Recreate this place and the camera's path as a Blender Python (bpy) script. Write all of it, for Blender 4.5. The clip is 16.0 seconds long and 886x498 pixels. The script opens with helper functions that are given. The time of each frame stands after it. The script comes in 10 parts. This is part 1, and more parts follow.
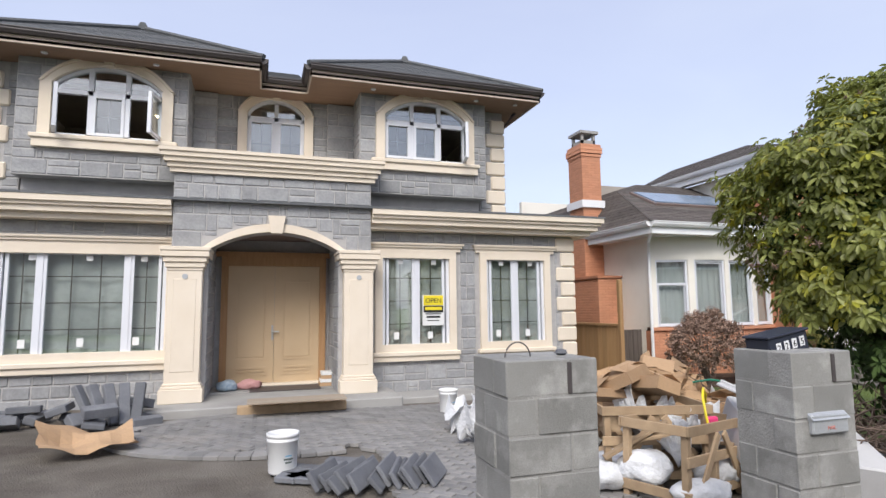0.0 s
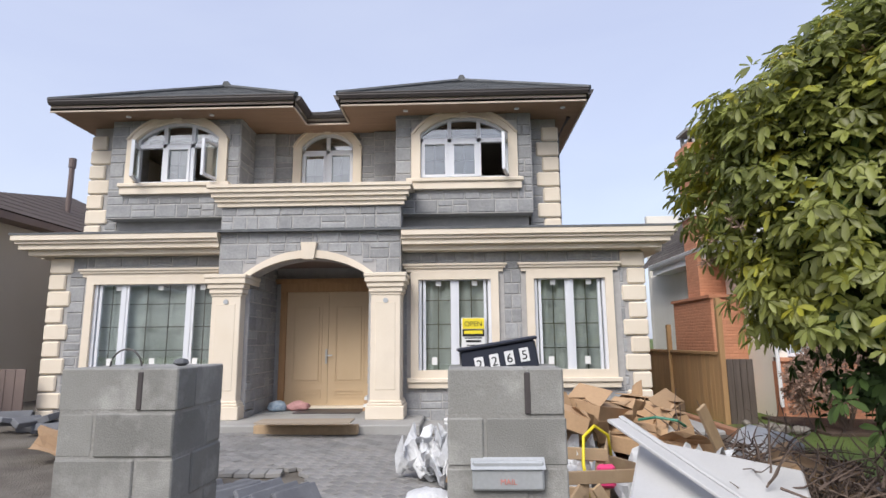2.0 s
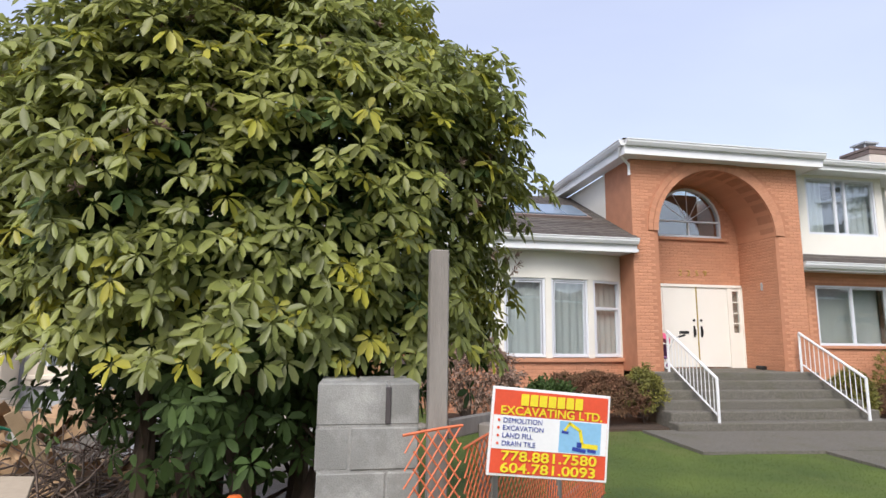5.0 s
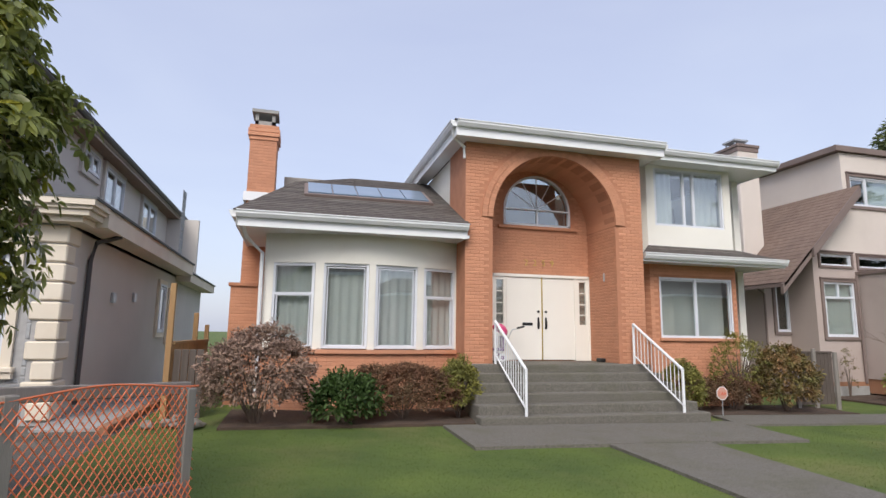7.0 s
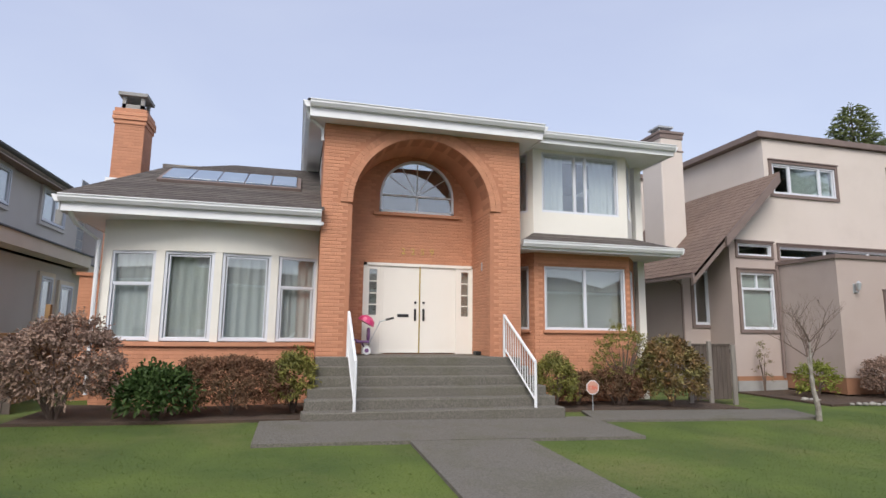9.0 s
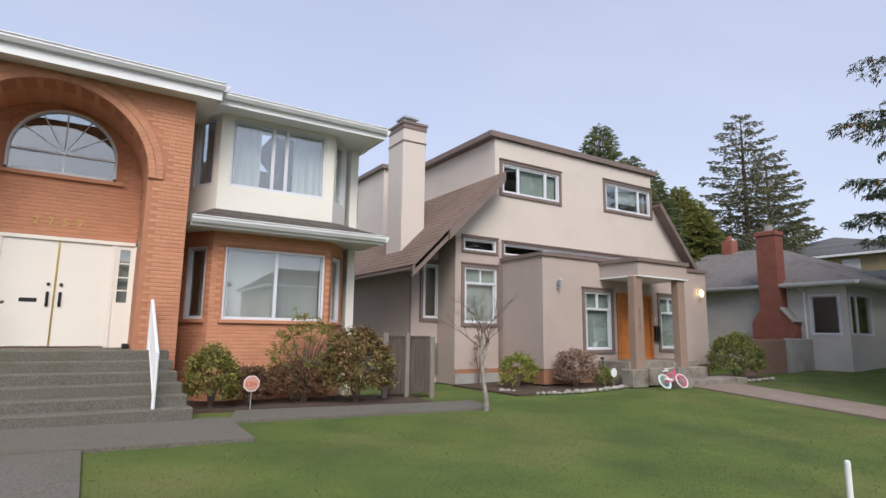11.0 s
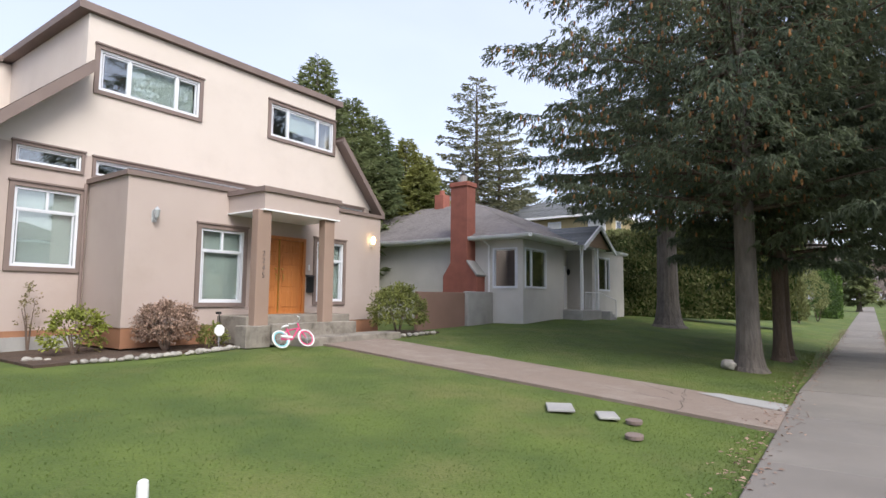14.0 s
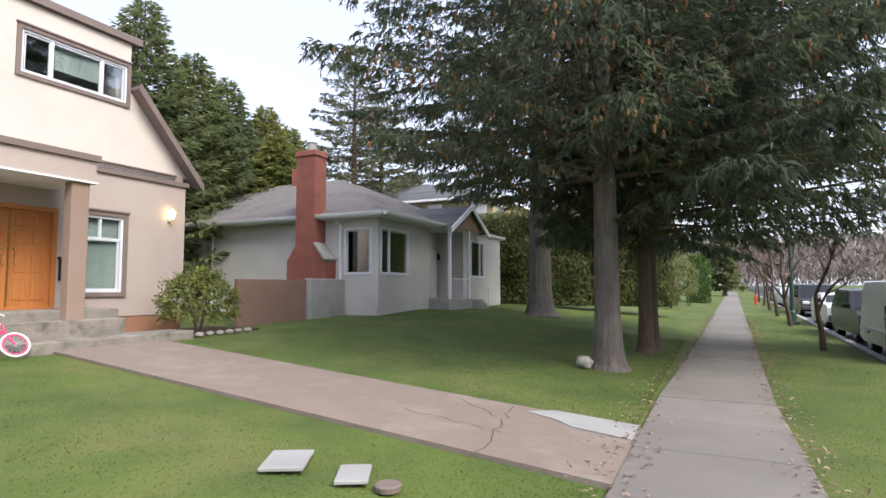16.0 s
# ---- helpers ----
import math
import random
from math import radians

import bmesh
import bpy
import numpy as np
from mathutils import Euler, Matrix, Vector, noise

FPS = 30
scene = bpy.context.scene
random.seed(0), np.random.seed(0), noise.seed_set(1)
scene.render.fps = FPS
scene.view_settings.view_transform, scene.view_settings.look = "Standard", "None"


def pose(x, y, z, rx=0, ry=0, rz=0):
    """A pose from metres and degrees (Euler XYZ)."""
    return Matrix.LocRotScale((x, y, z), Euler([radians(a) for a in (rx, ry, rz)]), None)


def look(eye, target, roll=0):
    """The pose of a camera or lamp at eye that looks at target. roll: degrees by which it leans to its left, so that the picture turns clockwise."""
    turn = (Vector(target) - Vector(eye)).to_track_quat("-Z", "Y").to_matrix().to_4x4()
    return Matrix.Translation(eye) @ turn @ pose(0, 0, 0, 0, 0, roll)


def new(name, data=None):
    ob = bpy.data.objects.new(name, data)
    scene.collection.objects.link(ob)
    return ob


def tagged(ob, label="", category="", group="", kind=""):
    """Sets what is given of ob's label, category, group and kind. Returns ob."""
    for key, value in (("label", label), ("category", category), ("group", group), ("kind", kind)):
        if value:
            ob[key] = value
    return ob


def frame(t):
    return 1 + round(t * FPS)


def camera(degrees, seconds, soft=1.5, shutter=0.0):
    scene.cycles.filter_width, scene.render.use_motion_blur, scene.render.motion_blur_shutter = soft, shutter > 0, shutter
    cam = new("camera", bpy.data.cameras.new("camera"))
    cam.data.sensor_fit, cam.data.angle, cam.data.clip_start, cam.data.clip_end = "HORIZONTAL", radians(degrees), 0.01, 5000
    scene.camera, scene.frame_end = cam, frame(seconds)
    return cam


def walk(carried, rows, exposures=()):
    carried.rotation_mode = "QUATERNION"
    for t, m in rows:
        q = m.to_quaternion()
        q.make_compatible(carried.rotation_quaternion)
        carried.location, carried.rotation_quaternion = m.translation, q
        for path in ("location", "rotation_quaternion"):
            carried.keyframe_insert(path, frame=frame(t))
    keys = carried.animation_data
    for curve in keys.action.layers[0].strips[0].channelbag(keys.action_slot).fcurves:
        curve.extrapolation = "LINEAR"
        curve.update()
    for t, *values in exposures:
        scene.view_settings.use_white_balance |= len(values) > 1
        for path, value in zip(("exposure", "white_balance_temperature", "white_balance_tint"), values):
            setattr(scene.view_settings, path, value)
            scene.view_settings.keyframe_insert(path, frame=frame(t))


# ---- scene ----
cam = camera(77.1, 16.0)
PATH = [
    (0, (-0.816, 0.166, 1.57), (-0.201, 2.057, 1.78), -0.6),
    (0.5, (-0.026, 0.236, 1.53), (0.34, 2.183, 1.798), -0.7),
    (1, (0.749, 0.326, 1.459), (0.844, 2.301, 1.763), -0.5),
    (1.5, (1.556, 0.318, 1.428), (1.534, 2.293, 1.745), -0.5),
    (2, (2.249, 0.332, 1.396), (2.187, 2.304, 1.723), -0.5),
    (2.5, (2.925, 0.263, 1.373), (2.842, 2.233, 1.702), -0.4),
    (3, (3.607, 0.237, 1.347), (3.516, 2.207, 1.679), -0.2),
    (3.5, (4.322, 0.149, 1.343), (4.24, 2.121, 1.67), -0.4),
    (4.0, (5.06, 0.15, 1.405), (5.064, 2.123, 1.72), -0.0),
    (4.5, (5.876, 0.161, 1.48), (6.046, 2.13, 1.786), 0.5),
    (5, (6.616, 0.156, 1.474), (6.95, 2.104, 1.78), 0.7),
    (7.3, (9.999, 0.389, 1.314), (10.504, 2.3, 1.618), 0.8),
    (7.5, (10.343, 0.377, 1.308), (10.832, 2.293, 1.608), 0.8),
    (8, (11.138, 0.268, 1.289), (11.584, 2.195, 1.581), 0.8),
    (8.2, (11.411, 0.228, 1.288), (11.848, 2.158, 1.579), 0.8),
    (10.3, (14.808, 0.216, 1.138), (15.633, 2.013, 1.439), 0.6),
    (10.5, (15.152, 0.209, 1.13), (16.046, 1.974, 1.429), 0.7),
    (11, (15.976, 0.206, 1.099), (17.031, 1.879, 1.4), 0.8),
    (11.5, (16.893, 0.152, 1.037), (18.098, 1.718, 1.346), 0.7),
    (12, (17.764, 0.075, 1.0), (19.113, 1.52, 1.309), 0.8),
    (12.5, (18.668, 0.028, 0.957), (20.087, 1.407, 1.254), 0.8),
    (13, (19.638, -0.042, 0.859), (21.119, 1.28, 1.102), 0.5),
    (13.5, (20.58, -0.039, 0.847), (22.132, 1.206, 1.048), 0.6),
    (14, (21.483, -0.039, 0.82), (23.099, 1.126, 0.997), 0.5),
    (14.5, (22.341, -0.011, 0.828), (24.007, 1.084, 0.988), 0.4),
    (15, (23.216, -0.021, 0.791), (24.935, 0.99, 0.942), 0.3),
    (15.5, (24.069, 0.003, 0.774), (25.827, 0.945, 0.921), 0.2),
    (16, (25.018, -0.065, 0.79), (26.814, 0.805, 0.929), -0.1),
]
walk(cam, [(t, look(eye, target, roll)) for t, eye, target, roll in PATH],
     ((0, 0.66), (1, 0.6), (2.5, 0.68), (3.5, 0.76), (5, 0.76), (7.5, 0.5), (10.5, 0.5), (12, 0.62), (13, 0.8), (14.5, 1.1), (16, 1.25)))

# ---- world and light: a bright overcast day ----
world = bpy.data.worlds.new("overcast")
scene.world = world
world.use_nodes = True
SUN_EL, SUN_AZ = radians(44), radians(204)


def build_world():
    nt = world.node_tree
    nt.nodes.clear()
    N, L = nt.nodes.new, nt.links.new
    out = N("ShaderNodeOutputWorld")
    sky = N("ShaderNodeTexSky")
    sky.sky_type, sky.sun_disc = "NISHITA", False
    sky.sun_elevation, sky.sun_rotation = SUN_EL, SUN_AZ
    sky.air_density, sky.dust_density, sky.ozone_density = 1.0, 3.0, 1.0
    b1 = N("ShaderNodeBackground")
    b1.inputs["Strength"].default_value = 0.05
    L(sky.outputs[0], b1.inputs["Color"])
    # thin cloud deck: pale, with broad soft streaks, lighter towards the horizon
    tc = N("ShaderNodeTexCoord")
    mp = N("ShaderNodeMapping")
    mp.inputs["Scale"].default_value = (1.2, 1.6, 4.0)
    L(tc.outputs["Generated"], mp.inputs["Vector"])
    nz = N("ShaderNodeTexNoise")
    nz.inputs["Scale"].default_value, nz.inputs["Detail"].default_value = 1.6, 5
    nz.inputs["Distortion"].default_value = 0.6
    L(mp.outputs[0], nz.inputs["Vector"])
    sx = N("ShaderNodeSeparateXYZ")
    L(tc.outputs["Generated"], sx.inputs[0])
    mr = N("ShaderNodeMapRange")
    mr.inputs["From Min"].default_value, mr.inputs["From Max"].default_value = 0.0, 0.75
    mr.inputs["To Min"].default_value, mr.inputs["To Max"].default_value = 0.10, 1.0
    L(sx.outputs["Z"], mr.inputs["Value"])
    ad = N("ShaderNodeMath")
    ad.operation = "MULTIPLY_ADD"
    ad.inputs[1].default_value, ad.inputs[2].default_value = 1.1, -0.45
    L(nz.outputs["Fac"], ad.inputs[0])
    sm = N("ShaderNodeMath")
    sm.operation, sm.use_clamp = "ADD", True
    L(ad.outputs[0], sm.inputs[0])
    L(mr.outputs[0], sm.inputs[1])
    cr = N("ShaderNodeValToRGB")
    cr.color_ramp.elements[0].color = (0.575, 0.605, 0.715, 1)
    cr.color_ramp.elements[1].color = (0.455, 0.485, 0.645, 1)
    L(sm.outputs[0], cr.inputs[0])
    b2 = N("ShaderNodeBackground")
    b2.inputs["Strength"].default_value = 0.67
    L(cr.outputs[0], b2.inputs["Color"])
    mx = N("ShaderNodeAddShader")
    L(b1.outputs[0], mx.inputs[0])
    L(b2.outputs[0], mx.inputs[1])
    L(mx.outputs[0], out.inputs[0])


build_world()
sun_data = bpy.data.lights.new("sun", "SUN")
sun_data.energy, sun_data.angle, sun_data.color = 1.95, radians(32), (1.0, 0.965, 0.91)
sun = new("sun", sun_data)
sun.matrix_world = look((-13, -29, 31), (0, 0, 0))

# ---- materials ----
MATS = {}


def mat(name, a, b=None, scale=3.0, rough=0.8, bump=0.0, bscale=60.0, rnd=0.0, island=0.0, metal=0.0, stain=None, stain_scale=0.7, stain_amt=0.5, stretch=(1, 1, 1), spec=0.5, fine=0.12, dist=0.01, trans=0.0):
    """A surface with broad and fine variation, optional stains, and per-piece tone."""
    m = bpy.data.materials.new(name)
    m.use_nodes = True
    nt = m.node_tree
    N, L = nt.nodes.new, nt.links.new
    bs = nt.nodes["Principled BSDF"]
    b = b or tuple(c * 0.85 for c in a)
    tc = N("ShaderNodeTexCoord")
    mp = N("ShaderNodeMapping")
    mp.inputs["Scale"].default_value = stretch
    L(tc.outputs["Object"], mp.inputs["Vector"])
    n1 = N("ShaderNodeTexNoise")
    n1.inputs["Scale"].default_value, n1.inputs["Detail"].default_value = scale, 6
    L(mp.outputs[0], n1.inputs["Vector"])
    r1 = N("ShaderNodeValToRGB")
    r1.color_ramp.elements[0].position, r1.color_ramp.elements[1].position = 0.32, 0.68
    r1.color_ramp.elements[0].color, r1.color_ramp.elements[1].color = (*a, 1), (*b, 1)
    L(n1.outputs["Fac"], r1.inputs[0])
    col = r1.outputs[0]
    if stain:
        ns = N("ShaderNodeTexNoise")
        ns.inputs["Scale"].default_value, ns.inputs["Detail"].default_value = stain_scale, 7
        ns.inputs["Roughness"].default_value = 0.65
        L(mp.outputs[0], ns.inputs["Vector"])
        rs = N("ShaderNodeValToRGB")
        rs.color_ramp.elements[0].position, rs.color_ramp.elements[1].position = 0.5, 0.68
        rs.color_ramp.elements[0].color, rs.color_ramp.elements[1].color = (0, 0, 0, 1), (stain_amt,) * 3 + (1,)
        L(ns.outputs["Fac"], rs.inputs[0])
        ms = N("ShaderNodeMix")
        ms.data_type = "RGBA"
        L(rs.outputs[0], ms.inputs[0])
        L(col, ms.inputs[6])
        ms.inputs[7].default_value = (*stain, 1)
        col = ms.outputs[2]
    n2 = N("ShaderNodeTexNoise")
    n2.inputs["Scale"].default_value, n2.inputs["Detail"].default_value = bscale, 3
    L(mp.outputs[0], n2.inputs["Vector"])
    val = N("ShaderNodeMath")
    val.operation = "MULTIPLY_ADD"
    val.inputs[1].default_value, val.inputs[2].default_value = 2 * fine, 1 - fine
    L(n2.outputs["Fac"], val.inputs[0])
    v = val.outputs[0]
    for amount, kind in ((rnd, "o"), (island, "i")):
        if amount:
            src = N("ShaderNodeObjectInfo").outputs["Random"] if kind == "o" else N("ShaderNodeNewGeometry").outputs["Random Per Island"]
            ma = N("ShaderNodeMath")
            ma.operation = "MULTIPLY_ADD"
            ma.inputs[1].default_value, ma.inputs[2].default_value = 2 * amount, 1 - amount
            L(src, ma.inputs[0])
            mm = N("ShaderNodeMath")
            mm.operation = "MULTIPLY"
            L(ma.outputs[0], mm.inputs[0])
            L(v, mm.inputs[1])
            v = mm.outputs[0]
    vm = N("ShaderNodeVectorMath")
    vm.operation = "SCALE"
    L(col, vm.inputs[0])
    L(v, vm.inputs["Scale"])
    L(vm.outputs[0], bs.inputs["Base Color"])
    bs.inputs["Roughness"].default_value, bs.inputs["Metallic"].default_value = rough, metal
    bs.inputs["Specular IOR Level"].default_value = spec
    if bump:
        bp = N("ShaderNodeBump")
        bp.inputs["Strength"].default_value, bp.inputs["Distance"].default_value = bump, dist
        L(n2.outputs["Fac"], bp.inputs["Height"])
        L(bp.outputs[0], bs.inputs["Normal"])
    if trans:
        tl = N("ShaderNodeBsdfTranslucent")
        L(vm.outputs[0], tl.inputs["Color"])
        mx = N("ShaderNodeMixShader")
        mx.inputs[0].default_value = trans
        L(bs.outputs[0], mx.inputs[1])
        L(tl.outputs[0], mx.inputs[2])
        L(mx.outputs[0], nt.nodes["Material Output"].inputs[0])
    MATS[name] = m
    return m


def glass(name, tint=(0.9, 0.95, 0.95), rough=0.02):
    m = bpy.data.materials.new(name)
    m.use_nodes = True
    nt = m.node_tree
    N, L = nt.nodes.new, nt.links.new
    nt.nodes.clear()
    out = N("ShaderNodeOutputMaterial")
    tr = N("ShaderNodeBsdfTransparent")
    tr.inputs[0].default_value = (*tint, 1)
    gl = N("ShaderNodeBsdfGlossy")
    gl.inputs["Roughness"].default_value = rough
    fr = N("ShaderNodeLayerWeight")
    pw = N("ShaderNodeMath")
    pw.operation = "POWER"
    pw.inputs[1].default_value = 3.0
    L(fr.outputs["Facing"], pw.inputs[0])
    mr = N("ShaderNodeMath")
    mr.operation, mr.use_clamp = "MULTIPLY_ADD", True
    mr.inputs[1].default_value, mr.inputs[2].default_value = 0.72, 0.22
    L(pw.outputs[0], mr.inputs[0])
    mx = N("ShaderNodeMixShader")
    L(mr.outputs[0], mx.inputs[0])
    L(tr.outputs[0], mx.inputs[1])
    L(gl.outputs[0], mx.inputs[2])
    L(mx.outputs[0], out.inputs[0])
    MATS[name] = m
    return m


def glow(name, col, strength):
    m = bpy.data.materials.new(name)
    m.use_nodes = True
    bs = m.node_tree.nodes["Principled BSDF"]
    bs.inputs["Base Color"].default_value = (*col, 1)
    bs.inputs["Emission Color"].default_value, bs.inputs["Emission Strength"].default_value = (*col, 1), strength
    MATS[name] = m
    return m


STONE = mat("grey_stone", (0.285, 0.29, 0.30), (0.355, 0.36, 0.365), 5, 0.85, 0.6, 22, rnd=0.14, island=0.14, fine=0.2, dist=0.015)
MORTAR = mat("mortar", (0.42, 0.41, 0.405), None, 8, 0.95, 0.4, 90)
CREAM = mat("cream_trim", (0.70, 0.615, 0.50), (0.74, 0.66, 0.55), 1.5, 0.85, 0.25, 140, fine=0.05, stain=(0.55, 0.47, 0.38), stain_amt=0.3)
STUCCO_G = mat("grey_stucco", (0.55, 0.51, 0.47), (0.59, 0.55, 0.51), 0.8, 0.95, 0.5, 120, fine=0.06)
ROOF_G = mat("grey_shingles", (0.10, 0.108, 0.115), (0.135, 0.14, 0.145), 7, 0.95, 0.6, 40, island=0.25, fine=0.25)
GUTTER_D = mat("dark_gutter", (0.07, 0.06, 0.06), None, 3, 0.5)
SOFFIT_W = mat("wood_soffit", (0.24, 0.155, 0.105), (0.29, 0.19, 0.13), 3, 0.8, 0.2, 80, stretch=(0.4, 8, 1))
FASCIA = mat("cream_fascia", (0.55, 0.47, 0.39), None, 2, 0.8)
VINYL = mat("white_vinyl", (0.68, 0.70, 0.75), (0.64, 0.66, 0.71), 1, 0.45, fine=0.03)
GLASS = glass("window_glass")
ROOM = mat("room_wall", (0.40, 0.37, 0.33), None, 1, 0.95)
# Near-black: the unlit depth of a room is put into the colour.
DARKROOM = mat("dim_room_shade", (0.10, 0.09, 0.08), None, 1, 0.95)
FILM = mat("plastic_sheet", (0.80, 0.80, 0.77), (0.60, 0.61, 0.58), 1.4, 0.6, 0.5, 14, dist=0.05, trans=0.3)
MUNTIN = mat("bronze_muntin", (0.09, 0.075, 0.06), None, 3, 0.5)
DOOR_B = mat("beige_door", (0.56, 0.42, 0.265), (0.52, 0.385, 0.24), 1.5, 0.6, 0.08, 60, fine=0.04)
WOOD_D = mat("door_frame_wood", (0.43, 0.25, 0.12), (0.36, 0.20, 0.09), 4, 0.7, 0.2, 60, stretch=(6, 6, 0.6))
CONC = mat("concrete", (0.30, 0.295, 0.285), (0.36, 0.355, 0.34), 2.0, 0.92, 0.4, 160, stain=(0.2, 0.195, 0.185), stain_amt=0.55)
CMUJOINT = mat("block_joint", (0.24, 0.236, 0.222), (0.31, 0.305, 0.29), 7, 0.95, 0.6, 70, fine=0.2)
PAVER = mat("grey_pavers", (0.19, 0.186, 0.184), (0.24, 0.236, 0.23), 3, 0.92, 0.5, 120, rnd=0.16, island=0.16, stain=(0.33, 0.30, 0.26), stain_amt=0.5)
CMU = mat("concrete_block", (0.205, 0.203, 0.19), (0.27, 0.268, 0.253), 3, 0.95, 0.35, 160, rnd=0.13, stain=(0.40, 0.395, 0.375), stain_amt=0.8, stain_scale=3.4, fine=0.22)
BRICK_O = mat("painted_orange_brick", (0.51, 0.235, 0.135), (0.545, 0.258, 0.15), 2.5, 0.8, 0.35, 90, island=0.07, rnd=0.07, fine=0.08)
JOINT_O = mat("painted_orange_joint", (0.47, 0.21, 0.12), None, 4, 0.9)
WHITE = mat("white_stucco", (0.78, 0.755, 0.69), (0.74, 0.715, 0.65), 0.7, 0.9, 0.3, 160, fine=0.04, stain=(0.62, 0.58, 0.5), stain_amt=0.25)
WPAINT = mat("white_paint", (0.80, 0.81, 0.82), (0.74, 0.75, 0.77), 1.5, 0.5, fine=0.03)
ROOF_B = mat("brown_shingles", (0.075, 0.062, 0.055), (0.11, 0.095, 0.085), 6, 0.95, 0.6, 30, island=0.25, fine=0.25, stain=(0.14, 0.13, 0.115), stain_amt=0.6)
DOOR_W = mat("white_door", (0.80, 0.765, 0.70), (0.77, 0.735, 0.67), 1.2, 0.5, fine=0.03)
CURTAIN = mat("net_curtain", (0.72, 0.72, 0.70), (0.62, 0.62, 0.61), 2, 0.9, stretch=(6, 6, 0.5), trans=0.2)
BLIND = mat("blind_slats", (0.66, 0.72, 0.68), None, 2, 0.6)
AGG = mat("exposed_aggregate", (0.105, 0.096, 0.08), (0.185, 0.172, 0.146), 42, 0.95, 0.9, 90, stain=(0.105, 0.102, 0.062), stain_amt=0.55, stain_scale=1.1, fine=0.55, dist=0.012)
TAUPE = mat("taupe_stucco", (0.42, 0.345, 0.312), (0.45, 0.375, 0.342), 0.6, 0.95, 0.3, 150, fine=0.05, stain=(0.37, 0.30, 0.26), stain_amt=0.4)
TAUPE_L = mat("pale_taupe_stucco", (0.60, 0.535, 0.485), (0.63, 0.565, 0.515), 0.6, 0.95, 0.3, 150, fine=0.05, stain=(0.52, 0.46, 0.415), stain_amt=0.35)
TRIM_B = mat("brown_trim", (0.205, 0.155, 0.138), (0.175, 0.132, 0.118), 2, 0.7, 0.1, 80)
PLINTH = mat("rust_plinth", (0.33, 0.165, 0.095), None, 2, 0.9, 0.3, 100)
ROOF_R = mat("redbrown_shingles", (0.17, 0.115, 0.09), (0.21, 0.15, 0.12), 5, 0.95, 0.6, 30, fine=0.25, stain=(0.12, 0.085, 0.07), stain_amt=0.5)
DOOR_O = mat("orange_wood_door", (0.48, 0.185, 0.055), (0.40, 0.145, 0.04), 3, 0.45, 0.1, 50, stretch=(7, 7, 0.5))
STUC_W = mat("pale_grey_stucco", (0.56, 0.54, 0.51), (0.50, 0.485, 0.46), 0.8, 0.95, 0.5, 110, fine=0.07, stain=(0.43, 0.41, 0.38), stain_amt=0.5)
BRICK_R = mat("red_brick", (0.30, 0.105, 0.075), (0.24, 0.085, 0.062), 3, 0.85, 0.35, 60, island=0.12, rnd=0.12)
ROOF_4 = mat("weathered_shingles", (0.165, 0.15, 0.145), (0.21, 0.19, 0.185), 5, 0.95, 0.6, 30, fine=0.25, stain=(0.09, 0.08, 0.078), stain_amt=0.6)
GRASS = mat("lawn", (0.10, 0.14, 0.022), (0.054, 0.09, 0.014), 0.9, 0.95, 0.6, 38, fine=0.34, stain=(0.15, 0.15, 0.045), stain_amt=0.7, stain_scale=0.5, dist=0.03)
BLADE = mat("grass_blades", (0.11, 0.155, 0.024), (0.066, 0.108, 0.016), 0.9, 0.7, island=0.14, fine=0.1, stain=(0.20, 0.20, 0.055), stain_amt=0.75, stain_scale=0.45, trans=0.25)
SOIL = mat("bare_soil", (0.115, 0.10, 0.082), (0.18, 0.162, 0.138), 1.2, 0.98, 1.0, 45, fine=0.3, stain=(0.06, 0.048, 0.038), stain_amt=0.9, stain_scale=0.45, dist=0.03)
BED = mat("dark_bed_soil", (0.10, 0.065, 0.045), (0.065, 0.045, 0.033), 3, 0.98, 1.0, 40, fine=0.4, dist=0.03)
WALKC = mat("sidewalk_concrete", (0.175, 0.157, 0.138), (0.215, 0.195, 0.172), 1.0, 0.95, 0.6, 150, rnd=0.1, stain=(0.175, 0.16, 0.145), stain_amt=0.65, stain_scale=0.8, fine=0.22)
BROWNC = mat("brown_walkway", (0.242, 0.19, 0.155), (0.20, 0.154, 0.124), 1.2, 0.95, 0.5, 150, stain=(0.32, 0.27, 0.23), stain_amt=0.6, stain_scale=1.2, fine=0.2)
ASPH = mat("asphalt", (0.055, 0.055, 0.057), (0.075, 0.075, 0.077), 2, 0.95, 0.6, 200, fine=0.3)
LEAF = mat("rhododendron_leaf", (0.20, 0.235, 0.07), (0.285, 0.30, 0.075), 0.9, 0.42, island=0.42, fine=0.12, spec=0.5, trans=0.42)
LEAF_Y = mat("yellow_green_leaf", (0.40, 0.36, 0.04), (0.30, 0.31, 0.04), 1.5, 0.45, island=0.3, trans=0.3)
# Real dark foliage, plus the shade painted into inner leaves and hedge cores.
LEAF_D = mat("dark_and_shaded_leaf", (0.045, 0.082, 0.022), (0.068, 0.11, 0.028), 1.2, 0.62, island=0.4, trans=0.25, spec=0.3)
NEEDLE = mat("spruce_needles", (0.082, 0.108, 0.07), (0.118, 0.14, 0.076), 0.5, 0.7, island=0.3, trans=0.5)
NEEDLE2 = mat("cedar_foliage", (0.13, 0.165, 0.08), (0.19, 0.215, 0.085), 0.3, 0.8, island=0.3, trans=0.55)
NEEDLE3 = mat("pine_foliage", (0.15, 0.16, 0.095), (0.19, 0.185, 0.105), 0.3, 0.8, island=0.4, trans=0.5)
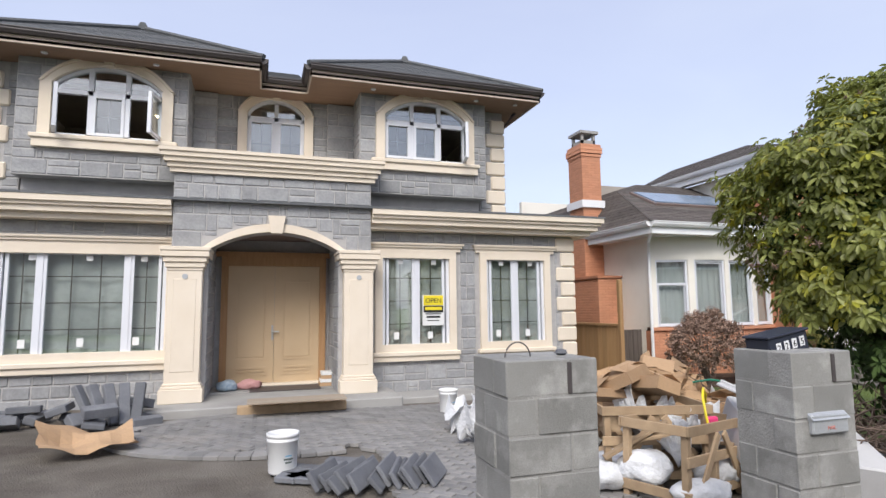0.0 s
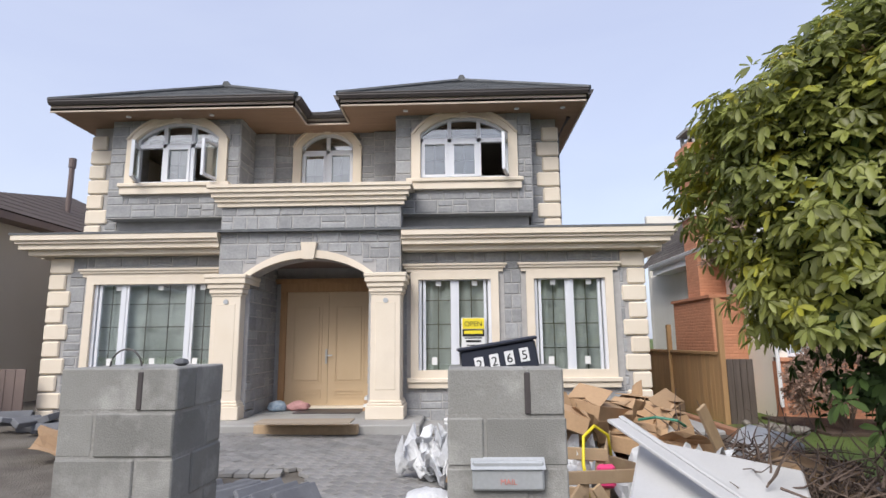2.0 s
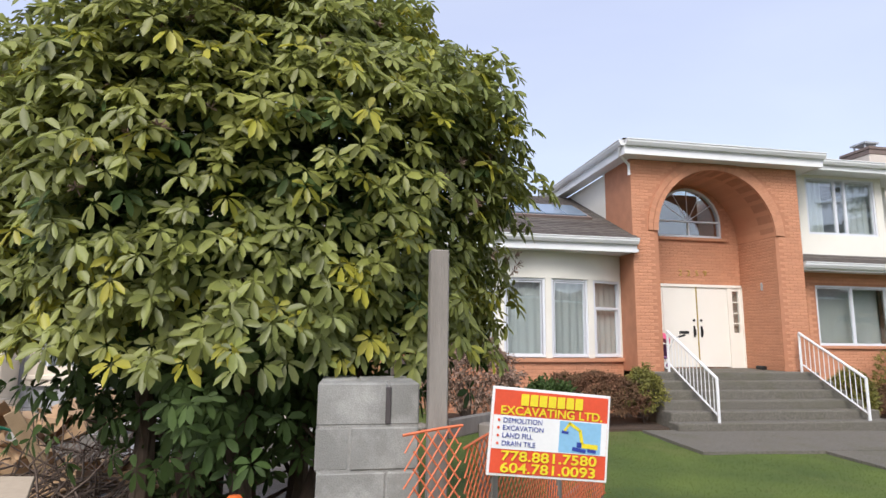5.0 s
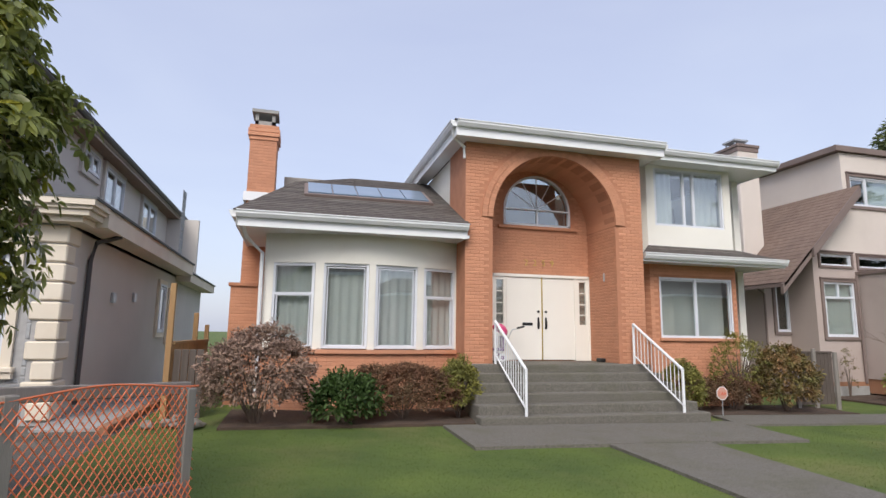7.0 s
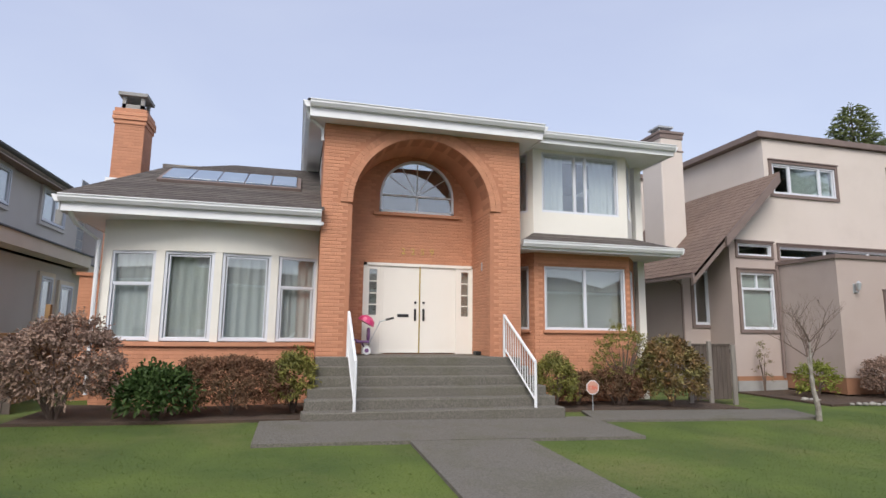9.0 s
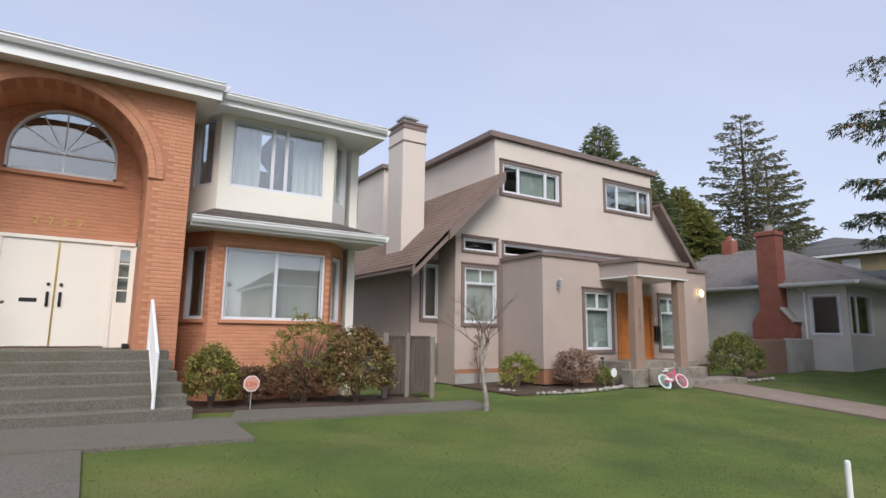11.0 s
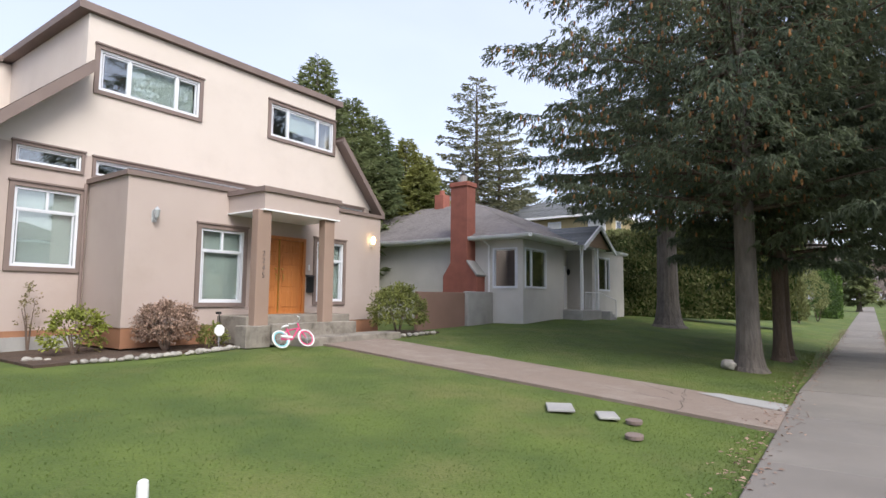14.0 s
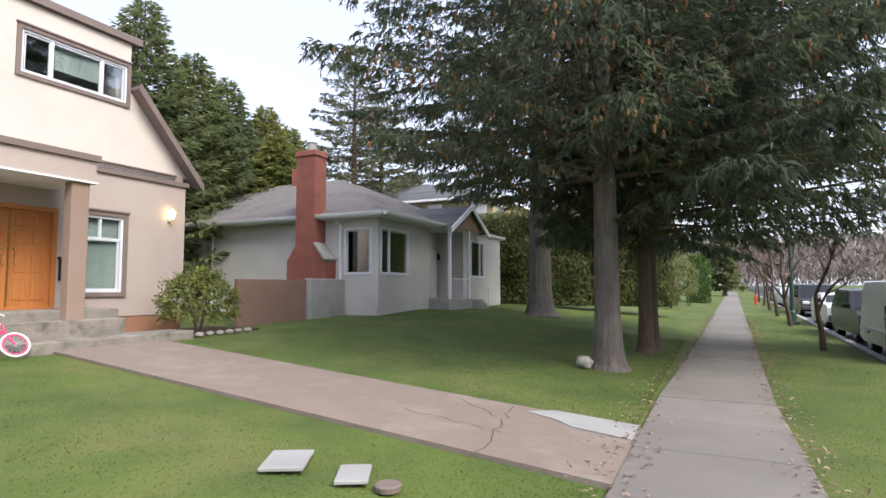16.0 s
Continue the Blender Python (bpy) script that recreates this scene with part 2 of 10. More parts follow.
HEDGE = mat("thuja_hedge", (0.18, 0.20, 0.085), (0.225, 0.235, 0.095), 0.6, 0.85, island=0.35, trans=0.45)
HEDGE_L = mat("clipped_hedge", (0.10, 0.17, 0.03), (0.08, 0.14, 0.025), 0.8, 0.7, island=0.4)
REDLEAF = mat("reddish_shrub", (0.20, 0.095, 0.055), (0.15, 0.095, 0.05), 2, 0.8, island=0.45, trans=0.2)
GOLDLEAF = mat("golden_shrub", (0.25, 0.23, 0.05), (0.17, 0.17, 0.045), 2, 0.7, island=0.5, trans=0.2)
DRYFLOWER = mat("dry_hydrangea", (0.34, 0.235, 0.18), (0.26, 0.175, 0.135), 3, 0.9, island=0.5, trans=0.2)
BARK = mat("grey_bark", (0.155, 0.135, 0.118), (0.10, 0.085, 0.074), 4, 0.95, 1.0, 14, stretch=(1, 1, 0.25), fine=0.4, dist=0.05)
BARK_D = mat("brown_bark", (0.10, 0.07, 0.05), (0.07, 0.05, 0.036), 5, 0.95, 1.0, 20, stretch=(1, 1, 0.25), fine=0.4, dist=0.04)
TWIG = mat("bare_twigs", (0.16, 0.115, 0.09), (0.11, 0.08, 0.065), 3, 0.9)
CONE = mat("spruce_cone", (0.30, 0.15, 0.06), (0.22, 0.11, 0.045), 20, 0.8, island=0.3)
LUMBER = mat("raw_lumber", (0.40, 0.29, 0.18), (0.33, 0.235, 0.145), 3, 0.85, 0.3, 50, stretch=(3, 3, 3), island=0.2, rnd=0.15)
PLY = mat("plywood", (0.36, 0.30, 0.235), (0.31, 0.255, 0.195), 2, 0.8, 0.2, 60, stretch=(0.5, 4, 1), stain=(0.36, 0.30, 0.24), stain_amt=0.5)
GREYWOOD = mat("weathered_wood", (0.26, 0.235, 0.21), (0.20, 0.18, 0.16), 3, 0.9, 0.4, 40, stretch=(5, 5, 0.6))
FENCE = mat("cedar_fence", (0.42, 0.26, 0.12), (0.36, 0.21, 0.095), 2, 0.85, 0.2, 50, stretch=(5, 5, 0.5), rnd=0.12)
DARKWOOD = mat("dark_stained_wood", (0.075, 0.058, 0.048), (0.12, 0.095, 0.08), 3, 0.8, 0.3, 40, stretch=(6, 6, 0.5))
CARD = mat("cardboard", (0.36, 0.235, 0.135), (0.42, 0.28, 0.165), 2, 0.9, 0.15, 40, rnd=0.15, island=0.15)
WPLAST = mat("white_plastic", (0.78, 0.78, 0.78), (0.70, 0.71, 0.71), 2, 0.45, fine=0.04)
BAG = mat("torn_white_sheet", (0.66, 0.67, 0.68), (0.50, 0.51, 0.53), 3, 0.5, 0.6, 18, rnd=0.15, island=0.15, dist=0.04)
FOAM = mat("white_panel", (0.52, 0.52, 0.525), (0.45, 0.45, 0.455), 2, 0.8, 0.1, 60, fine=0.05)
TEAL = mat("green_plastic", (0.03, 0.22, 0.14), None, 2, 0.4)
SLATE = mat("loose_stone", (0.12, 0.125, 0.14), (0.165, 0.172, 0.185), 4, 0.85, 0.6, 40, rnd=0.2)
ORANGE = mat("orange_plastic", (0.72, 0.15, 0.035), (0.62, 0.13, 0.03), 3, 0.5)
MESHO = mat("orange_mesh", (0.66, 0.17, 0.07), None, 3, 0.6)
NAVY = mat("navy_metal", (0.022, 0.026, 0.042), None, 3, 0.4)
STEEL = mat("painted_steel", (0.46, 0.48, 0.50), None, 3, 0.4, metal=0.3)
BLACK = mat("black_plastic", (0.012, 0.012, 0.013), None, 3, 0.5)
RUBBER = mat("rubber", (0.015, 0.015, 0.016), None, 6, 0.8)
PINK = mat("pink_paint", (0.72, 0.06, 0.20), None, 3, 0.35)
CYAN = mat("pale_blue", (0.25, 0.62, 0.70), None, 3, 0.4)
PURPLE = mat("purple_plastic", (0.19, 0.09, 0.22), None, 3, 0.5)
SALMON = mat("faded_salmon_sack", (0.62, 0.24, 0.20), (0.5, 0.2, 0.17), 6, 0.8)
RED = mat("red_paint", (0.70, 0.085, 0.035), None, 3, 0.5)
YELLOW = mat("yellow_paint", (0.80, 0.66, 0.03), None, 3, 0.5)
BLUE = mat("blue_paint", (0.03, 0.06, 0.33), None, 3, 0.5)
SKYB = mat("light_blue_print", (0.25, 0.50, 0.72), None, 3, 0.5)
GREENP = mat("green_post_paint", (0.022, 0.058, 0.05), None, 3, 0.5)
BRASS = mat("brass", (0.62, 0.44, 0.13), None, 3, 0.3, metal=0.9)
ROCK = mat("pale_rock", (0.37, 0.35, 0.315), (0.26, 0.245, 0.22), 6, 0.9, 0.6, 30, rnd=0.15)
CARW = mat("white_car_paint", (0.72, 0.73, 0.74), None, 1, 0.25, fine=0.02)
CARD_D = mat("dark_car_paint", (0.03, 0.032, 0.036), None, 1, 0.25, fine=0.02)
CARS = mat("silver_car_paint", (0.32, 0.33, 0.35), None, 1, 0.3, fine=0.02)
CGLASS = mat("car_glass", (0.02, 0.022, 0.025), None, 1, 0.08, fine=0.02)
SOLAR = mat("skylight_panel", (0.16, 0.22, 0.30), (0.20, 0.26, 0.34), 1, 0.12, fine=0.02)
LAMPON = glow("lit_lamp", (1.0, 0.72, 0.30), 6.0)
LAMPIN = glow("ceiling_lamp_lit", (1.0, 0.78, 0.45), 10.0)
# Lightened brown: distance haze is put into the wood's own colour.
FARTREE = mat("bare_wood_hazed", (0.23, 0.185, 0.165), (0.18, 0.15, 0.135), 0.2, 0.95, island=0.3)
ROOF_F = mat("far_shingles", (0.11, 0.085, 0.075), None, 4, 0.95, 0.5, 30)
OCHRE = mat("ochre_stucco", (0.38, 0.31, 0.17), None, 1, 0.95, 0.3, 100)
PIPE = mat("brown_vent_pipe", (0.16, 0.12, 0.11), None, 3, 0.7)


# ---- mesh building ----
class Geo:
    """Gathers vertices and faces of one mesh."""

    def __init__(self):
        self.v, self.f = [], []

    def add(self, verts, faces):
        n = len(self.v)
        self.v.extend(tuple(p) for p in verts)
        self.f.extend(tuple(i + n for i in f) for f in faces)
        return self

    def box(self, x0, x1, y0, y1, z0, z1, m=None):
        p = [Vector((x, y, z)) for z in (z0, z1) for y in (y0, y1) for x in (x0, x1)]
        if m is not None:
            p = [m @ q for q in p]
        return self.add(p, [(0, 2, 3, 1), (4, 5, 7, 6), (0, 1, 5, 4), (2, 6, 7, 3), (0, 4, 6, 2), (1, 3, 7, 5)])

    def bevbox(self, x0, x1, y0, y1, z0, z1, c=0.01, m=None):
        """A box with chamfered edges."""
        o, i = (x0, x1, y0, y1, z0, z1), None
        bm = bmesh.new()
        bmesh.ops.create_cube(bm, size=1)
        for w in bm.verts:
            w.co = Vector(((x0 + x1) / 2 + w.co.x * (x1 - x0), (y0 + y1) / 2 + w.co.y * (y1 - y0), (z0 + z1) / 2 + w.co.z * (z1 - z0)))
        bmesh.ops.bevel(bm, geom=bm.edges[:], offset=c, segments=1, affect="EDGES")
        bm.verts.index_update()
        vs = [(m @ w.co) if m is not None else w.co for w in bm.verts]
        self.add(vs, [[w.index for w in f.verts] for f in bm.faces])
        bm.free()
        return self

    def prism(self, pts, axis, a, b):
        """A polygon (in the two other axes, in x, y, z order) pushed from a to b along an axis."""
        def put(p, d):
            q = list(p)
            q.insert("xyz".index(axis), d)
            return q
        n = len(pts)
        vs = [put(p, a) for p in pts] + [put(p, b) for p in pts]
        return self.add(vs, [tuple(range(n))[::-1], tuple(range(n, 2 * n))] + [(i, (i + 1) % n, n + (i + 1) % n, n + i) for i in range(n)])

    def tube(self, pts, radii, n=8, caps=True):
        """A round bar along points."""
        pts = [Vector(p) for p in pts]
        if not hasattr(radii, "__len__"):
            radii = [radii] * len(pts)
        vs = []
        for i, p in enumerate(pts):
            d = (pts[min(i + 1, len(pts) - 1)] - pts[max(i - 1, 0)])
            d = d.normalized() if d.length > 1e-9 else Vector((0, 0, 1))
            u = d.orthogonal().normalized() if abs(d.z) > 0.9 else d.cross(Vector((0, 0, 1))).normalized()
            w = d.cross(u)
            vs += [p + radii[i] * (math.cos(2 * math.pi * k / n) * u + math.sin(2 * math.pi * k / n) * w) for k in range(n)]
        fs = [(i * n + k, i * n + (k + 1) % n, (i + 1) * n + (k + 1) % n, (i + 1) * n + k) for i in range(len(pts) - 1) for k in range(n)]
        if caps:
            fs += [tuple(range(n))[::-1], tuple(range((len(pts) - 1) * n, len(pts) * n))]
        return self.add(vs, fs)

    def lathe(self, prof, n=20, m=None):
        """A profile of (radius, height) turned about z."""
        vs = []
        for r, z in prof:
            for k in range(n):
                a = 2 * math.pi * k / n
                q = Vector((r * math.cos(a), r * math.sin(a), z))
                vs.append(m @ q if m is not None else q)
        fs = [(i * n + k, i * n + (k + 1) % n, (i + 1) * n + (k + 1) % n, (i + 1) * n + k) for i in range(len(prof) - 1) for k in range(n)]
        fs += [tuple(range(n))[::-1], tuple(range((len(prof) - 1) * n, len(prof) * n))]
        return self.add(vs, fs)

    def mesh(self, name, smooth=False, fix=True):
        me = bpy.data.meshes.new(name)
        me.from_pydata(self.v, [], self.f)
        if fix and len(self.f) < 30000:
            bm = bmesh.new()
            bm.from_mesh(me)
            bmesh.ops.recalc_face_normals(bm, faces=bm.faces[:])
            bm.to_mesh(me)
            bm.free()
        if smooth:
            me.polygons.foreach_set("use_smooth", [True] * len(me.polygons))
        me.update()
        return me


def part(name, geo, material, parent=None, label="", smooth=False, fix=True, kind=""):
    """Links a mesh as one object, under a thing or a part, in world coordinates."""
    me = geo.mesh(name, smooth, fix) if isinstance(geo, Geo) else geo
    if not me.materials:
        me.materials.append(material)
    ob = new(name, me)
    if parent is not None:
        ob.parent = parent
        ob.matrix_parent_inverse = Matrix.Translation(parent.location).inverted()
    return tagged(ob, label, kind=kind)


def split(name, geo, material, parent, label="", by=None):
    """Links the separate shells of a Geo as parts of their own; by groups shells through their middle."""
    root = list(range(len(geo.v)))

    def top(i):
        while root[i] != i:
            root[i] = root[root[i]]
            i = root[i]
        return i
    for f in geo.f:
        for k in f[1:]:
            root[top(k)] = top(f[0])
    shells = {}
    for f in geo.f:
        shells.setdefault(top(f[0]), []).append(f)
    sets = {}
    for key, fs in shells.items():
        ids = sorted({i for f in fs for i in f})
        mid = [sum(geo.v[i][a] for i in ids) / len(ids) for a in range(3)]
        sets.setdefault(by(*mid) if by else key, []).extend(fs)
    made = []
    for fs in sets.values():
        ids = sorted({i for f in fs for i in f})
        at = {i: k for k, i in enumerate(ids)}
        made.append(part(name, Geo().add([geo.v[i] for i in ids], [tuple(at[i] for i in f) for f in fs]), material, parent, label))
    return made


def thing(name, label, category, at=(0, 0, 0), group="", kind=""):
    e = new(name)
    e.location, e.empty_display_size = at, 0.2
    return tagged(e, label, category, group, kind)


def solo(name, geo, material, label, category, group="", kind="", smooth=False, fix=True):
    return tagged(part(name, geo, material, None, "", smooth, fix), label, category, group, kind)


def lerp(table, x):
    if x <= table[0][0]:
        return table[0][1]
    for (a, u), (b, w) in zip(table, table[1:]):
        if x <= b:
            return u + (w - u) * (x - a) / (b - a)
    return table[-1][1]


# ---- the lie of the land ----
FALL = [(-60, 1.5), (1.5, -0.10), (25, -0.74), (30, -0.80), (40, -0.90), (66, -0.72), (150, -0.1), (420, 2.0)]
RISE = [(-60, -0.1), (0, -0.05), (7.8, 0.07), (15, 0.20), (23, 0.28), (29.5, 0.47), (36, 0.6), (44, 0.85), (60, 0.7), (90, 0.3)]


def drift(x):
    """The street bends slightly away in the distance."""
    return -0.03 * max(0.0, x - 34)


def gz(x, y):
    """Height of the ground."""
    yy = y - drift(x)
    s = lerp(FALL, x)
    if yy > 0.75:
        return s + lerp(RISE, x) * min(1.0, (yy - 0.75) / 9.25)
    if yy < -3.45:
        return s - 0.13 - 0.02 * max(0, min(1, (-3.45 - yy) / 4))
    return s


# ---- ground: one sheet out to the horizon ----
def build_ground():
    xs = sorted(set([-900, -400, -200, -100] + list(np.arange(-60, 130, 1.0)) + [130, 150, 200, 300, 420, 700, 1200]))
    ys = sorted(set([-900, -300, -120, -60, -30] + list(np.arange(-16, -4, 2.0)) + [-3.62, -3.46, -3.3, -2, -0.8, 0.75] + list(np.arange(1.5, 12, 0.75)) + [13, 16, 20, 26, 34, 50, 90, 200, 500, 1200]))
    g = Geo()
    for y in ys:
        for x in xs:
            yy = y + drift(x) if abs(y) < 60 else y
            w = 0.012 * noise.noise(Vector((x * 0.9, y * 0.9, 0))) if y > 0.8 or -3.2 < y < -0.9 else 0
            g.v.append((float(x), float(yy), gz(x, yy) - 0.03 + w))
    n = len(xs)
    g.f = [(j * n + i, j * n + i + 1, (j + 1) * n + i + 1, (j + 1) * n + i) for j in range(len(ys) - 1) for i in range(n - 1)]
    me = g.mesh("ground", True, False)
    for m in (GRASS, SOIL, ASPH):
        me.materials.append(m)
    for k, p in enumerate(me.polygons):
        c = p.center
        yy = c.y - drift(c.x)
        p.material_index = 2 if -12.5 < yy < -3.46 else (1 if (-14 < c.x < 7.4 and yy > 0.7 and c.y < 30) else 0)
    ob = tagged(new("ground", me), "lawn, bare soil and street ground along the houses", "ground", kind="structure")
    return ob


ground = build_ground()


def strip(name, x0, x1, y0, y1, mat_, label, cat, lift=0.012, nx=12, ny=6, thick=0.06, kind="structure", skew=0.0):
    """A slab that follows the ground. skew: shift of x along y."""
    g = Geo()
    for j in range(ny + 1):
        for i in range(nx + 1):
            y = y0 + (y1 - y0) * j / ny
            x = x0 + (x1 - x0) * i / nx + skew * (y - y0)
            yy = y + drift(x)
            g.v.append((x, yy, gz(x, yy) + lift))
    n = nx + 1
    g.f = [(j * n + i, j * n + i + 1, (j + 1) * n + i + 1, (j + 1) * n + i) for j in range(ny) for i in range(nx)]
    rim = [i for i in range(n)] + [j * n + nx for j in range(1, ny + 1)] + [ny * n + i for i in range(nx - 1, -1, -1)] + [j * n for j in range(ny - 1, 0, -1)]
    base = len(g.v)
    g.v += [(g.v[i][0], g.v[i][1], g.v[i][2] - thick) for i in rim]
    g.f += [(rim[k], base + k, base + (k + 1) % len(rim), rim[(k + 1) % len(rim)]) for k in range(len(rim))]
    return tagged(part(name, g, mat_), label, cat, kind=kind)


# sidewalk of cast slabs
sidewalk = tagged(new("pavement"), "worn grey concrete sidewalk along the lawns", "sidewalk", kind="structure")
x = -14.0
rs = random.Random(4)
while x < 150:
    L_ = 1.5 if x < 60 else 6.0
    g = Geo()
    lift = rs.uniform(-0.004, 0.006)
    c = [(x + 0.008, -0.8), (x + L_ - 0.008, -0.8), (x + L_ - 0.008, 0.72), (x + 0.008, 0.72)]
    top = [(a, b + drift(a), gz(a, b + drift(a)) + 0.006 + lift) for a, b in c]
    ins = [(a + (0.012 if a < x + 0.5 else -0.012), b + (0.012 if b < 0 else -0.012), z + 0.006) for a, b, z in top]
    g.add(ins + top + [(a, b, z - 0.08) for a, b, z in top], [(0, 1, 2, 3)] + [(k, 4 + k, 4 + (k + 1) % 4, (k + 1) % 4) for k in range(4)] + [(4 + k, 8 + k, 8 + (k + 1) % 4, 4 + (k + 1) % 4) for k in range(4)])
    part("slab", g, WALKC, sidewalk)
    x += L_

kerb = Geo()
for k in range(60):
    x0, x1 = -20 + 2.5 * k, -20 + 2.5 * (k + 1) - 0.01
    z0, z1 = gz(x0, -3) + 0.01, gz(x1, -3) + 0.01
    d0, d1 = drift(x0), drift(x1)
    kerb.add([(x0, -3.5 + d0, z0 - 0.3), (x1, -3.5 + d1, z1 - 0.3), (x1, -3.3 + d1, z1 - 0.3), (x0, -3.3 + d0, z0 - 0.3), (x0, -3.49 + d0, z0), (x1, -3.49 + d1, z1), (x1, -3.3 + d1, z1), (x0, -3.3 + d0, z0)],
             [(0, 3, 2, 1), (4, 5, 6, 7), (0, 1, 5, 4), (2, 3, 7, 6), (0, 4, 7, 3), (1, 2, 6, 5)])
tagged(part("kerb", kerb, CONC), "grey concrete kerb beside the road", "kerb", kind="structure")
strip("walkway", 29.7, 31.8, 0.72, 10.2, BROWNC, "cracked brown concrete walkway across the lawn", "walkway", 0.02, 6, 18, skew=0.115)
strip("path", 14.25, 16.05, 0.72, 8.6, AGG, "exposed aggregate concrete path to the brick house steps", "path", 0.012, 6, 16)
strip("path_landing", 12.1, 18.05, 8.25, 10.05, AGG, "exposed aggregate concrete pad below the steps", "path", 0.02, 12, 6)
strip("path_side", 18.0, 23.2, 9.7, 10.9, AGG, "exposed aggregate side path towards the gate", "path", 0.014, 12, 4, skew=0.3)
strip("flower_bed", 8.4, 13.0, 10.2, 12.4, BED, "dark soil bed below the bow window", "flower bed", 0.02, 10, 4)
strip("flower_bed", 17.4, 22.6, 11.0, 12.6, BED, "dark soil bed below the bay window", "flower bed", 0.02, 10, 4)
strip("flower_bed", 25.2, 29.5, 11.2, 14.2, BED, "planted soil bed edged with white stones", "flower bed", 0.02, 10, 4)
strip("flower_bed", 33.3, 36.0, 10.6, 12.4, BED, "planted soil bed beside the porch", "flower bed", 0.02, 10, 4)

# ---- building kit ----
def wall_xz(g, x0, x1, z0, z1, yf, yb, holes=()):
    """A wall facing -y between yf and yb with openings (xa, xb, za, zb) or arched (xa, xb, za, spring, crown)."""
    xs = sorted({x0, x1, *[h[0] for h in holes], *[h[1] for h in holes]})
    for a, b in zip(xs, xs[1:]):
        cuts = sorted((h[2], h[-1]) for h in holes if h[0] <= a + 1e-6 and h[1] >= b - 1e-6)
        z = z0
        for lo, hi in cuts:
            if lo > z:
                g.box(a, b, yf, yb, z, lo)
            z = max(z, hi)
        if z1 > z:
            g.box(a, b, yf, yb, z, z1)
    for h in holes:
        if len(h) == 5:
            spandrel(g, h[0], h[1], h[3], h[4], yf, yb)


def arc_pts(x0, x1, spring, crown, n=16):
    """Points on a segmental arch from x0 to x1."""
    w, r = (x1 - x0) / 2, crown - spring
    R = (w * w + r * r) / (2 * r)
    a = math.asin(min(1, w / R)) if r <= w else math.pi - math.asin(w / R)
    cx, cz = (x0 + x1) / 2, crown - R
    return [(cx + R * math.sin(-a + 2 * a * k / n), cz + R * math.cos(-a + 2 * a * k / n)) for k in range(n + 1)]


def spandrel(g, x0, x1, spring, crown, yf, yb):
    p = arc_pts(x0, x1, spring, crown)
    for a, b in zip(p, p[1:]):
        g.prism([(a[0], a[1]), (b[0], b[1]), (b[0], crown), (a[0], crown)], "y", yf, yb)


def arch_band(g, x0, x1, spring, crown, t, yf, yb, n=16):
    """A moulded band of width t round an arch."""
    a = arc_pts(x0, x1, spring, crown, n)
    b = arc_pts(x0 - t, x1 + t, spring, crown + t, n)
    for k in range(n):
        g.prism([a[k], a[k + 1], b[k + 1], b[k]], "y", yf, yb)


def arch_pane(g, x0, x1, z0, spring, crown, y, t=0.012):
    p = arc_pts(x0, x1, spring, crown)
    g.prism([(x0, z0), (x1, z0)] + p[::-1], "y", y, y + t)


def frame_rect(g, x0, x1, z0, z1, t, yf, yb):
    g.box(x0, x1, yf, yb, z0, z0 + t)
    g.box(x0, x1, yf, yb, z1 - t, z1)
    g.box(x0, x0 + t, yf, yb, z0 + t, z1 - t)
    g.box(x1 - t, x1, yf, yb, z0 + t, z1 - t)


def pane(parent, x0, x1, z0, z1, y, m=None):
    g = Geo().box(x0, x1, y, y + 0.012, z0, z1)
    if m is not None:
        g.v = [tuple(m @ Vector(p)) for p in g.v]
    ob = part("pane", g, GLASS, parent)
    ob.visible_shadow = False
    return ob


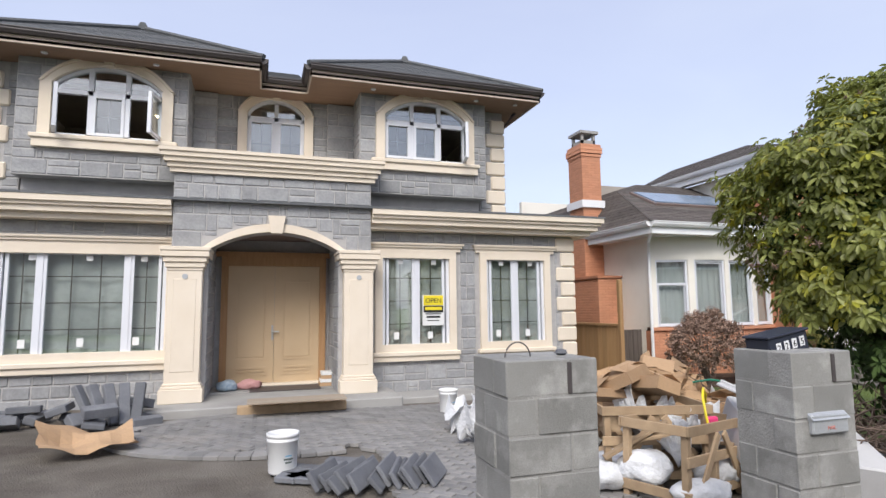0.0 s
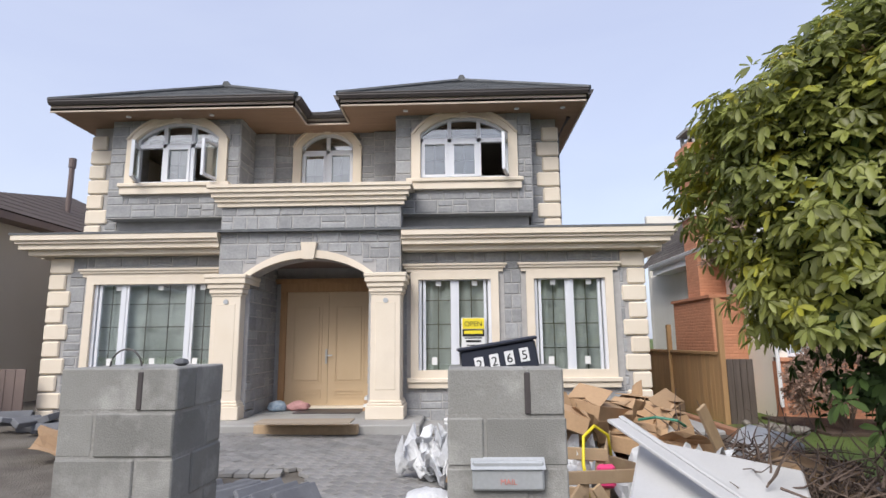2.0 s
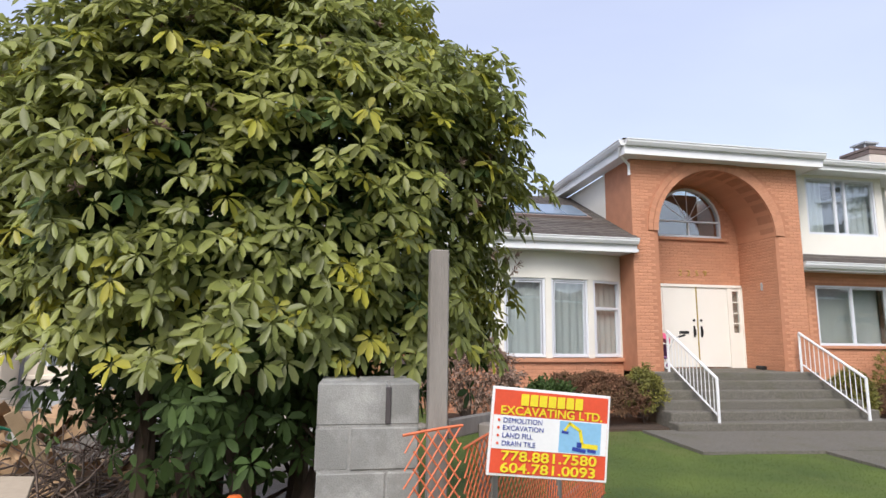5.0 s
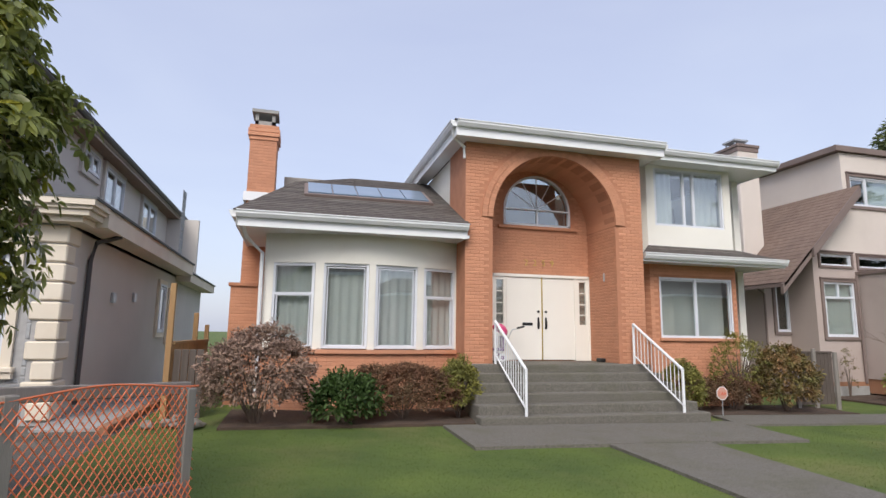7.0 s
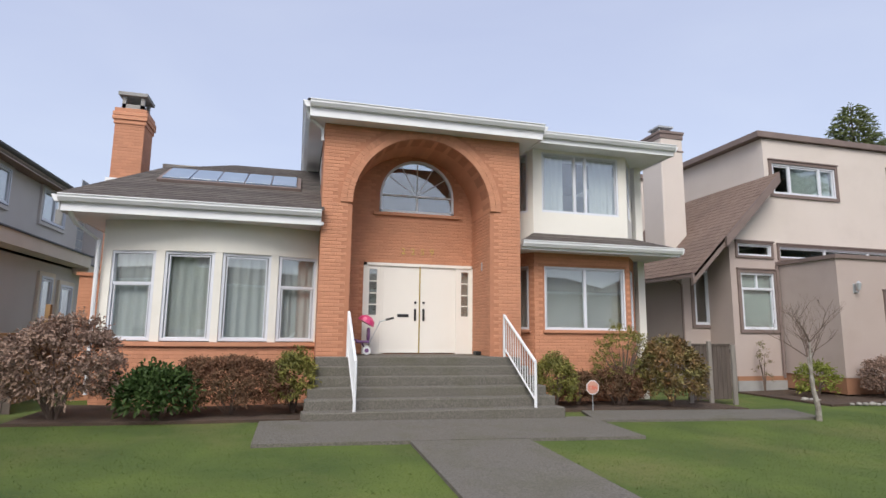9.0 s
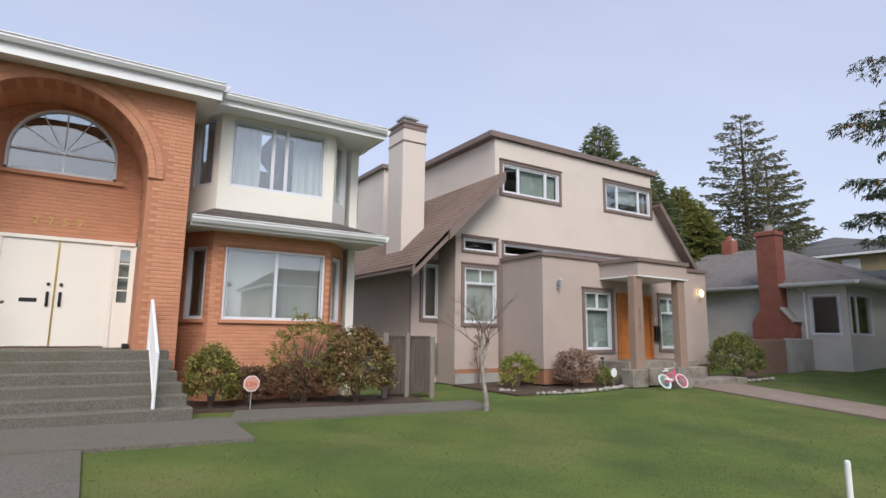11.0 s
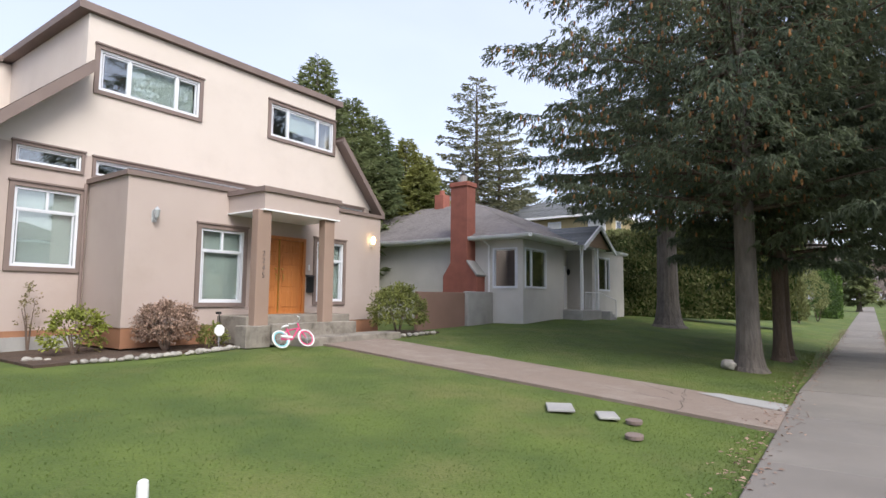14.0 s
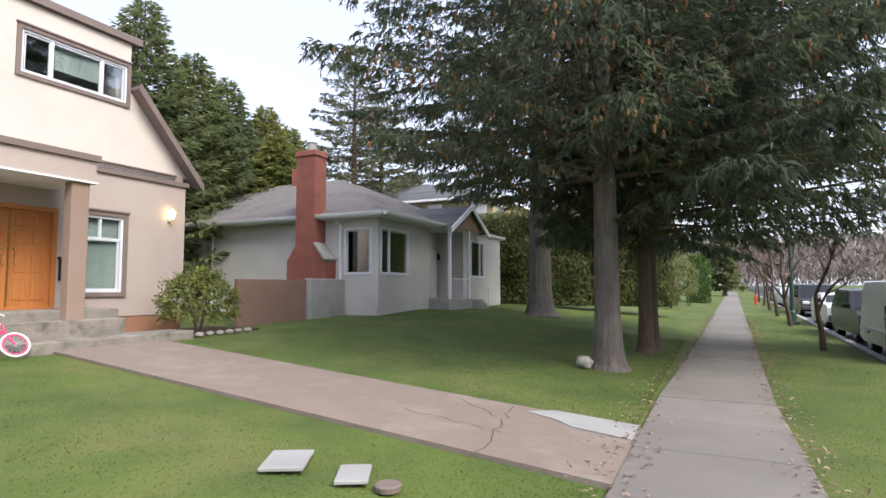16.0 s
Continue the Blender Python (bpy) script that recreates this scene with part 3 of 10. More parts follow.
def window(house, x0, x1, z0, z1, y, cols=(1.0,), t=0.06, frame=VINYL, sash=0.045, grid=None, label="white framed window", m=None, transom=0.0, tcols=0):
    """A framed window in a wall facing -y; cols are relative widths of its lights. m turns it to other walls."""
    g = Geo()
    frame_rect(g, x0, x1, z0, z1, t, y - 0.03, y + 0.07)
    tot, cur = sum(cols), x0 + t
    span = x1 - x0 - 2 * t
    lights = []
    ztop = z1 - t - transom
    for k, c in enumerate(cols):
        w = span * c / tot
        lights.append((cur, cur + w))
        if k:
            g.box(cur - t * 0.45, cur + t * 0.45, y - 0.025, y + 0.06, z0 + t, z1 - t)
        cur += w
    if transom:
        g.box(x0 + t, x1 - t, y - 0.02, y + 0.055, ztop - t * 0.4, ztop + t * 0.4)
    for a, b in lights:
        frame_rect(g, a + t * 0.45, b - t * 0.45, z0 + t, ztop - t * 0.4, sash, y - 0.012, y + 0.045)
    if m is not None:
        g.v = [tuple(m @ Vector(p)) for p in g.v]
    w_ = part("window", g, frame, house, label)
    for a, b in lights:
        pane(w_, a + 0.02, b - 0.02, z0 + t * 0.9, ztop, y + 0.015, m)
        if transom:
            pane(w_, a + 0.02, b - 0.02, ztop, z1 - t * 0.9, y + 0.02, m)
    for k in range(1, tcols):
        xx = x0 + (x1 - x0) * k / tcols
        q = Geo().box(xx - t * 0.4, xx + t * 0.4, y - 0.018, y + 0.05, ztop + t * 0.4, z1 - t)
        if m is not None:
            q.v = [tuple(m @ Vector(p)) for p in q.v]
        part("mullion", q, frame, w_)
    if grid:
        gg = Geo()
        for (a, b), (nx, nz) in zip(lights, grid):
            for i in range(1, nx):
                xx = a + (b - a) * i / nx
                gg.box(xx - 0.009, xx + 0.009, y + 0.03, y + 0.042, z0 + t + sash, z1 - t - sash)
            for j in range(1, nz):
                zz = z0 + t + (z1 - z0 - 2 * t) * j / nz
                gg.box(a + t, b - t, y + 0.031, y + 0.041, zz - 0.009, zz + 0.009)
        if m is not None:
            gg.v = [tuple(m @ Vector(p)) for p in gg.v]
        part("muntins", gg, MUNTIN, w_, "dark bronze muntins")
    return w_


def curtain(parent, x0, x1, z0, z1, y, mat_=CURTAIN, waves=9, amp=0.035, name="curtain", label="pleated net curtain", m=None):
    g = Geo()
    n = waves * 6
    for k in range(n + 1):
        u = k / n
        yy = y + amp * math.sin(u * waves * 2 * math.pi + 0.7 * math.sin(5 * u))
        for z, s in ((z0, 1.0), (z1, 0.6)):
            g.v.append((x0 + (x1 - x0) * u, y + (yy - y) * s, z))
    g.f = [(2 * k, 2 * k + 2, 2 * k + 3, 2 * k + 1) for k in range(n)]
    if m is not None:
        g.v = [tuple(m @ Vector(p)) for p in g.v]
    return part(name, g, mat_, parent, label, True, False)


def blind(parent, x0, x1, z0, z1, y):
    g = Geo()
    z = z0
    while z < z1:
        g.box(x0, x1, y, y + 0.022, z, z + 0.018)
        z += 0.026
    return part("blind", g, BLIND, parent, "pale horizontal slat blind")


def turned(px, py, deg):
    return Matrix.Translation((px, py, 0)) @ Matrix.Rotation(radians(deg), 4, "Z")


def moulding(g, x0, x1, y, z0, z1, d, steps=((0.0, 0.25, 0.35), (0.25, 0.5, 0.55), (0.5, 0.75, 0.8), (0.75, 1.0, 1.0)), ret=True):
    """A stepped cornice running along x, standing out by d at its top; both ends returned."""
    for a, b, k in steps:
        e = d * k if ret else 0
        g.box(x0 - e, x1 + e, y - d * k, y + 0.02, z0 + (z1 - z0) * a, z0 + (z1 - z0) * b)


def ashlar(rnd, x0, x1, z0, z1, row=0.19, holes=()):
    """Random ashlar: (xa, xb, za, zb) of stones in a field, courses with split and double-height stones, clear of the openings."""
    out = []
    z, r = z0, 0
    while z < z1 - 0.05:
        h = min(row * rnd.choice((0.8, 1.0, 1.0, 1.12)), z1 - z)
        if z1 - z - h < 0.09:
            h = z1 - z
        x = x0
        while x < x1 - 0.04:
            w = min(rnd.uniform(0.22, 0.55), x1 - x)
            if x1 - (x + w) < 0.12:
                w = x1 - x
            if h > 0.22 and w < 0.5 and rnd.random() < 0.42:
                s = rnd.uniform(0.4, 0.6)
                out += [(x, x + w, z, z + h * s), (x, x + w, z + h * s, z + h)]
            else:
                out.append((x, x + w, z, z + h))
            x += w
        z += h
    res = []
    for a, b, c, d in out:
        bits = [(a, b, c, d)]
        for h in holes:
            nxt = []
            for (p, q, s, t) in bits:
                if q <= h[0] or p >= h[1] or t <= h[2] or s >= h[3]:
                    nxt.append((p, q, s, t))
                    continue
                if p < h[0]:
                    nxt.append((p, h[0], s, t))
                if q > h[1]:
                    nxt.append((h[1], q, s, t))
                if s < h[2]:
                    nxt.append((max(p, h[0]), min(q, h[1]), s, h[2]))
                if t > h[3]:
                    nxt.append((max(p, h[0]), min(q, h[1]), h[3], t))
            bits = nxt
        res += [b_ for b_ in bits if b_[1] - b_[0] > 0.03 and b_[3] - b_[2] > 0.03]
    return res


def piece(rnd, a, b, c, d, y, out, joint, m=None, jx=None):
    """One dressed stone or brick, facing -y, a little uneven."""
    j, i = joint / 2, (joint if jx is None else jx) / 2
    o = out * rnd.uniform(0.7, 1.3)
    bv = min(0.012, (d - c) * 0.1)
    A = [(a + i, c + j), (b - i, c + j), (b - i, d - j), (a + i, d - j)]
    bx = min(bv, i + 0.002)
    ins = [(a + i + bx, c + j + bv), (b - i - bx, c + j + bv), (b - i - bx, d - j - bv), (a + i + bx, d - j - bv)]
    vs = [(p, y, q) for p, q in A] + [(p, y - o * rnd.uniform(0.8, 1.15), q) for p, q in ins]
    if m is not None:
        vs = [tuple(m @ Vector(p)) for p in vs]
    return vs, [(4, 5, 6, 7)] + [(k, (k + 1) % 4, 4 + (k + 1) % 4, 4 + k) for k in range(4)]


def cladding(parent, fields, material, name, rnd, out=0.03, joint=0.014, singles=0, jx=None):
    """Stones: the first ones as pieces of their own, the rest joined."""
    rest = Geo()
    for i, (a, b, c, d, y, mm) in enumerate(fields):
        vs, fs = piece(rnd, a, b, c, d, y, out, joint, mm, jx)
        if i < singles:
            part(name, Geo().add(vs, fs), material, parent, fix=False)
        else:
            rest.add(vs, fs)
    if rest.v:
        tagged(part(name + "_field", rest, material, parent, fix=False), kind="stuff")


def shingle_plane(g, p0, p1, p2, p3, course=0.16):
    """Overlapping shingle courses on a sloped quad: p0-p1 the eave, p3-p2 the ridge."""
    p0, p1, p2, p3 = (Vector(p) for p in (p0, p1, p2, p3))
    nrm = (p1 - p0).cross(p3 - p0)
    if nrm.length < 1e-6:
        nrm = (p1 - p0).cross(p2 - p0)
    nrm = nrm.normalized()
    if nrm.z < 0:
        nrm = -nrm
    n = max(1, int(((p3 + p2) / 2 - (p0 + p1) / 2).length / course))
    for k in range(n):
        u, w = k / n, (k + 1) / n
        a, b = p0.lerp(p3, u) + nrm * 0.014, p1.lerp(p2, u) + nrm * 0.014
        c, d = p1.lerp(p2, w) + nrm * 0.006, p0.lerp(p3, w) + nrm * 0.006
        a0, b0 = p0.lerp(p3, u), p1.lerp(p2, u)
        i = len(g.v)
        g.v += [tuple(q) for q in (a, b, c, d, a0, b0)]
        g.f += [(i, i + 1, i + 2, i + 3), (i + 4, i + 5, i + 1, i)]


def gutter(parent, pts, z, h=0.12, w=0.12, material=WPAINT, name="gutter", label=""):
    """An eaves gutter with a rolled lip along points (x, y)."""
    g = Geo()
    for (xa, ya), (xb, yb) in zip(pts, pts[1:]):
        d = Vector((xb - xa, yb - ya, 0)).normalized()
        nn = Vector((d.y, -d.x, 0))
        prof = [(0, 0), (w * 0.6, 0), (w * 0.95, h * 0.5), (w * 0.95, h * 0.82), (w * 1.1, h * 0.86), (w * 1.1, h), (w * 0.9, h), (0, h)]
        vs = []
        for (px, py) in ((xa, ya), (xb, yb)):
            vs += [(px + nn.x * o, py + nn.y * o, z + q) for o, q in prof]
        k = len(prof)
        g.add(vs, [(i, (i + 1) % k, k + (i + 1) % k, k + i) for i in range(k)] + [tuple(range(k)), tuple(range(k, 2 * k))[::-1]])
    return part(name, g, material, parent, label)


# ---- the new stone house ----
H1 = thing("house", "new two-storey grey stone house with cream trim and quoins", "house", (0, 11, -0.1))


def stone_house():
    rnd = random.Random(11)
    YL, YP, YB, YM = 11.0, 10.6, 11.0, 11.9      # ground floor, porch, upper bays, upper middle
    wins = [(-4.93, -2.42, 0.76, 2.67), (1.43, 2.83, 0.735, 2.69), (3.64, 5.0, 0.735, 2.69)]
    XL, XR = -5.81, 5.72
    g = Geo()
    wall_xz(g, XL, -1.86, -0.3, 3.3, YL, YL + 0.25, [wins[0]])
    wall_xz(g, 0.74, XR, -0.3, 3.3, YL, YL + 0.25, wins[1:])
    split("wall_front", g, MORTAR, H1, by=lambda x, y, z: x > 0)
    g = Geo()
    g.box(XR - 0.25, XR, YL + 0.25, 25.2, -0.3, 3.3)
    g.box(XL, XL + 0.25, YL + 0.25, 25.2, -0.3, 3.3)
    g.box(XL + 0.25, XR - 0.25, 25.0, 25.2, -0.3, 5.9)
    split("wall_side", g, STUCCO_G, H1, "grey stucco side wall")
    g = Geo().box(XL + 0.25, XR - 0.25, YL + 0.25, 20.75, -0.02, 0.06)
    part("floor_lower", g, CONC, H1)
    g = Geo().box(XL, XR, YL + 0.27, 20.75, 3.05, 3.28)
    part("floor_upper", g, ROOM, H1)
    g = Geo().box(XL + 0.25, XR - 0.25, 14.6, 14.75, 0.06, 3.05).box(-5.2, 4.0, 14.6, 14.75, 3.3, 5.9)
    part("partition", g, ROOM, H1)
    # porch: stone front over the arch, stone reveals, ceiling
    cx = -0.59
    g = Geo()
    wall_xz(g, -2.31, 1.13, 2.62, 3.96, YP, YP + 0.4, [(cx - 1.1, cx + 1.1, 2.62, 2.64, 2.96)])
    part("wall_porch", g, MORTAR, H1)
    g = Geo().box(-2.25, -1.72, YP + 0.05, 12.2, 0.02, 3.0).box(0.54, 1.07, YP + 0.05, 12.2, 0.02, 3.0)
    split("wall_porch_side", g, MORTAR, H1)
    part("porch_ceiling", Geo().box(-1.72, 0.54, YP + 0.4, 12.2, 2.98, 3.05), TRIM_B, H1)
    g = Geo()
    wall_xz(g, -1.75, 0.6, 0.02, 3.0, 12.2, 12.4, [(-1.6, 0.46, 0.02, 2.6)])
    part("wall_door", g, MORTAR, H1)
    # double door
    g = Geo()
    g.box(-1.60, -1.47, 12.12, 12.3, 0.04, 2.60).box(0.33, 0.46, 12.12, 12.3, 0.04, 2.60).box(-1.60, 0.46, 12.1, 12.3, 2.46, 2.66).box(-1.72, 0.56, 12.08, 12.2, 2.64, 2.74)
    door = part("door", g, WOOD_D, H1, "unpainted double front door in a wood frame")
    for a, b in ((-1.47, -0.573), (-0.567, 0.33)):
        q = Geo().box(a, b, 12.18, 12.23, 0.1, 2.46)
        for z0, z1 in ((0.25, 0.42), (0.55, 2.2)):
            frame_rect(q, a + 0.13, b - 0.13, z0, z1, 0.035, 12.166, 12.18)
            q.bevbox(a + 0.19, b - 0.19, 12.168, 12.18, z0 + 0.06, z1 - 0.06, 0.01)
        part("leaf", q, DOOR_B, door, "beige primed panelled door leaf")
    part("handle", Geo().box(-0.62, -0.585, 12.15, 12.18, 0.95, 1.25).tube([(-0.60, 12.15, 1.12), (-0.60, 12.11, 1.12), (-0.47, 12.11, 1.12)], 0.013), STEEL, door, "steel lever handle")
    part("notice", Geo().box(-0.32, 0.10, 12.172, 12.178, 1.52, 1.74), WPLAST, door, "white paper notice taped to the door")
    part("sticker", Geo().box(-1.03, -0.95, 12.172, 12.178, 1.62, 1.66), RED, door, "small red and white sticker")
    part("threshold", Geo().bevbox(-1.5, 0.36, 12.0, 12.2, 0.05, 0.1, 0.01), CREAM, door)
    # columns
    for side, (a, b) in enumerate(((-2.33, -1.79), (0.61, 1.15))):
        col = Geo()
        m_ = (a + b) / 2
        col.bevbox(a, b, 10.42, 10.42 + b - a, 0.05, 2.3, 0.012)
        for w, z0, z1 in ((0.34, 0.05, 0.28), (0.315, 0.28, 0.33), (0.295, 0.33, 0.37), (0.285, 2.24, 2.29), (0.31, 2.29, 2.38), (0.34, 2.38, 2.47), (0.375, 2.47, 2.57), (0.39, 2.57, 2.64)):
            col.bevbox(m_ - w, m_ + w, 10.69 - w, 10.69 + w, z0, z1, 0.01)
        c_ = part("column", col, CREAM, H1, "cream square porch column")
        part("panel", Geo().bevbox(a + 0.09, b - 0.09, 10.412, 10.43, 0.55, 2.1, 0.008), CREAM, c_)
        part("light_box", Geo().tube([(m_, 10.42, 2.14), (m_, 10.40, 2.14)], 0.045, 14), STEEL, c_, "round electrical box cover")
    g = Geo()
    arch_band(g, cx - 1.1, cx + 1.1, 2.64, 2.96, 0.15, YP - 0.06, YP + 0.1)
    g.prism([(cx - 0.10, 2.93), (cx + 0.10, 2.93), (cx + 0.15, 3.25), (cx - 0.15, 3.25)], "y", YP - 0.11, YP + 0.05)
    part("arch_trim", g, CREAM, H1, "cream arch band with keystone")
    # cornices
    g = Geo()
    moulding(g, -2.31, 1.13, YP, 3.96, 4.30, 0.2)
    g.box(-2.54, 1.36, YP - 0.23, 12.0, 4.30, 4.36)
    part("porch_cornice", g, CREAM, H1, "stepped cream cornice over the porch")
    g = Geo()
    for a, b in ((XL - 0.25, -2.33), (1.15, XR + 0.25)):
        for za, zb, k in ((3.10, 3.2, 0.3), (3.2, 3.3, 0.42), (3.3, 3.36, 0.47), (3.36, 3.46, 0.52)):
            e0 = (k - 0.25) if a < -3 else 0
            e1 = (k - 0.25) if b > 3 else 0
            g.box(a - e0, b + e1, YL - k, YL + 0.3, za, zb)
    for s in (XL, XR):
        e = 0.5 if s > 0 else -0.5
        g.box(min(s, s + e), max(s, s + e), YL + 0.3, 20.0, 3.12, 3.46)
        g.box(min(s, s + e * .9), max(s, s + e * .9), 20.0, 25.6, 2.92, 3.2)
    split("lower_cornice", g, CREAM, H1, "stepped cream cornice above the ground floor", by=lambda x, y, z: (x > 0, y > 12, y > 20))
    split("lower_roof", Geo().box(XL - 0.55, XR + 0.55, YL - 0.53, 12.2, 3.46, 3.50).box(4.0, XR + 0.55, 12.2, 20.05, 3.46, 3.50).box(4.0, XR + 0.5, 20.05, 25.65, 3.2, 3.24), ROOF_G, H1, "flat grey lower roof edge")
    # upper storey
    bays = ((-4.85, -2.19, -4.33, -2.60), (0.98, 3.69, 1.47, 3.24))
    g = Geo()
    wall_xz(g, -5.46, -4.85, 3.5, 5.95, 11.35, 11.6)
    wall_xz(g, 3.69, 4.25, 3.5, 5.95, 11.35, 11.6)
    wall_xz(g, -2.19, 0.98, 3.5, 5.95, YM, YM + 0.2, [(-1.19, -0.04, 4.45, 5.6, 5.92)])
    split("wall_upper", g, MORTAR, H1, by=lambda x, y, z: 0 if x < -4 else (1 if x < 2 else 2))
    g = Geo()
    for a, b, c, d in bays:
        wall_xz(g, a, b, 3.87, 6.05, YB, YB + 0.2, [(c, d, 4.57, 5.5, 5.87)])
        g.box(a, a + 0.15, YB + 0.2, YM + 0.2, 3.87, 6.0)
        g.box(b - 0.15, b, YB + 0.2, YM + 0.2, 3.87, 6.0)
        g.box(a + 0.15, b - 0.15, YB + 0.2, YM + 0.2, 3.87, 3.95)
        g.box(a + 0.05, b - 0.05, YB + 0.3, YM, 3.48, 3.87)
    split("wall_bay", g, MORTAR, H1, by=lambda x, y, z: x > 0)
    g = Geo().box(-5.46, -5.2, 11.6, 25.8, 3.2, 5.95).box(4.0, 4.25, 11.6, 25.8, 3.2, 5.95)
    split("wall_upper_side", g, STUCCO_G, H1, "grey stucco upper side wall")
    # stone facing
    F = []
    add = lambda x0, x1, z0, z1, y, holes=(), m=None: F.extend((*s, y, m) for s in ashlar(rnd, x0, x1, z0, z1, 0.27, holes))
    arch_holes = [(cx - 1.25, cx + 1.25, 2.6, 2.86), (cx - 1.0, cx + 1.0, 2.6, 2.99), (cx - 0.72, cx + 0.72, 2.6, 3.06), (cx - .16, cx + .16, 3.0, 3.25)]
    add(-2.31, 1.13, 2.64, 3.96, YP, arch_holes)
    add(1.16, 5.36, -0.12, 3.1, YL, [(1.22, 3.07, 0.54, 2.88), (3.41, 5.27, 0.54, 2.88)])
    n_single = len(F)
    add(-5.45, -1.9, -0.12, 3.1, YL, [(-5.12, -1.95, 0.54, 2.88)])
    for u0, u1, mm in ((0, 1.55, Matrix.Translation((-1.72, 10.65, 0)) @ Matrix.Rotation(radians(90), 4, "Z")), (0, 1.55, Matrix.Translation((0.54, 12.2, 0)) @ Matrix.Rotation(radians(-90), 4, "Z"))):
        add(u0, u1, 0.05, 2.95, 0.0, (), mm)
    for a, b, c, d in bays:
        add(a, b, 3.88, 6.05, YB, [(c - 0.17, d + 0.17, 4.3, 5.78), (c + 0.05, d - 0.05, 5.7, 5.95), (c + 0.3, d - 0.3, 5.9, 6.05)])
        add(0, 0.85, 3.88, 6.0, 0.0, (), Matrix.Translation((a, YM, 0)) @ Matrix.Rotation(radians(-90), 4, "Z"))
        add(0, 0.85, 3.88, 6.0, 0.0, (), Matrix.Translation((b, YB, 0)) @ Matrix.Rotation(radians(90), 4, "Z"))
    add(-2.19, 0.98, 4.37, 5.95, YM, [(-1.36, 0.13, 4.3, 5.75), (-1.15, -0.1, 5.6, 6.05)])
    add(-5.1, -4.85, 3.5, 5.95, 11.35)
    add(3.69, 3.95, 3.5, 5.95, 11.35)
    add(0, 0.55, 3.5, 6, 0.0, (), Matrix.Translation((XR, 20.0, 0)) @ Matrix.Rotation(radians(90), 4, "Z"))
    cladding(H1, F, STONE, "stone", rnd, 0.014, 0.02, singles=min(n_single, 290))
    # stone pilasters beside the middle window
    for a, b in ((-2.19, -1.75), (0.42, 0.98)):
        p_ = part("pilaster", Geo().box(a, b, YM - 0.12, YM, 4.37, 5.9), MORTAR, H1)
        cladding(p_, [(*s, YM - 0.12, None) for s in ashlar(rnd, a, b, 4.37, 5.9, 0.26)], STONE, "stone", rnd, 0.014, 0.02)
    # quoins
    for xc, sgn, y, z0, z1 in ((XR, -1, YL, -0.15, 3.08), (XL, 1, YL, -0.15, 3.08), (4.25, -1, 11.35, 3.5, 5.75), (-5.46, 1, 11.35, 3.5, 5.75)):
        n = round((z1 - z0) / 0.335)
        for k in range(n):
            w = 0.42 if k % 2 else 0.30
            h = (z1 - z0) / n
            a, b = sorted((xc - sgn * 0.04, xc + sgn * w))
            part("quoin", Geo().bevbox(a, b, y - 0.05, y + (0.52 if k % 2 else 0.34), z0 + k * h + 0.012, z0 + (k + 1) * h - 0.012, 0.025), CREAM, H1)
    # ground floor windows with cream surrounds
    for (a, b, c, d), cols, grid in zip(wins, ((0.56, 1.35, 0.56), (1, 1), (1, 1)), (((2, 4), (3, 4), (2, 4)), ((2, 4), (2, 4)), ((2, 4), (2, 4)))):
        w_ = window(H1, a, b, c, d, YL + 0.03, cols, 0.065, VINYL, 0.05, grid, "white framed casement window with shipping stickers")
        tr = Geo()
        frame_rect(tr, a - 0.14, b + 0.14, c - 0.02, d + 0.02, 0.145, YL - 0.06, YL + 0.05)
        moulding(tr, a - 0.18, b + 0.18, YL, d + 0.02, d + 0.18, 0.12, ((0, 0.45, 0.45), (0.45, 0.75, 0.75), (0.75, 1, 1)))
        tr.bevbox(a - 0.2, b + 0.2, YL - 0.13, YL + 0.02, c - 0.10, c - 0.02, 0.012).box(a - 0.18, b + 0.18, YL - 0.09, YL + 0.02, c - 0.2, c - 0.10)
        part("surround", tr, CREAM, w_, "cream moulded window surround with sill")
        curtain(w_, a + 0.02, b - 0.02, c, d, YL + 0.16, FILM, 4, 0.04, "plastic_sheet", "translucent protective sheet behind the glass")
        for k in range(len(cols)):
            xk = a + (b - a) * (k + 0.55) / len(cols)
            part("sticker", Geo().box(xk - 0.05, xk + 0.05, YL + 0.038, YL + 0.042, d - 0.24, d - 0.15), WPLAST, w_)
            part("sticker", Geo().box(xk - 0.13, xk - 0.03, YL + 0.038, YL + 0.042, c + 0.22, c + 0.36), WPLAST, w_)
            part("latch", Geo().box(a + (b - a) * k / len(cols) - 0.02 + 0.1, a + (b - a) * k / len(cols) + 0.1 + 0.02, YL - 0.02, YL + 0.02, d - 0.07, d - 0.03), BLACK, w_)
    # arched upper windows
    for i, (c, d, y, z0, sp, cr, cols) in enumerate(((-4.33, -2.60, YB, 4.57, 5.5, 5.87, 3), (1.47, 3.24, YB, 4.57, 5.5, 5.87, 3), (-1.19, -0.04, YM, 4.45, 5.6, 5.92, 2))):
        fr = Geo()
        fr.box(c, c + 0.06, y + 0.02, y + 0.12, z0, sp).box(d - 0.06, d, y + 0.02, y + 0.12, z0, sp).box(c, d, y + 0.02, y + 0.12, z0, z0 + 0.06)
        arch_band(fr, c + 0.06, d - 0.06, sp, cr - 0.06, 0.06, y + 0.02, y + 0.12)
        zt = sp - 0.12 if cols == 3 else sp - 0.1
        fr.box(c, d, y + 0.02, y + 0.11, zt - 0.04, zt + 0.04)
        for k in range(1, cols):
            xx = c + (d - c) * k / cols
            fr.box(xx - 0.04, xx + 0.04, y + 0.02, y + 0.11, z0, cr - 0.09)
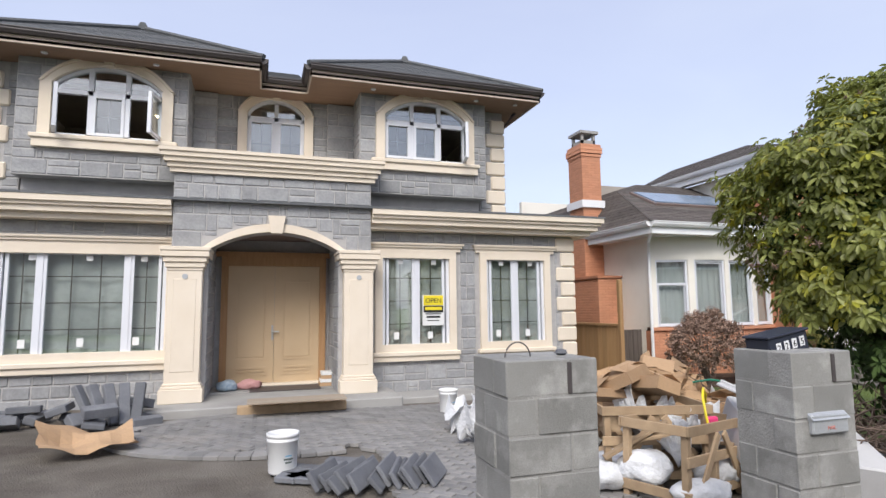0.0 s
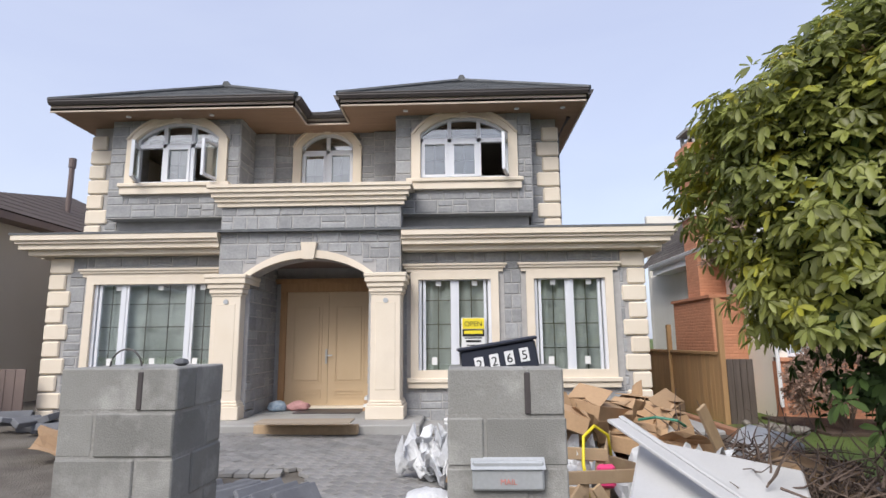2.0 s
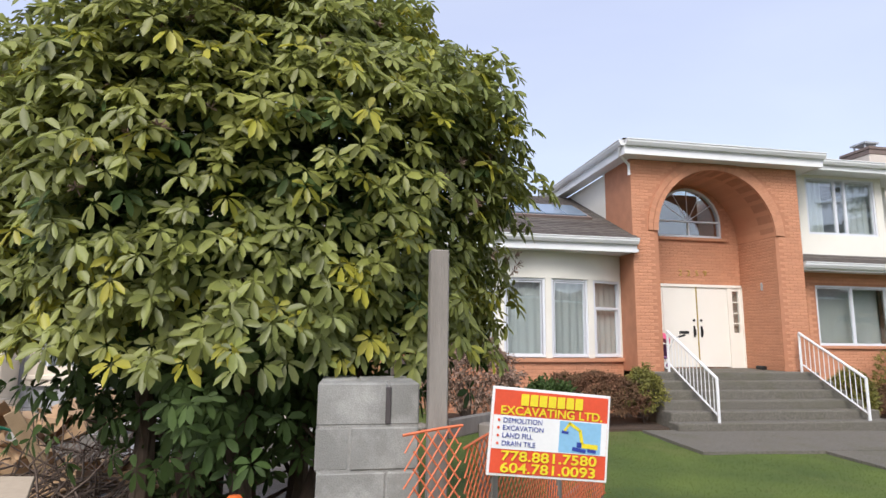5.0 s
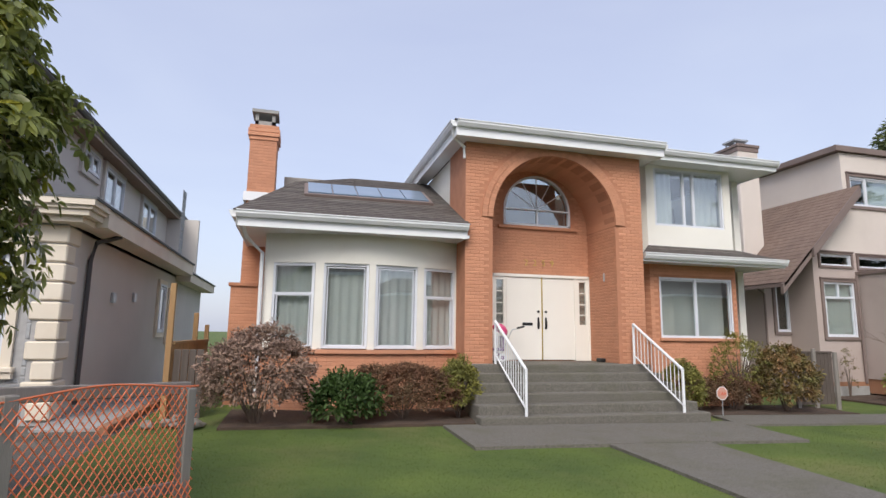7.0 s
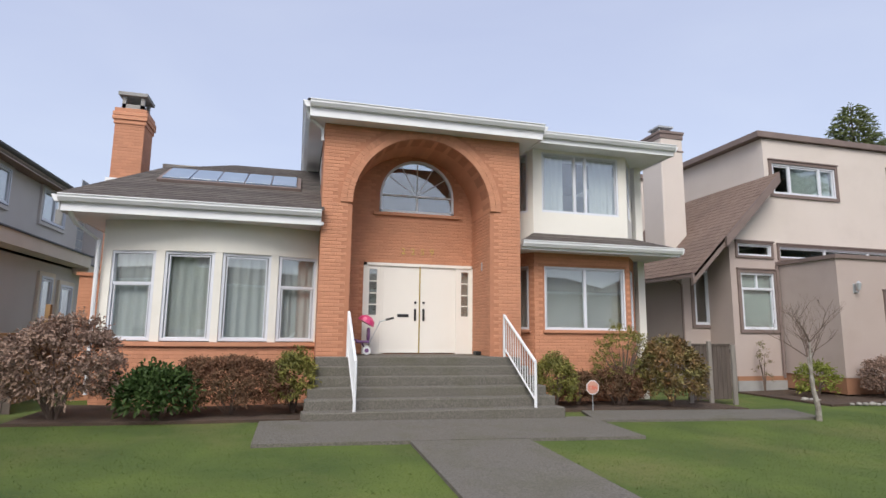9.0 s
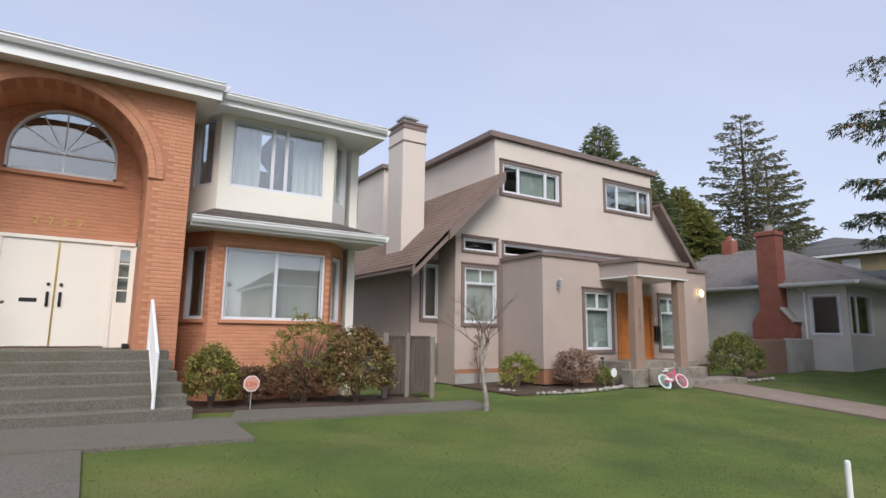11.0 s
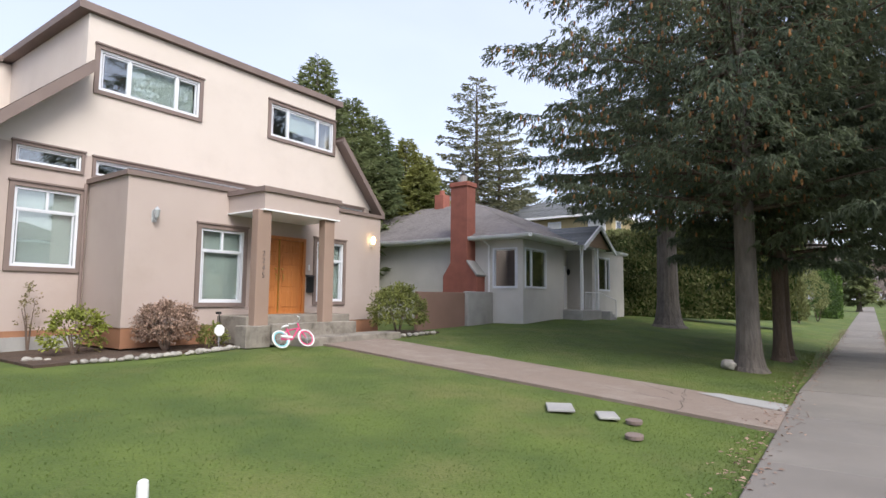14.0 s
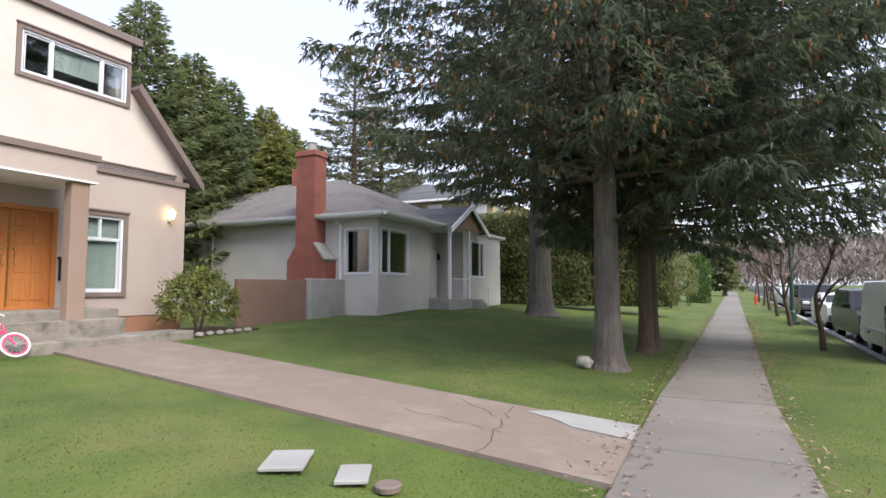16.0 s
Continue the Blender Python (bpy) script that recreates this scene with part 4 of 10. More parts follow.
        for k in range(cols):
            a, b = c + (d - c) * k / cols + 0.04, c + (d - c) * (k + 1) / cols - 0.04
            if i == 0 and k != 1 or i == 1 and k == 2:
                continue
            frame_rect(fr, a, b, z0 + 0.05, zt - 0.03, 0.05, y + 0.0, y + 0.08)
        w_ = part("window", fr, VINYL, H1, "white arched upper window" + (", casements open" if i < 2 else ""))
        for k in range(cols):
            a, b = c + (d - c) * k / cols + 0.03, c + (d - c) * (k + 1) / cols - 0.03
            opened = i == 0 and k != 1 or i == 1 and k == 2
            if not opened:
                pane(w_, a, b, z0 + 0.05, zt, y + 0.05)
                part("muntins", Geo().box((a + b) / 2 - 0.008, (a + b) / 2 + 0.008, y + 0.063, y + 0.072, z0 + 0.05, zt).box(a, b, y + 0.064, y + 0.071, (z0 + zt) / 2 - 0.008, (z0 + zt) / 2 + 0.008), MUNTIN, w_)
            else:
                hx, ang = (a, -72) if k == 0 else (b, 78)
                mm = Matrix.Translation((hx, y + 0.05, 0)) @ Matrix.Rotation(radians(ang), 4, "Z")
                sg = Geo()
                sgn = 1 if k == 0 else -1
                u0, u1 = sorted((0, sgn * (b - a)))
                frame_rect(sg, u0, u1, z0 + 0.05, zt - 0.02, 0.05, -0.03, 0.03)
                sg.v = [tuple(mm @ Vector(p)) for p in sg.v]
                s_ = part("open_casement", sg, VINYL, w_, "casement standing open")
                pane(s_, u0 + 0.03, u1 - 0.03, z0 + 0.08, zt - 0.05, 0.0, mm)
        gp = Geo()
        arch_pane(gp, c + 0.04, d - 0.04, zt + 0.02, sp, cr - 0.04, y + 0.06)
        ap = part("arched_pane", gp, GLASS, w_)
        ap.visible_shadow = False
        tr = Geo()
        t = 0.17
        tr.box(c - t, c + 0.01, y - 0.07, y + 0.04, z0, sp).box(d - 0.01, d + t, y - 0.07, y + 0.04, z0, sp)
        arch_band(tr, c, d, sp, cr, t, y - 0.07, y + 0.04)
        arch_band(tr, c - t + 0.04, d + t - 0.04, sp, cr + t - 0.04, 0.05, y - 0.1, y + 0.0)
        xm = (c + d) / 2
        tr.prism([(xm - 0.07, cr - 0.01), (xm + 0.07, cr - 0.01), (xm + 0.1, cr + t + 0.06), (xm - 0.1, cr + t + 0.06)], "y", y - 0.13, y + 0.02)
        if cols == 3:
            tr.bevbox(c - 0.27, d + 0.27, y - 0.14, y + 0.03, z0 - 0.08, z0, 0.015).box(c - 0.23, d + 0.23, y - 0.1, y + 0.03, z0 - 0.22, z0 - 0.08)
        part("surround", tr, CREAM, w_, "cream arched surround with keystone")
    part("ceiling_lamp", Geo().lathe([(0.01, 0), (0.09, 0.01), (0.09, 0.04)], 14, Matrix.Translation((-3.0, 13.2, 5.74))), LAMPIN, H1, "lit round ceiling lamp")
    part("ceiling_upper", Geo().box(-5.2, 4.0, YM + 0.2, 25.0, 5.78, 5.9).box(-4.7, -2.34, YB + 0.2, YM + 0.2, 5.92, 6.0).box(1.13, 3.54, YB + 0.2, YM + 0.2, 5.92, 6.0), ROOM, H1)
    # side windows over the neighbour's yard
    for y0, y1, z0, z1 in ((15.4, 16.5, 5.27, 5.82), (17.05, 18.75, 4.75, 5.82), (20.95, 22.85, 4.75, 5.84)):
        mm = turned(4.25, 0, 90)
        w_ = window(H1, y0, y1, z0, z1, -0.06, (1, 1) if y1 - y0 > 0.8 else (1,), 0.05, VINYL, m=mm)
        tr = Geo()
        frame_rect(tr, y0 - 0.12, y1 + 0.12, z0 - 0.14, z1 + 0.1, 0.11, -0.08, 0.0)
        tr.v = [tuple(mm @ Vector(p)) for p in tr.v]
        part("surround", tr, STUCCO_G, w_)
        # dark sheet painted as the room's shade behind the pane
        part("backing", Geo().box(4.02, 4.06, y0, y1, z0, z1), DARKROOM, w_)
    for y0, y1, z0, z1 in ((17.75, 18.5, 1.28, 2.66), (19.1, 20.0, 1.07, 2.52)):
        mm = turned(XR, 0, 90)
        w_ = window(H1, y0, y1, z0, z1, -0.05, (1,), 0.06, VINYL, m=mm)
        tr = Geo()
        frame_rect(tr, y0 - 0.14, y1 + 0.14, z0 - 0.14, z1 + 0.12, 0.13, -0.07, 0.0)
        tr.v = [tuple(mm @ Vector(p)) for p in tr.v]
        part("surround", tr, CREAM, w_)
    part("downpipe", Geo().tube([(XR + 0.45, 12.3, 3.12), (XR + 0.12, 12.05, 2.95), (XR + 0.06, 12.0, 2.6), (XR + 0.06, 12.0, 0.0)], 0.045), GUTTER_D, H1, "dark downpipe")
    part("downpipe", Geo().tube([(4.5, 11.2, 5.9), (4.32, 11.6, 5.6), (4.31, 11.62, 3.6)], 0.04), GUTTER_D, H1, "dark downpipe")
    part("downpipe", Geo().tube([(4.6, 25.4, 5.9), (4.32, 25.4, 5.6), (4.31, 25.4, 3.3)], 0.04), GUTTER_D, H1, "dark downpipe")
    for y, z in ((13.6, 1.9), (15.2, 2.0)):
        part("wall_vent", Geo().bevbox(XR, XR + 0.06, y, y + 0.2, z, z + 0.22, 0.01), STEEL, H1, "small exhaust vent")
    # eaves and roof
    ze = 6.02
    outline = [(-5.76, 10.4), (-0.92, 10.4), (-0.92, 11.3), (-0.05, 11.3), (-0.05, 10.4), (4.72, 10.4), (4.72, 26.2), (-5.76, 26.2)]
    so = Geo()
    so.box(-5.76, -0.92, 10.4, 11.95, ze - 0.1, ze - 0.05).box(-0.05, 4.72, 10.4, 11.95, ze - 0.1, ze - 0.05).box(-0.92, -0.05, 11.3, 11.95, ze - 0.1, ze - 0.05).box(4.2, 4.72, 11.95, 26.2, ze - 0.1, ze - 0.05).box(-5.76, -5.4, 11.95, 26.2, ze - 0.1, ze - 0.05)
    split("soffit", so, SOFFIT_W, H1, "brown wood soffit with small downlights")
    fa = Geo()
    for (ax, ay), (bx, by) in zip(outline[:6], outline[1:7]):
        d = Vector((bx - ax, by - ay, 0)).normalized()
        nn = Vector((d.y, -d.x, 0)) * 0.03
        fa.add([(ax, ay, ze - 0.13), (bx, by, ze - 0.13), (bx - nn.x, by - nn.y, ze - 0.13), (ax - nn.x, ay - nn.y, ze - 0.13), (ax, ay, ze), (bx, by, ze), (bx - nn.x, by - nn.y, ze), (ax - nn.x, ay - nn.y, ze)],
               [(0, 1, 5, 4), (2, 3, 7, 6), (0, 3, 2, 1), (4, 5, 6, 7), (0, 4, 7, 3), (1, 2, 6, 5)])
    part("fascia", fa, FASCIA, H1, "cream fascia board")
    gutter(H1, outline[:7], ze + 0.0, 0.10, 0.11, GUTTER_D, "gutter", "dark bronze gutter")
    for px in (-4.4, -2.7, 1.2, 3.4, 4.3):
        part("downlight", Geo().tube([(px, 10.75, ze - 0.1), (px, 10.75, ze - 0.115)], 0.05, 12), VINYL, H1)
    r = Geo()
    zr, top = ze + 0.09, 7.5
    for a, b in ((-5.8, -0.88), (-0.09, 4.76)):
        m_ = (a + b) / 2
        pk = (m_, 10.36 + (b - a) / 2, top)
        bk = (m_, 24.2, top)
        shingle_plane(r, (a, 10.36, zr), (b, 10.36, zr), pk, pk)
        shingle_plane(r, (b, 10.36, zr), (b, 26.24, zr), bk, pk)
        shingle_plane(r, (a, 26.24, zr), (a, 10.36, zr), pk, bk)
        shingle_plane(r, (b, 26.24, zr), (a, 26.24, zr), bk, bk)
        r.tube([(a, 10.36, zr + 0.03), (pk[0], pk[1], top + 0.04)], 0.05, 6).tube([(b, 10.36, zr + 0.03), (pk[0], pk[1], top + 0.04)], 0.05, 6).tube([(m_, pk[1] - 0.1, top + 0.05), (m_, 24.2, top + 0.05)], 0.09, 6)
    shingle_plane(r, (-0.92, 11.3, zr), (-0.05, 11.3, zr), (-0.05, 14.5, zr + 1.5), (-0.92, 14.5, zr + 1.5))
    part("roof", r, ROOF_G, H1, "grey asphalt shingle hip roof", fix=False)
    # porch slab
    tagged(part("porch_floor", Geo().bevbox(-2.8, 1.55, 9.75, 12.25, -0.14, 0.05, 0.02).bevbox(1.3, 3.2, 10.2, 11.0, -0.25, -0.05, 0.02), CONC, H1), "grey concrete porch slab")


stone_house()


# ---- the orange brick house ----
H2 = thing("house", "orange painted brick and white stucco house with an arched entry", "house", (15, 12, -0.3))


def bricks(rnd, x0, x1, z0, z1, y, holes=(), m=None, w=0.215, h=0.075):
    out, z, k = [], z0, 0
    while z < z1 - 0.02:
        x = x0 - (w / 2 if k % 2 else 0)
        while x < x1 - 0.01:
            a, b = max(x, x0), min(x + w, x1)
            c, d = z, min(z + h, z1)
            mx, mz = (a + b) / 2, (c + d) / 2
            if b - a > 0.04 and not any(t(mx, mz, a, b, c, d) for t in holes):
                out.append((a, b, c, d, y, m))
            x += w
        z += h
        k += 1
    return out


def rect_hole(x0, x1, z0, z1):
    return lambda x, z, a, b, c, d: b > x0 + 0.01 and a < x1 - 0.01 and d > z0 + 0.01 and c < z1 - 0.01


def arch_hole(cx, r, sp, z0=-9):
    return lambda x, z, a, b, c, d: z > z0 and ((z <= sp and b > cx - r and a < cx + r) or (z > sp and min(math.hypot(a - cx, z - sp), math.hypot(b - cx, z - sp)) < r))


def brick_house():
    rnd = random.Random(5)
    YT, YD = 11.75, 13.04
    x0, x1, cx, R, sp = 13.0, 17.40, 15.155, 1.525, 3.92
    g = Geo()
    wall_xz(g, x0, x1, -0.4, 5.62, YT, YT + 0.45, [(cx - R, cx + R, -0.4, sp, sp + R - 0.002)])
    g.box(x0, x0 + 0.63, YT + 0.45, YD, -0.4, 5.6).box(x1 - 0.72, x1, YT + 0.45, YD, -0.4, 5.6)
    part("wall_tower", g, JOINT_O, H2)
    part("vault", Geo().box(x0 + 0.63, x1 - 0.72, YT + 0.45, YD, 5.5, 5.6), BRICK_O, H2)
    g = Geo()
    wall_xz(g, x0 + 0.2, x1 - 0.2, -0.4, 5.6, YD, YD + 0.25, [(14.05, 16.72, 0.74, 2.83), (14.38, 16.19, 4.05, 4.45, 5.35)])
    part("wall_entry", g, JOINT_O, H2)
    F = bricks(rnd, x0, x1, -0.3, 5.6, YT, [arch_hole(cx, R + 0.26, sp, sp), rect_hole(cx - R, cx + R, -1, sp)])
    F.sort(key=lambda s: s[2])
    cladding(H2, F, BRICK_O, "brick", rnd, 0.006, 0.008, 280, 0.004)
    F = bricks(rnd, x0 + 0.63, x1 - 0.72, 0.74, 5.5, YD, [rect_hole(14.05, 16.72, 0.7, 2.83), rect_hole(14.3, 16.27, 3.95, 4.5), arch_hole(15.285, 0.98, 4.45, 4.4)])
    for mm in (Matrix.Translation((cx - R, YT + 0.02, 0)) @ Matrix.Rotation(radians(90), 4, "Z"), Matrix.Translation((cx + R, YD, 0)) @ Matrix.Rotation(radians(-90), 4, "Z")):
        F += bricks(rnd, 0, 1.27, 0.74, 3.9, 0.0, (), mm)
    F += bricks(rnd, 0, 1.3, -0.3, 5.5, 0.0, (), Matrix.Translation((x1, YT, 0)) @ Matrix.Rotation(radians(90), 4, "Z"))
    cladding(H2, F, BRICK_O, "brick", rnd, 0.005, 0.007, 0, 0.003)
    # arch ring of bricks on edge, two rows
    ring = Geo()
    for r0, r1, n in ((R - 0.0, R + 0.12, 56), (R + 0.13, R + 0.25, 62)):
        for k in range(n):
            a, b = math.pi * (k + 0.02) / n, math.pi * (k + 0.98) / n
            ring.prism([(cx + r0 * math.cos(a), sp + r0 * math.sin(a)), (cx + r1 * math.cos(a), sp + r1 * math.sin(a)), (cx + r1 * math.cos(b), sp + r1 * math.sin(b)), (cx + r0 * math.cos(b), sp + r0 * math.sin(b))], "y", YT - (0.05 if r0 < R + .1 else 0.035), YT + 0.03)
    part("arch_ring", ring, BRICK_O, H2, "arch ring of painted bricks on edge")
    intr = Geo()
    n = 28
    for k in range(n):
        a, b = math.pi * k / n, math.pi * (k + 1) / n
        intr.add([(cx + (R - 0.004) * math.cos(t), y, sp + (R - 0.004) * math.sin(t)) for t, y in ((a, YT - 0.03), (b, YT - 0.03), (b, YD), (a, YD))], [(0, 1, 2, 3)])
    part("arch_soffit", intr, BRICK_O, H2, fix=False)
    # entry doors with sidelights
    g = Geo()
    g.box(14.05, 14.12, YD - 0.04, YD + 0.1, 0.74, 2.83).box(16.65, 16.72, YD - 0.04, YD + 0.1, 0.74, 2.83).box(14.05, 16.72, YD - 0.04, YD + 0.1, 2.76, 2.83).box(14.44, 14.51, YD - 0.03, YD + 0.1, 0.74, 2.76).box(16.26, 16.33, YD - 0.03, YD + 0.1, 0.74, 2.76)
    for a, b in ((14.12, 14.44), (16.33, 16.65)):
        g.box(a, b, YD - 0.01, YD + 0.05, 0.74, 1.62).box(a, b, YD - 0.01, YD + 0.05, 2.68, 2.76).box(a, a + 0.07, YD - 0.01, YD + 0.05, 1.62, 2.68).box(b - 0.07, b, YD - 0.01, YD + 0.05, 1.62, 2.68)
        for zz in (1.86, 2.12, 2.4):
            g.box(a, b, YD - 0.006, YD + 0.04, zz - 0.012, zz + 0.012)
    door = part("door", g, DOOR_W, H2, "white double front door with sidelights")
    for a, b in ((14.12, 14.44), (16.33, 16.65)):
        pane(door, a + 0.06, b - 0.06, 1.62, 2.68, YD + 0.02)
        part("backing", Geo().box(a, b, YD + 0.12, YD + 0.14, 1.5, 2.75), ROOM, door)
    for a, b in ((14.51, 15.375), (15.39, 16.26)):
        q = Geo().bevbox(a, b, YD - 0.005, YD + 0.05, 0.76, 2.76, 0.006)
        part("leaf", q, DOOR_W, door, "plain white door leaf")
    part("astragal", Geo().box(15.368, 15.397, YD - 0.02, YD, 0.76, 2.76), BRASS, door, "yellow door edge strip")
    for xx in (15.28, 15.48):
        part("handle", Geo().bevbox(xx - 0.025, xx + 0.025, YD - 0.03, YD - 0.005, 1.5, 1.78, 0.008).tube([(xx, YD - 0.03, 1.72), (xx, YD - 0.07, 1.68), (xx, YD - 0.07, 1.56), (xx, YD - 0.03, 1.52)], 0.011).tube([(xx, YD - 0.005, 1.92), (xx, YD - 0.03, 1.92)], 0.03, 12), BLACK, door, "black handle set")
    part("mail_slot", Geo().bevbox(14.86, 15.13, YD - 0.02, YD, 1.58, 1.65, 0.008), BLACK, door, "dark mail slot")
    part("doorbell", Geo().bevbox(16.98, 17.06, 11.9, 11.93, 1.95, 2.08, 0.006), BLACK, H2, "black doorbell")
    # arched window over the doors
    c, d, z0, s2, cr = 14.38, 16.19, 4.05, 4.45, 5.35
    g = Geo()
    g.box(c, c + 0.05, YD - 0.02, YD + 0.08, z0, s2).box(d - 0.05, d, YD - 0.02, YD + 0.08, z0, s2).box(c, d, YD - 0.02, YD + 0.08, z0, z0 + 0.05).box(c, d, YD - 0.01, YD + 0.07, s2 + 0.0, s2 + 0.035)
    arch_band(g, c + 0.05, d - 0.05, s2, cr - 0.05, 0.05, YD - 0.02, YD + 0.08)
    g.box(15.27, 15.305, YD, YD + 0.07, z0, s2)
    for a in (35, 62, 90, 118, 145):
        ca, sa = math.cos(radians(a)), math.sin(radians(a))
        g.tube([(15.285 + 0.05 * ca, YD + 0.04, s2 + 0.03 + 0.05 * sa), (15.285 + 0.86 * ca, YD + 0.04, s2 + 0.86 * sa)], 0.012, 5)
    w_ = part("window", g, VINYL, H2, "arched white fanlight window")
    gp = Geo()
    arch_pane(gp, c + 0.03, d - 0.03, z0 + 0.03, s2, cr - 0.03, YD + 0.035)
    part("arched_pane", gp, GLASS, w_).visible_shadow = False
    # dark sheet stands in for the unlit space behind the fanlight
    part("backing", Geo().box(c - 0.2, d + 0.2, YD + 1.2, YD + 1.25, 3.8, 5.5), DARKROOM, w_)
    part("window_sill", Geo().bevbox(c - 0.15, d + 0.15, YD - 0.06, YD + 0.02, z0 - 0.09, z0 - 0.01, 0.01), BRICK_O, w_)
    # tower eaves and roof
    so = Geo().box(12.7, 17.78, 11.38, 13.2, 5.60, 5.66)
    so.box(12.7, 13.0, 13.2, 17.0, 5.60, 5.66)
    split("soffit", so, WPAINT, H2, "white boarded soffit")
    fa = Geo().box(12.7, 17.78, 11.35, 11.38, 5.58, 5.78).box(12.67, 12.7, 11.35, 17.0, 5.58, 5.78).box(17.78, 17.81, 11.35, 12.2, 5.58, 5.78)
    part("fascia", fa, WPAINT, H2, "white fascia board")
    gutter(H2, [(12.67, 17.0), (12.67, 11.35), (17.81, 11.35), (17.81, 12.2)], 5.77, 0.13, 0.13, WPAINT)
    part("downpipe", Geo().tube([(12.62, 11.5, 5.78), (12.66, 11.6, 5.62), (12.95, 11.72, 5.45), (12.96, 11.73, 5.2)], 0.035), WPAINT, H2)
    r = Geo()
    shingle_plane(r, (12.62, 11.27, 5.9), (17.86, 11.27, 5.9), (15.9, 14.4, 6.9), (14.6, 14.4, 6.9))
    shingle_plane(r, (12.62, 18, 5.9), (12.62, 11.27, 5.9), (14.6, 14.4, 6.9), (14.6, 18, 6.9))
    shingle_plane(r, (17.86, 11.9, 5.9), (21.66, 11.9, 5.9), (20.0, 14.6, 6.7), (15.9, 14.6, 6.7))
    shingle_plane(r, (21.66, 11.9, 5.9), (21.66, 20, 5.9), (20.0, 18, 6.7), (20.0, 14.6, 6.7))
    part("roof_upper", r, ROOF_B, H2, "dark brown shingle roof", fix=False)
    # tower side wall over the low roof, body behind
    g = Geo().box(13.02, 13.2, 12.2, 17, 3.2, 5.58).box(17.3, 17.7, 13.29, 20, -0.4, 5.7).box(21.3, 21.5, 13.1, 20, -0.4, 5.75).box(8.86, 9.05, 12.62, 20, -0.4, 3.5).box(8.85, 21.5, 19.8, 20, -0.4, 5.7)
    split("wall_side", g, WHITE, H2, "white stucco side wall")
    split("partition", Geo().box(9.05, 21.3, 15.6, 15.7, -0.3, 5.5).box(9.05, 21.3, 13.45, 19.8, 3.2, 3.3).box(9.05, 21.3, 13.3, 19.8, -0.3, 0.5), ROOM, H2)
    # bow-fronted wing
    def bow(u):
        return 12.42 - 0.42 * math.sin(math.pi * max(0, min(1, u)))
    XA, XB = 8.85, 13.02
    N = 22
    bp = [(XA + (XB - XA) * k / N, bow(k / N)) for k in range(N + 1)]
    lights = ((9.04, 9.88), (10.05, 10.98), (11.12, 12.05), (12.2, 12.97))
    pts = sorted({XA, XB, *[v for l in lights for v in l]})
    w1, wb = Geo(), Geo()
    def seg(g, a, b, z0, z1, t=0.2, o=0.0):
        ua, ub = (a - XA) / (XB - XA), (b - XA) / (XB - XA)
        ya, yb = bow(ua) - o, bow(ub) - o
        g.add([(a, ya, z0), (b, yb, z0), (b, yb + t, z0), (a, ya + t, z0), (a, ya, z1), (b, yb, z1), (b, yb + t, z1), (a, ya + t, z1)], [(0, 3, 2, 1), (4, 5, 6, 7), (0, 1, 5, 4), (2, 3, 7, 6), (0, 4, 7, 3), (1, 2, 6, 5)])
    for a, b in zip(pts, pts[1:]):
        n = 3
        for k in range(n):
            p, q = a + (b - a) * k / n, a + (b - a) * (k + 1) / n
            seg(w1, p, q, 2.77, 3.5)
            seg(wb, p, q, -0.4, 0.92)
            if not any(abs(a - l[0]) < 1e-6 for l in lights):
                seg(w1, p, q, 0.92, 2.77)
    part("wall_bow", w1, WHITE, H2, "white bowed stucco wall")
    part("wall_bow_base", wb, JOINT_O, H2)
    F = []
    for a, b in zip(bp, bp[1:]):
        ang = math.degrees(math.atan2(b[1] - a[1], b[0] - a[0]))
        L_ = math.hypot(b[0] - a[0], b[1] - a[1])
        F += bricks(rnd, 0, L_, -0.3, 0.92, 0.0, (), turned(a[0], a[1], ang), w=L_)
    cladding(H2, F, BRICK_O, "brick", rnd, 0.005, 0.007, 0, 0.003)
    sill = Geo()
    for k in range(N):
        seg(sill, bp[k][0], bp[k + 1][0], 0.92, 1.0, 0.22, 0.07)
    part("window_sill", sill, BRICK_O, H2, "painted brick sill under the bow window")
    for i, (a, b) in enumerate(lights):
        ya, yb = bow((a - XA) / (XB - XA)), bow((b - XA) / (XB - XA))
        ang = math.degrees(math.atan2(yb - ya, b - a))
        L_ = math.hypot(b - a, yb - ya)
        mm = turned(a, ya + 0.06, ang)
        w_ = window(H2, 0, L_, 1.02, 2.77, 0.0, (1,), 0.055, VINYL, 0.02, None, "white framed window with net curtain", mm, 0.58 if i in (0, 3) else 0.0)
        curtain(w_, 0.02, L_ - 0.02, 1.03, 2.75, 0.14, CURTAIN, 5, 0.03, m=mm)
    so = Geo().box(8.35, 13.05, 11.6, 12.7, 3.38, 3.44)
    so.box(8.35, 8.9, 12.7, 18, 3.38, 3.44)
    split("soffit", so, WPAINT, H2, "white soffit")
    split("fascia", Geo().box(8.33, 13.0, 11.57, 11.6, 3.36, 3.54).box(8.32, 8.35, 11.57, 18, 3.36, 3.54), WPAINT, H2)
    gutter(H2, [(8.32, 18), (8.32, 11.57), (13.0, 11.57)], 3.53, 0.13, 0.13, WPAINT)
    part("downpipe", Geo().tube([(8.42, 11.62, 3.5), (8.5, 11.9, 3.2), (8.8, 12.3, 2.95), (8.82, 12.34, 0.0)], 0.04), WPAINT, H2, "white downpipe")
    r = Geo()
    shingle_plane(r, (8.26, 11.5, 3.66), (13.05, 11.5, 3.66), (13.05, 14.35, 5.04), (9.35, 14.35, 5.04))
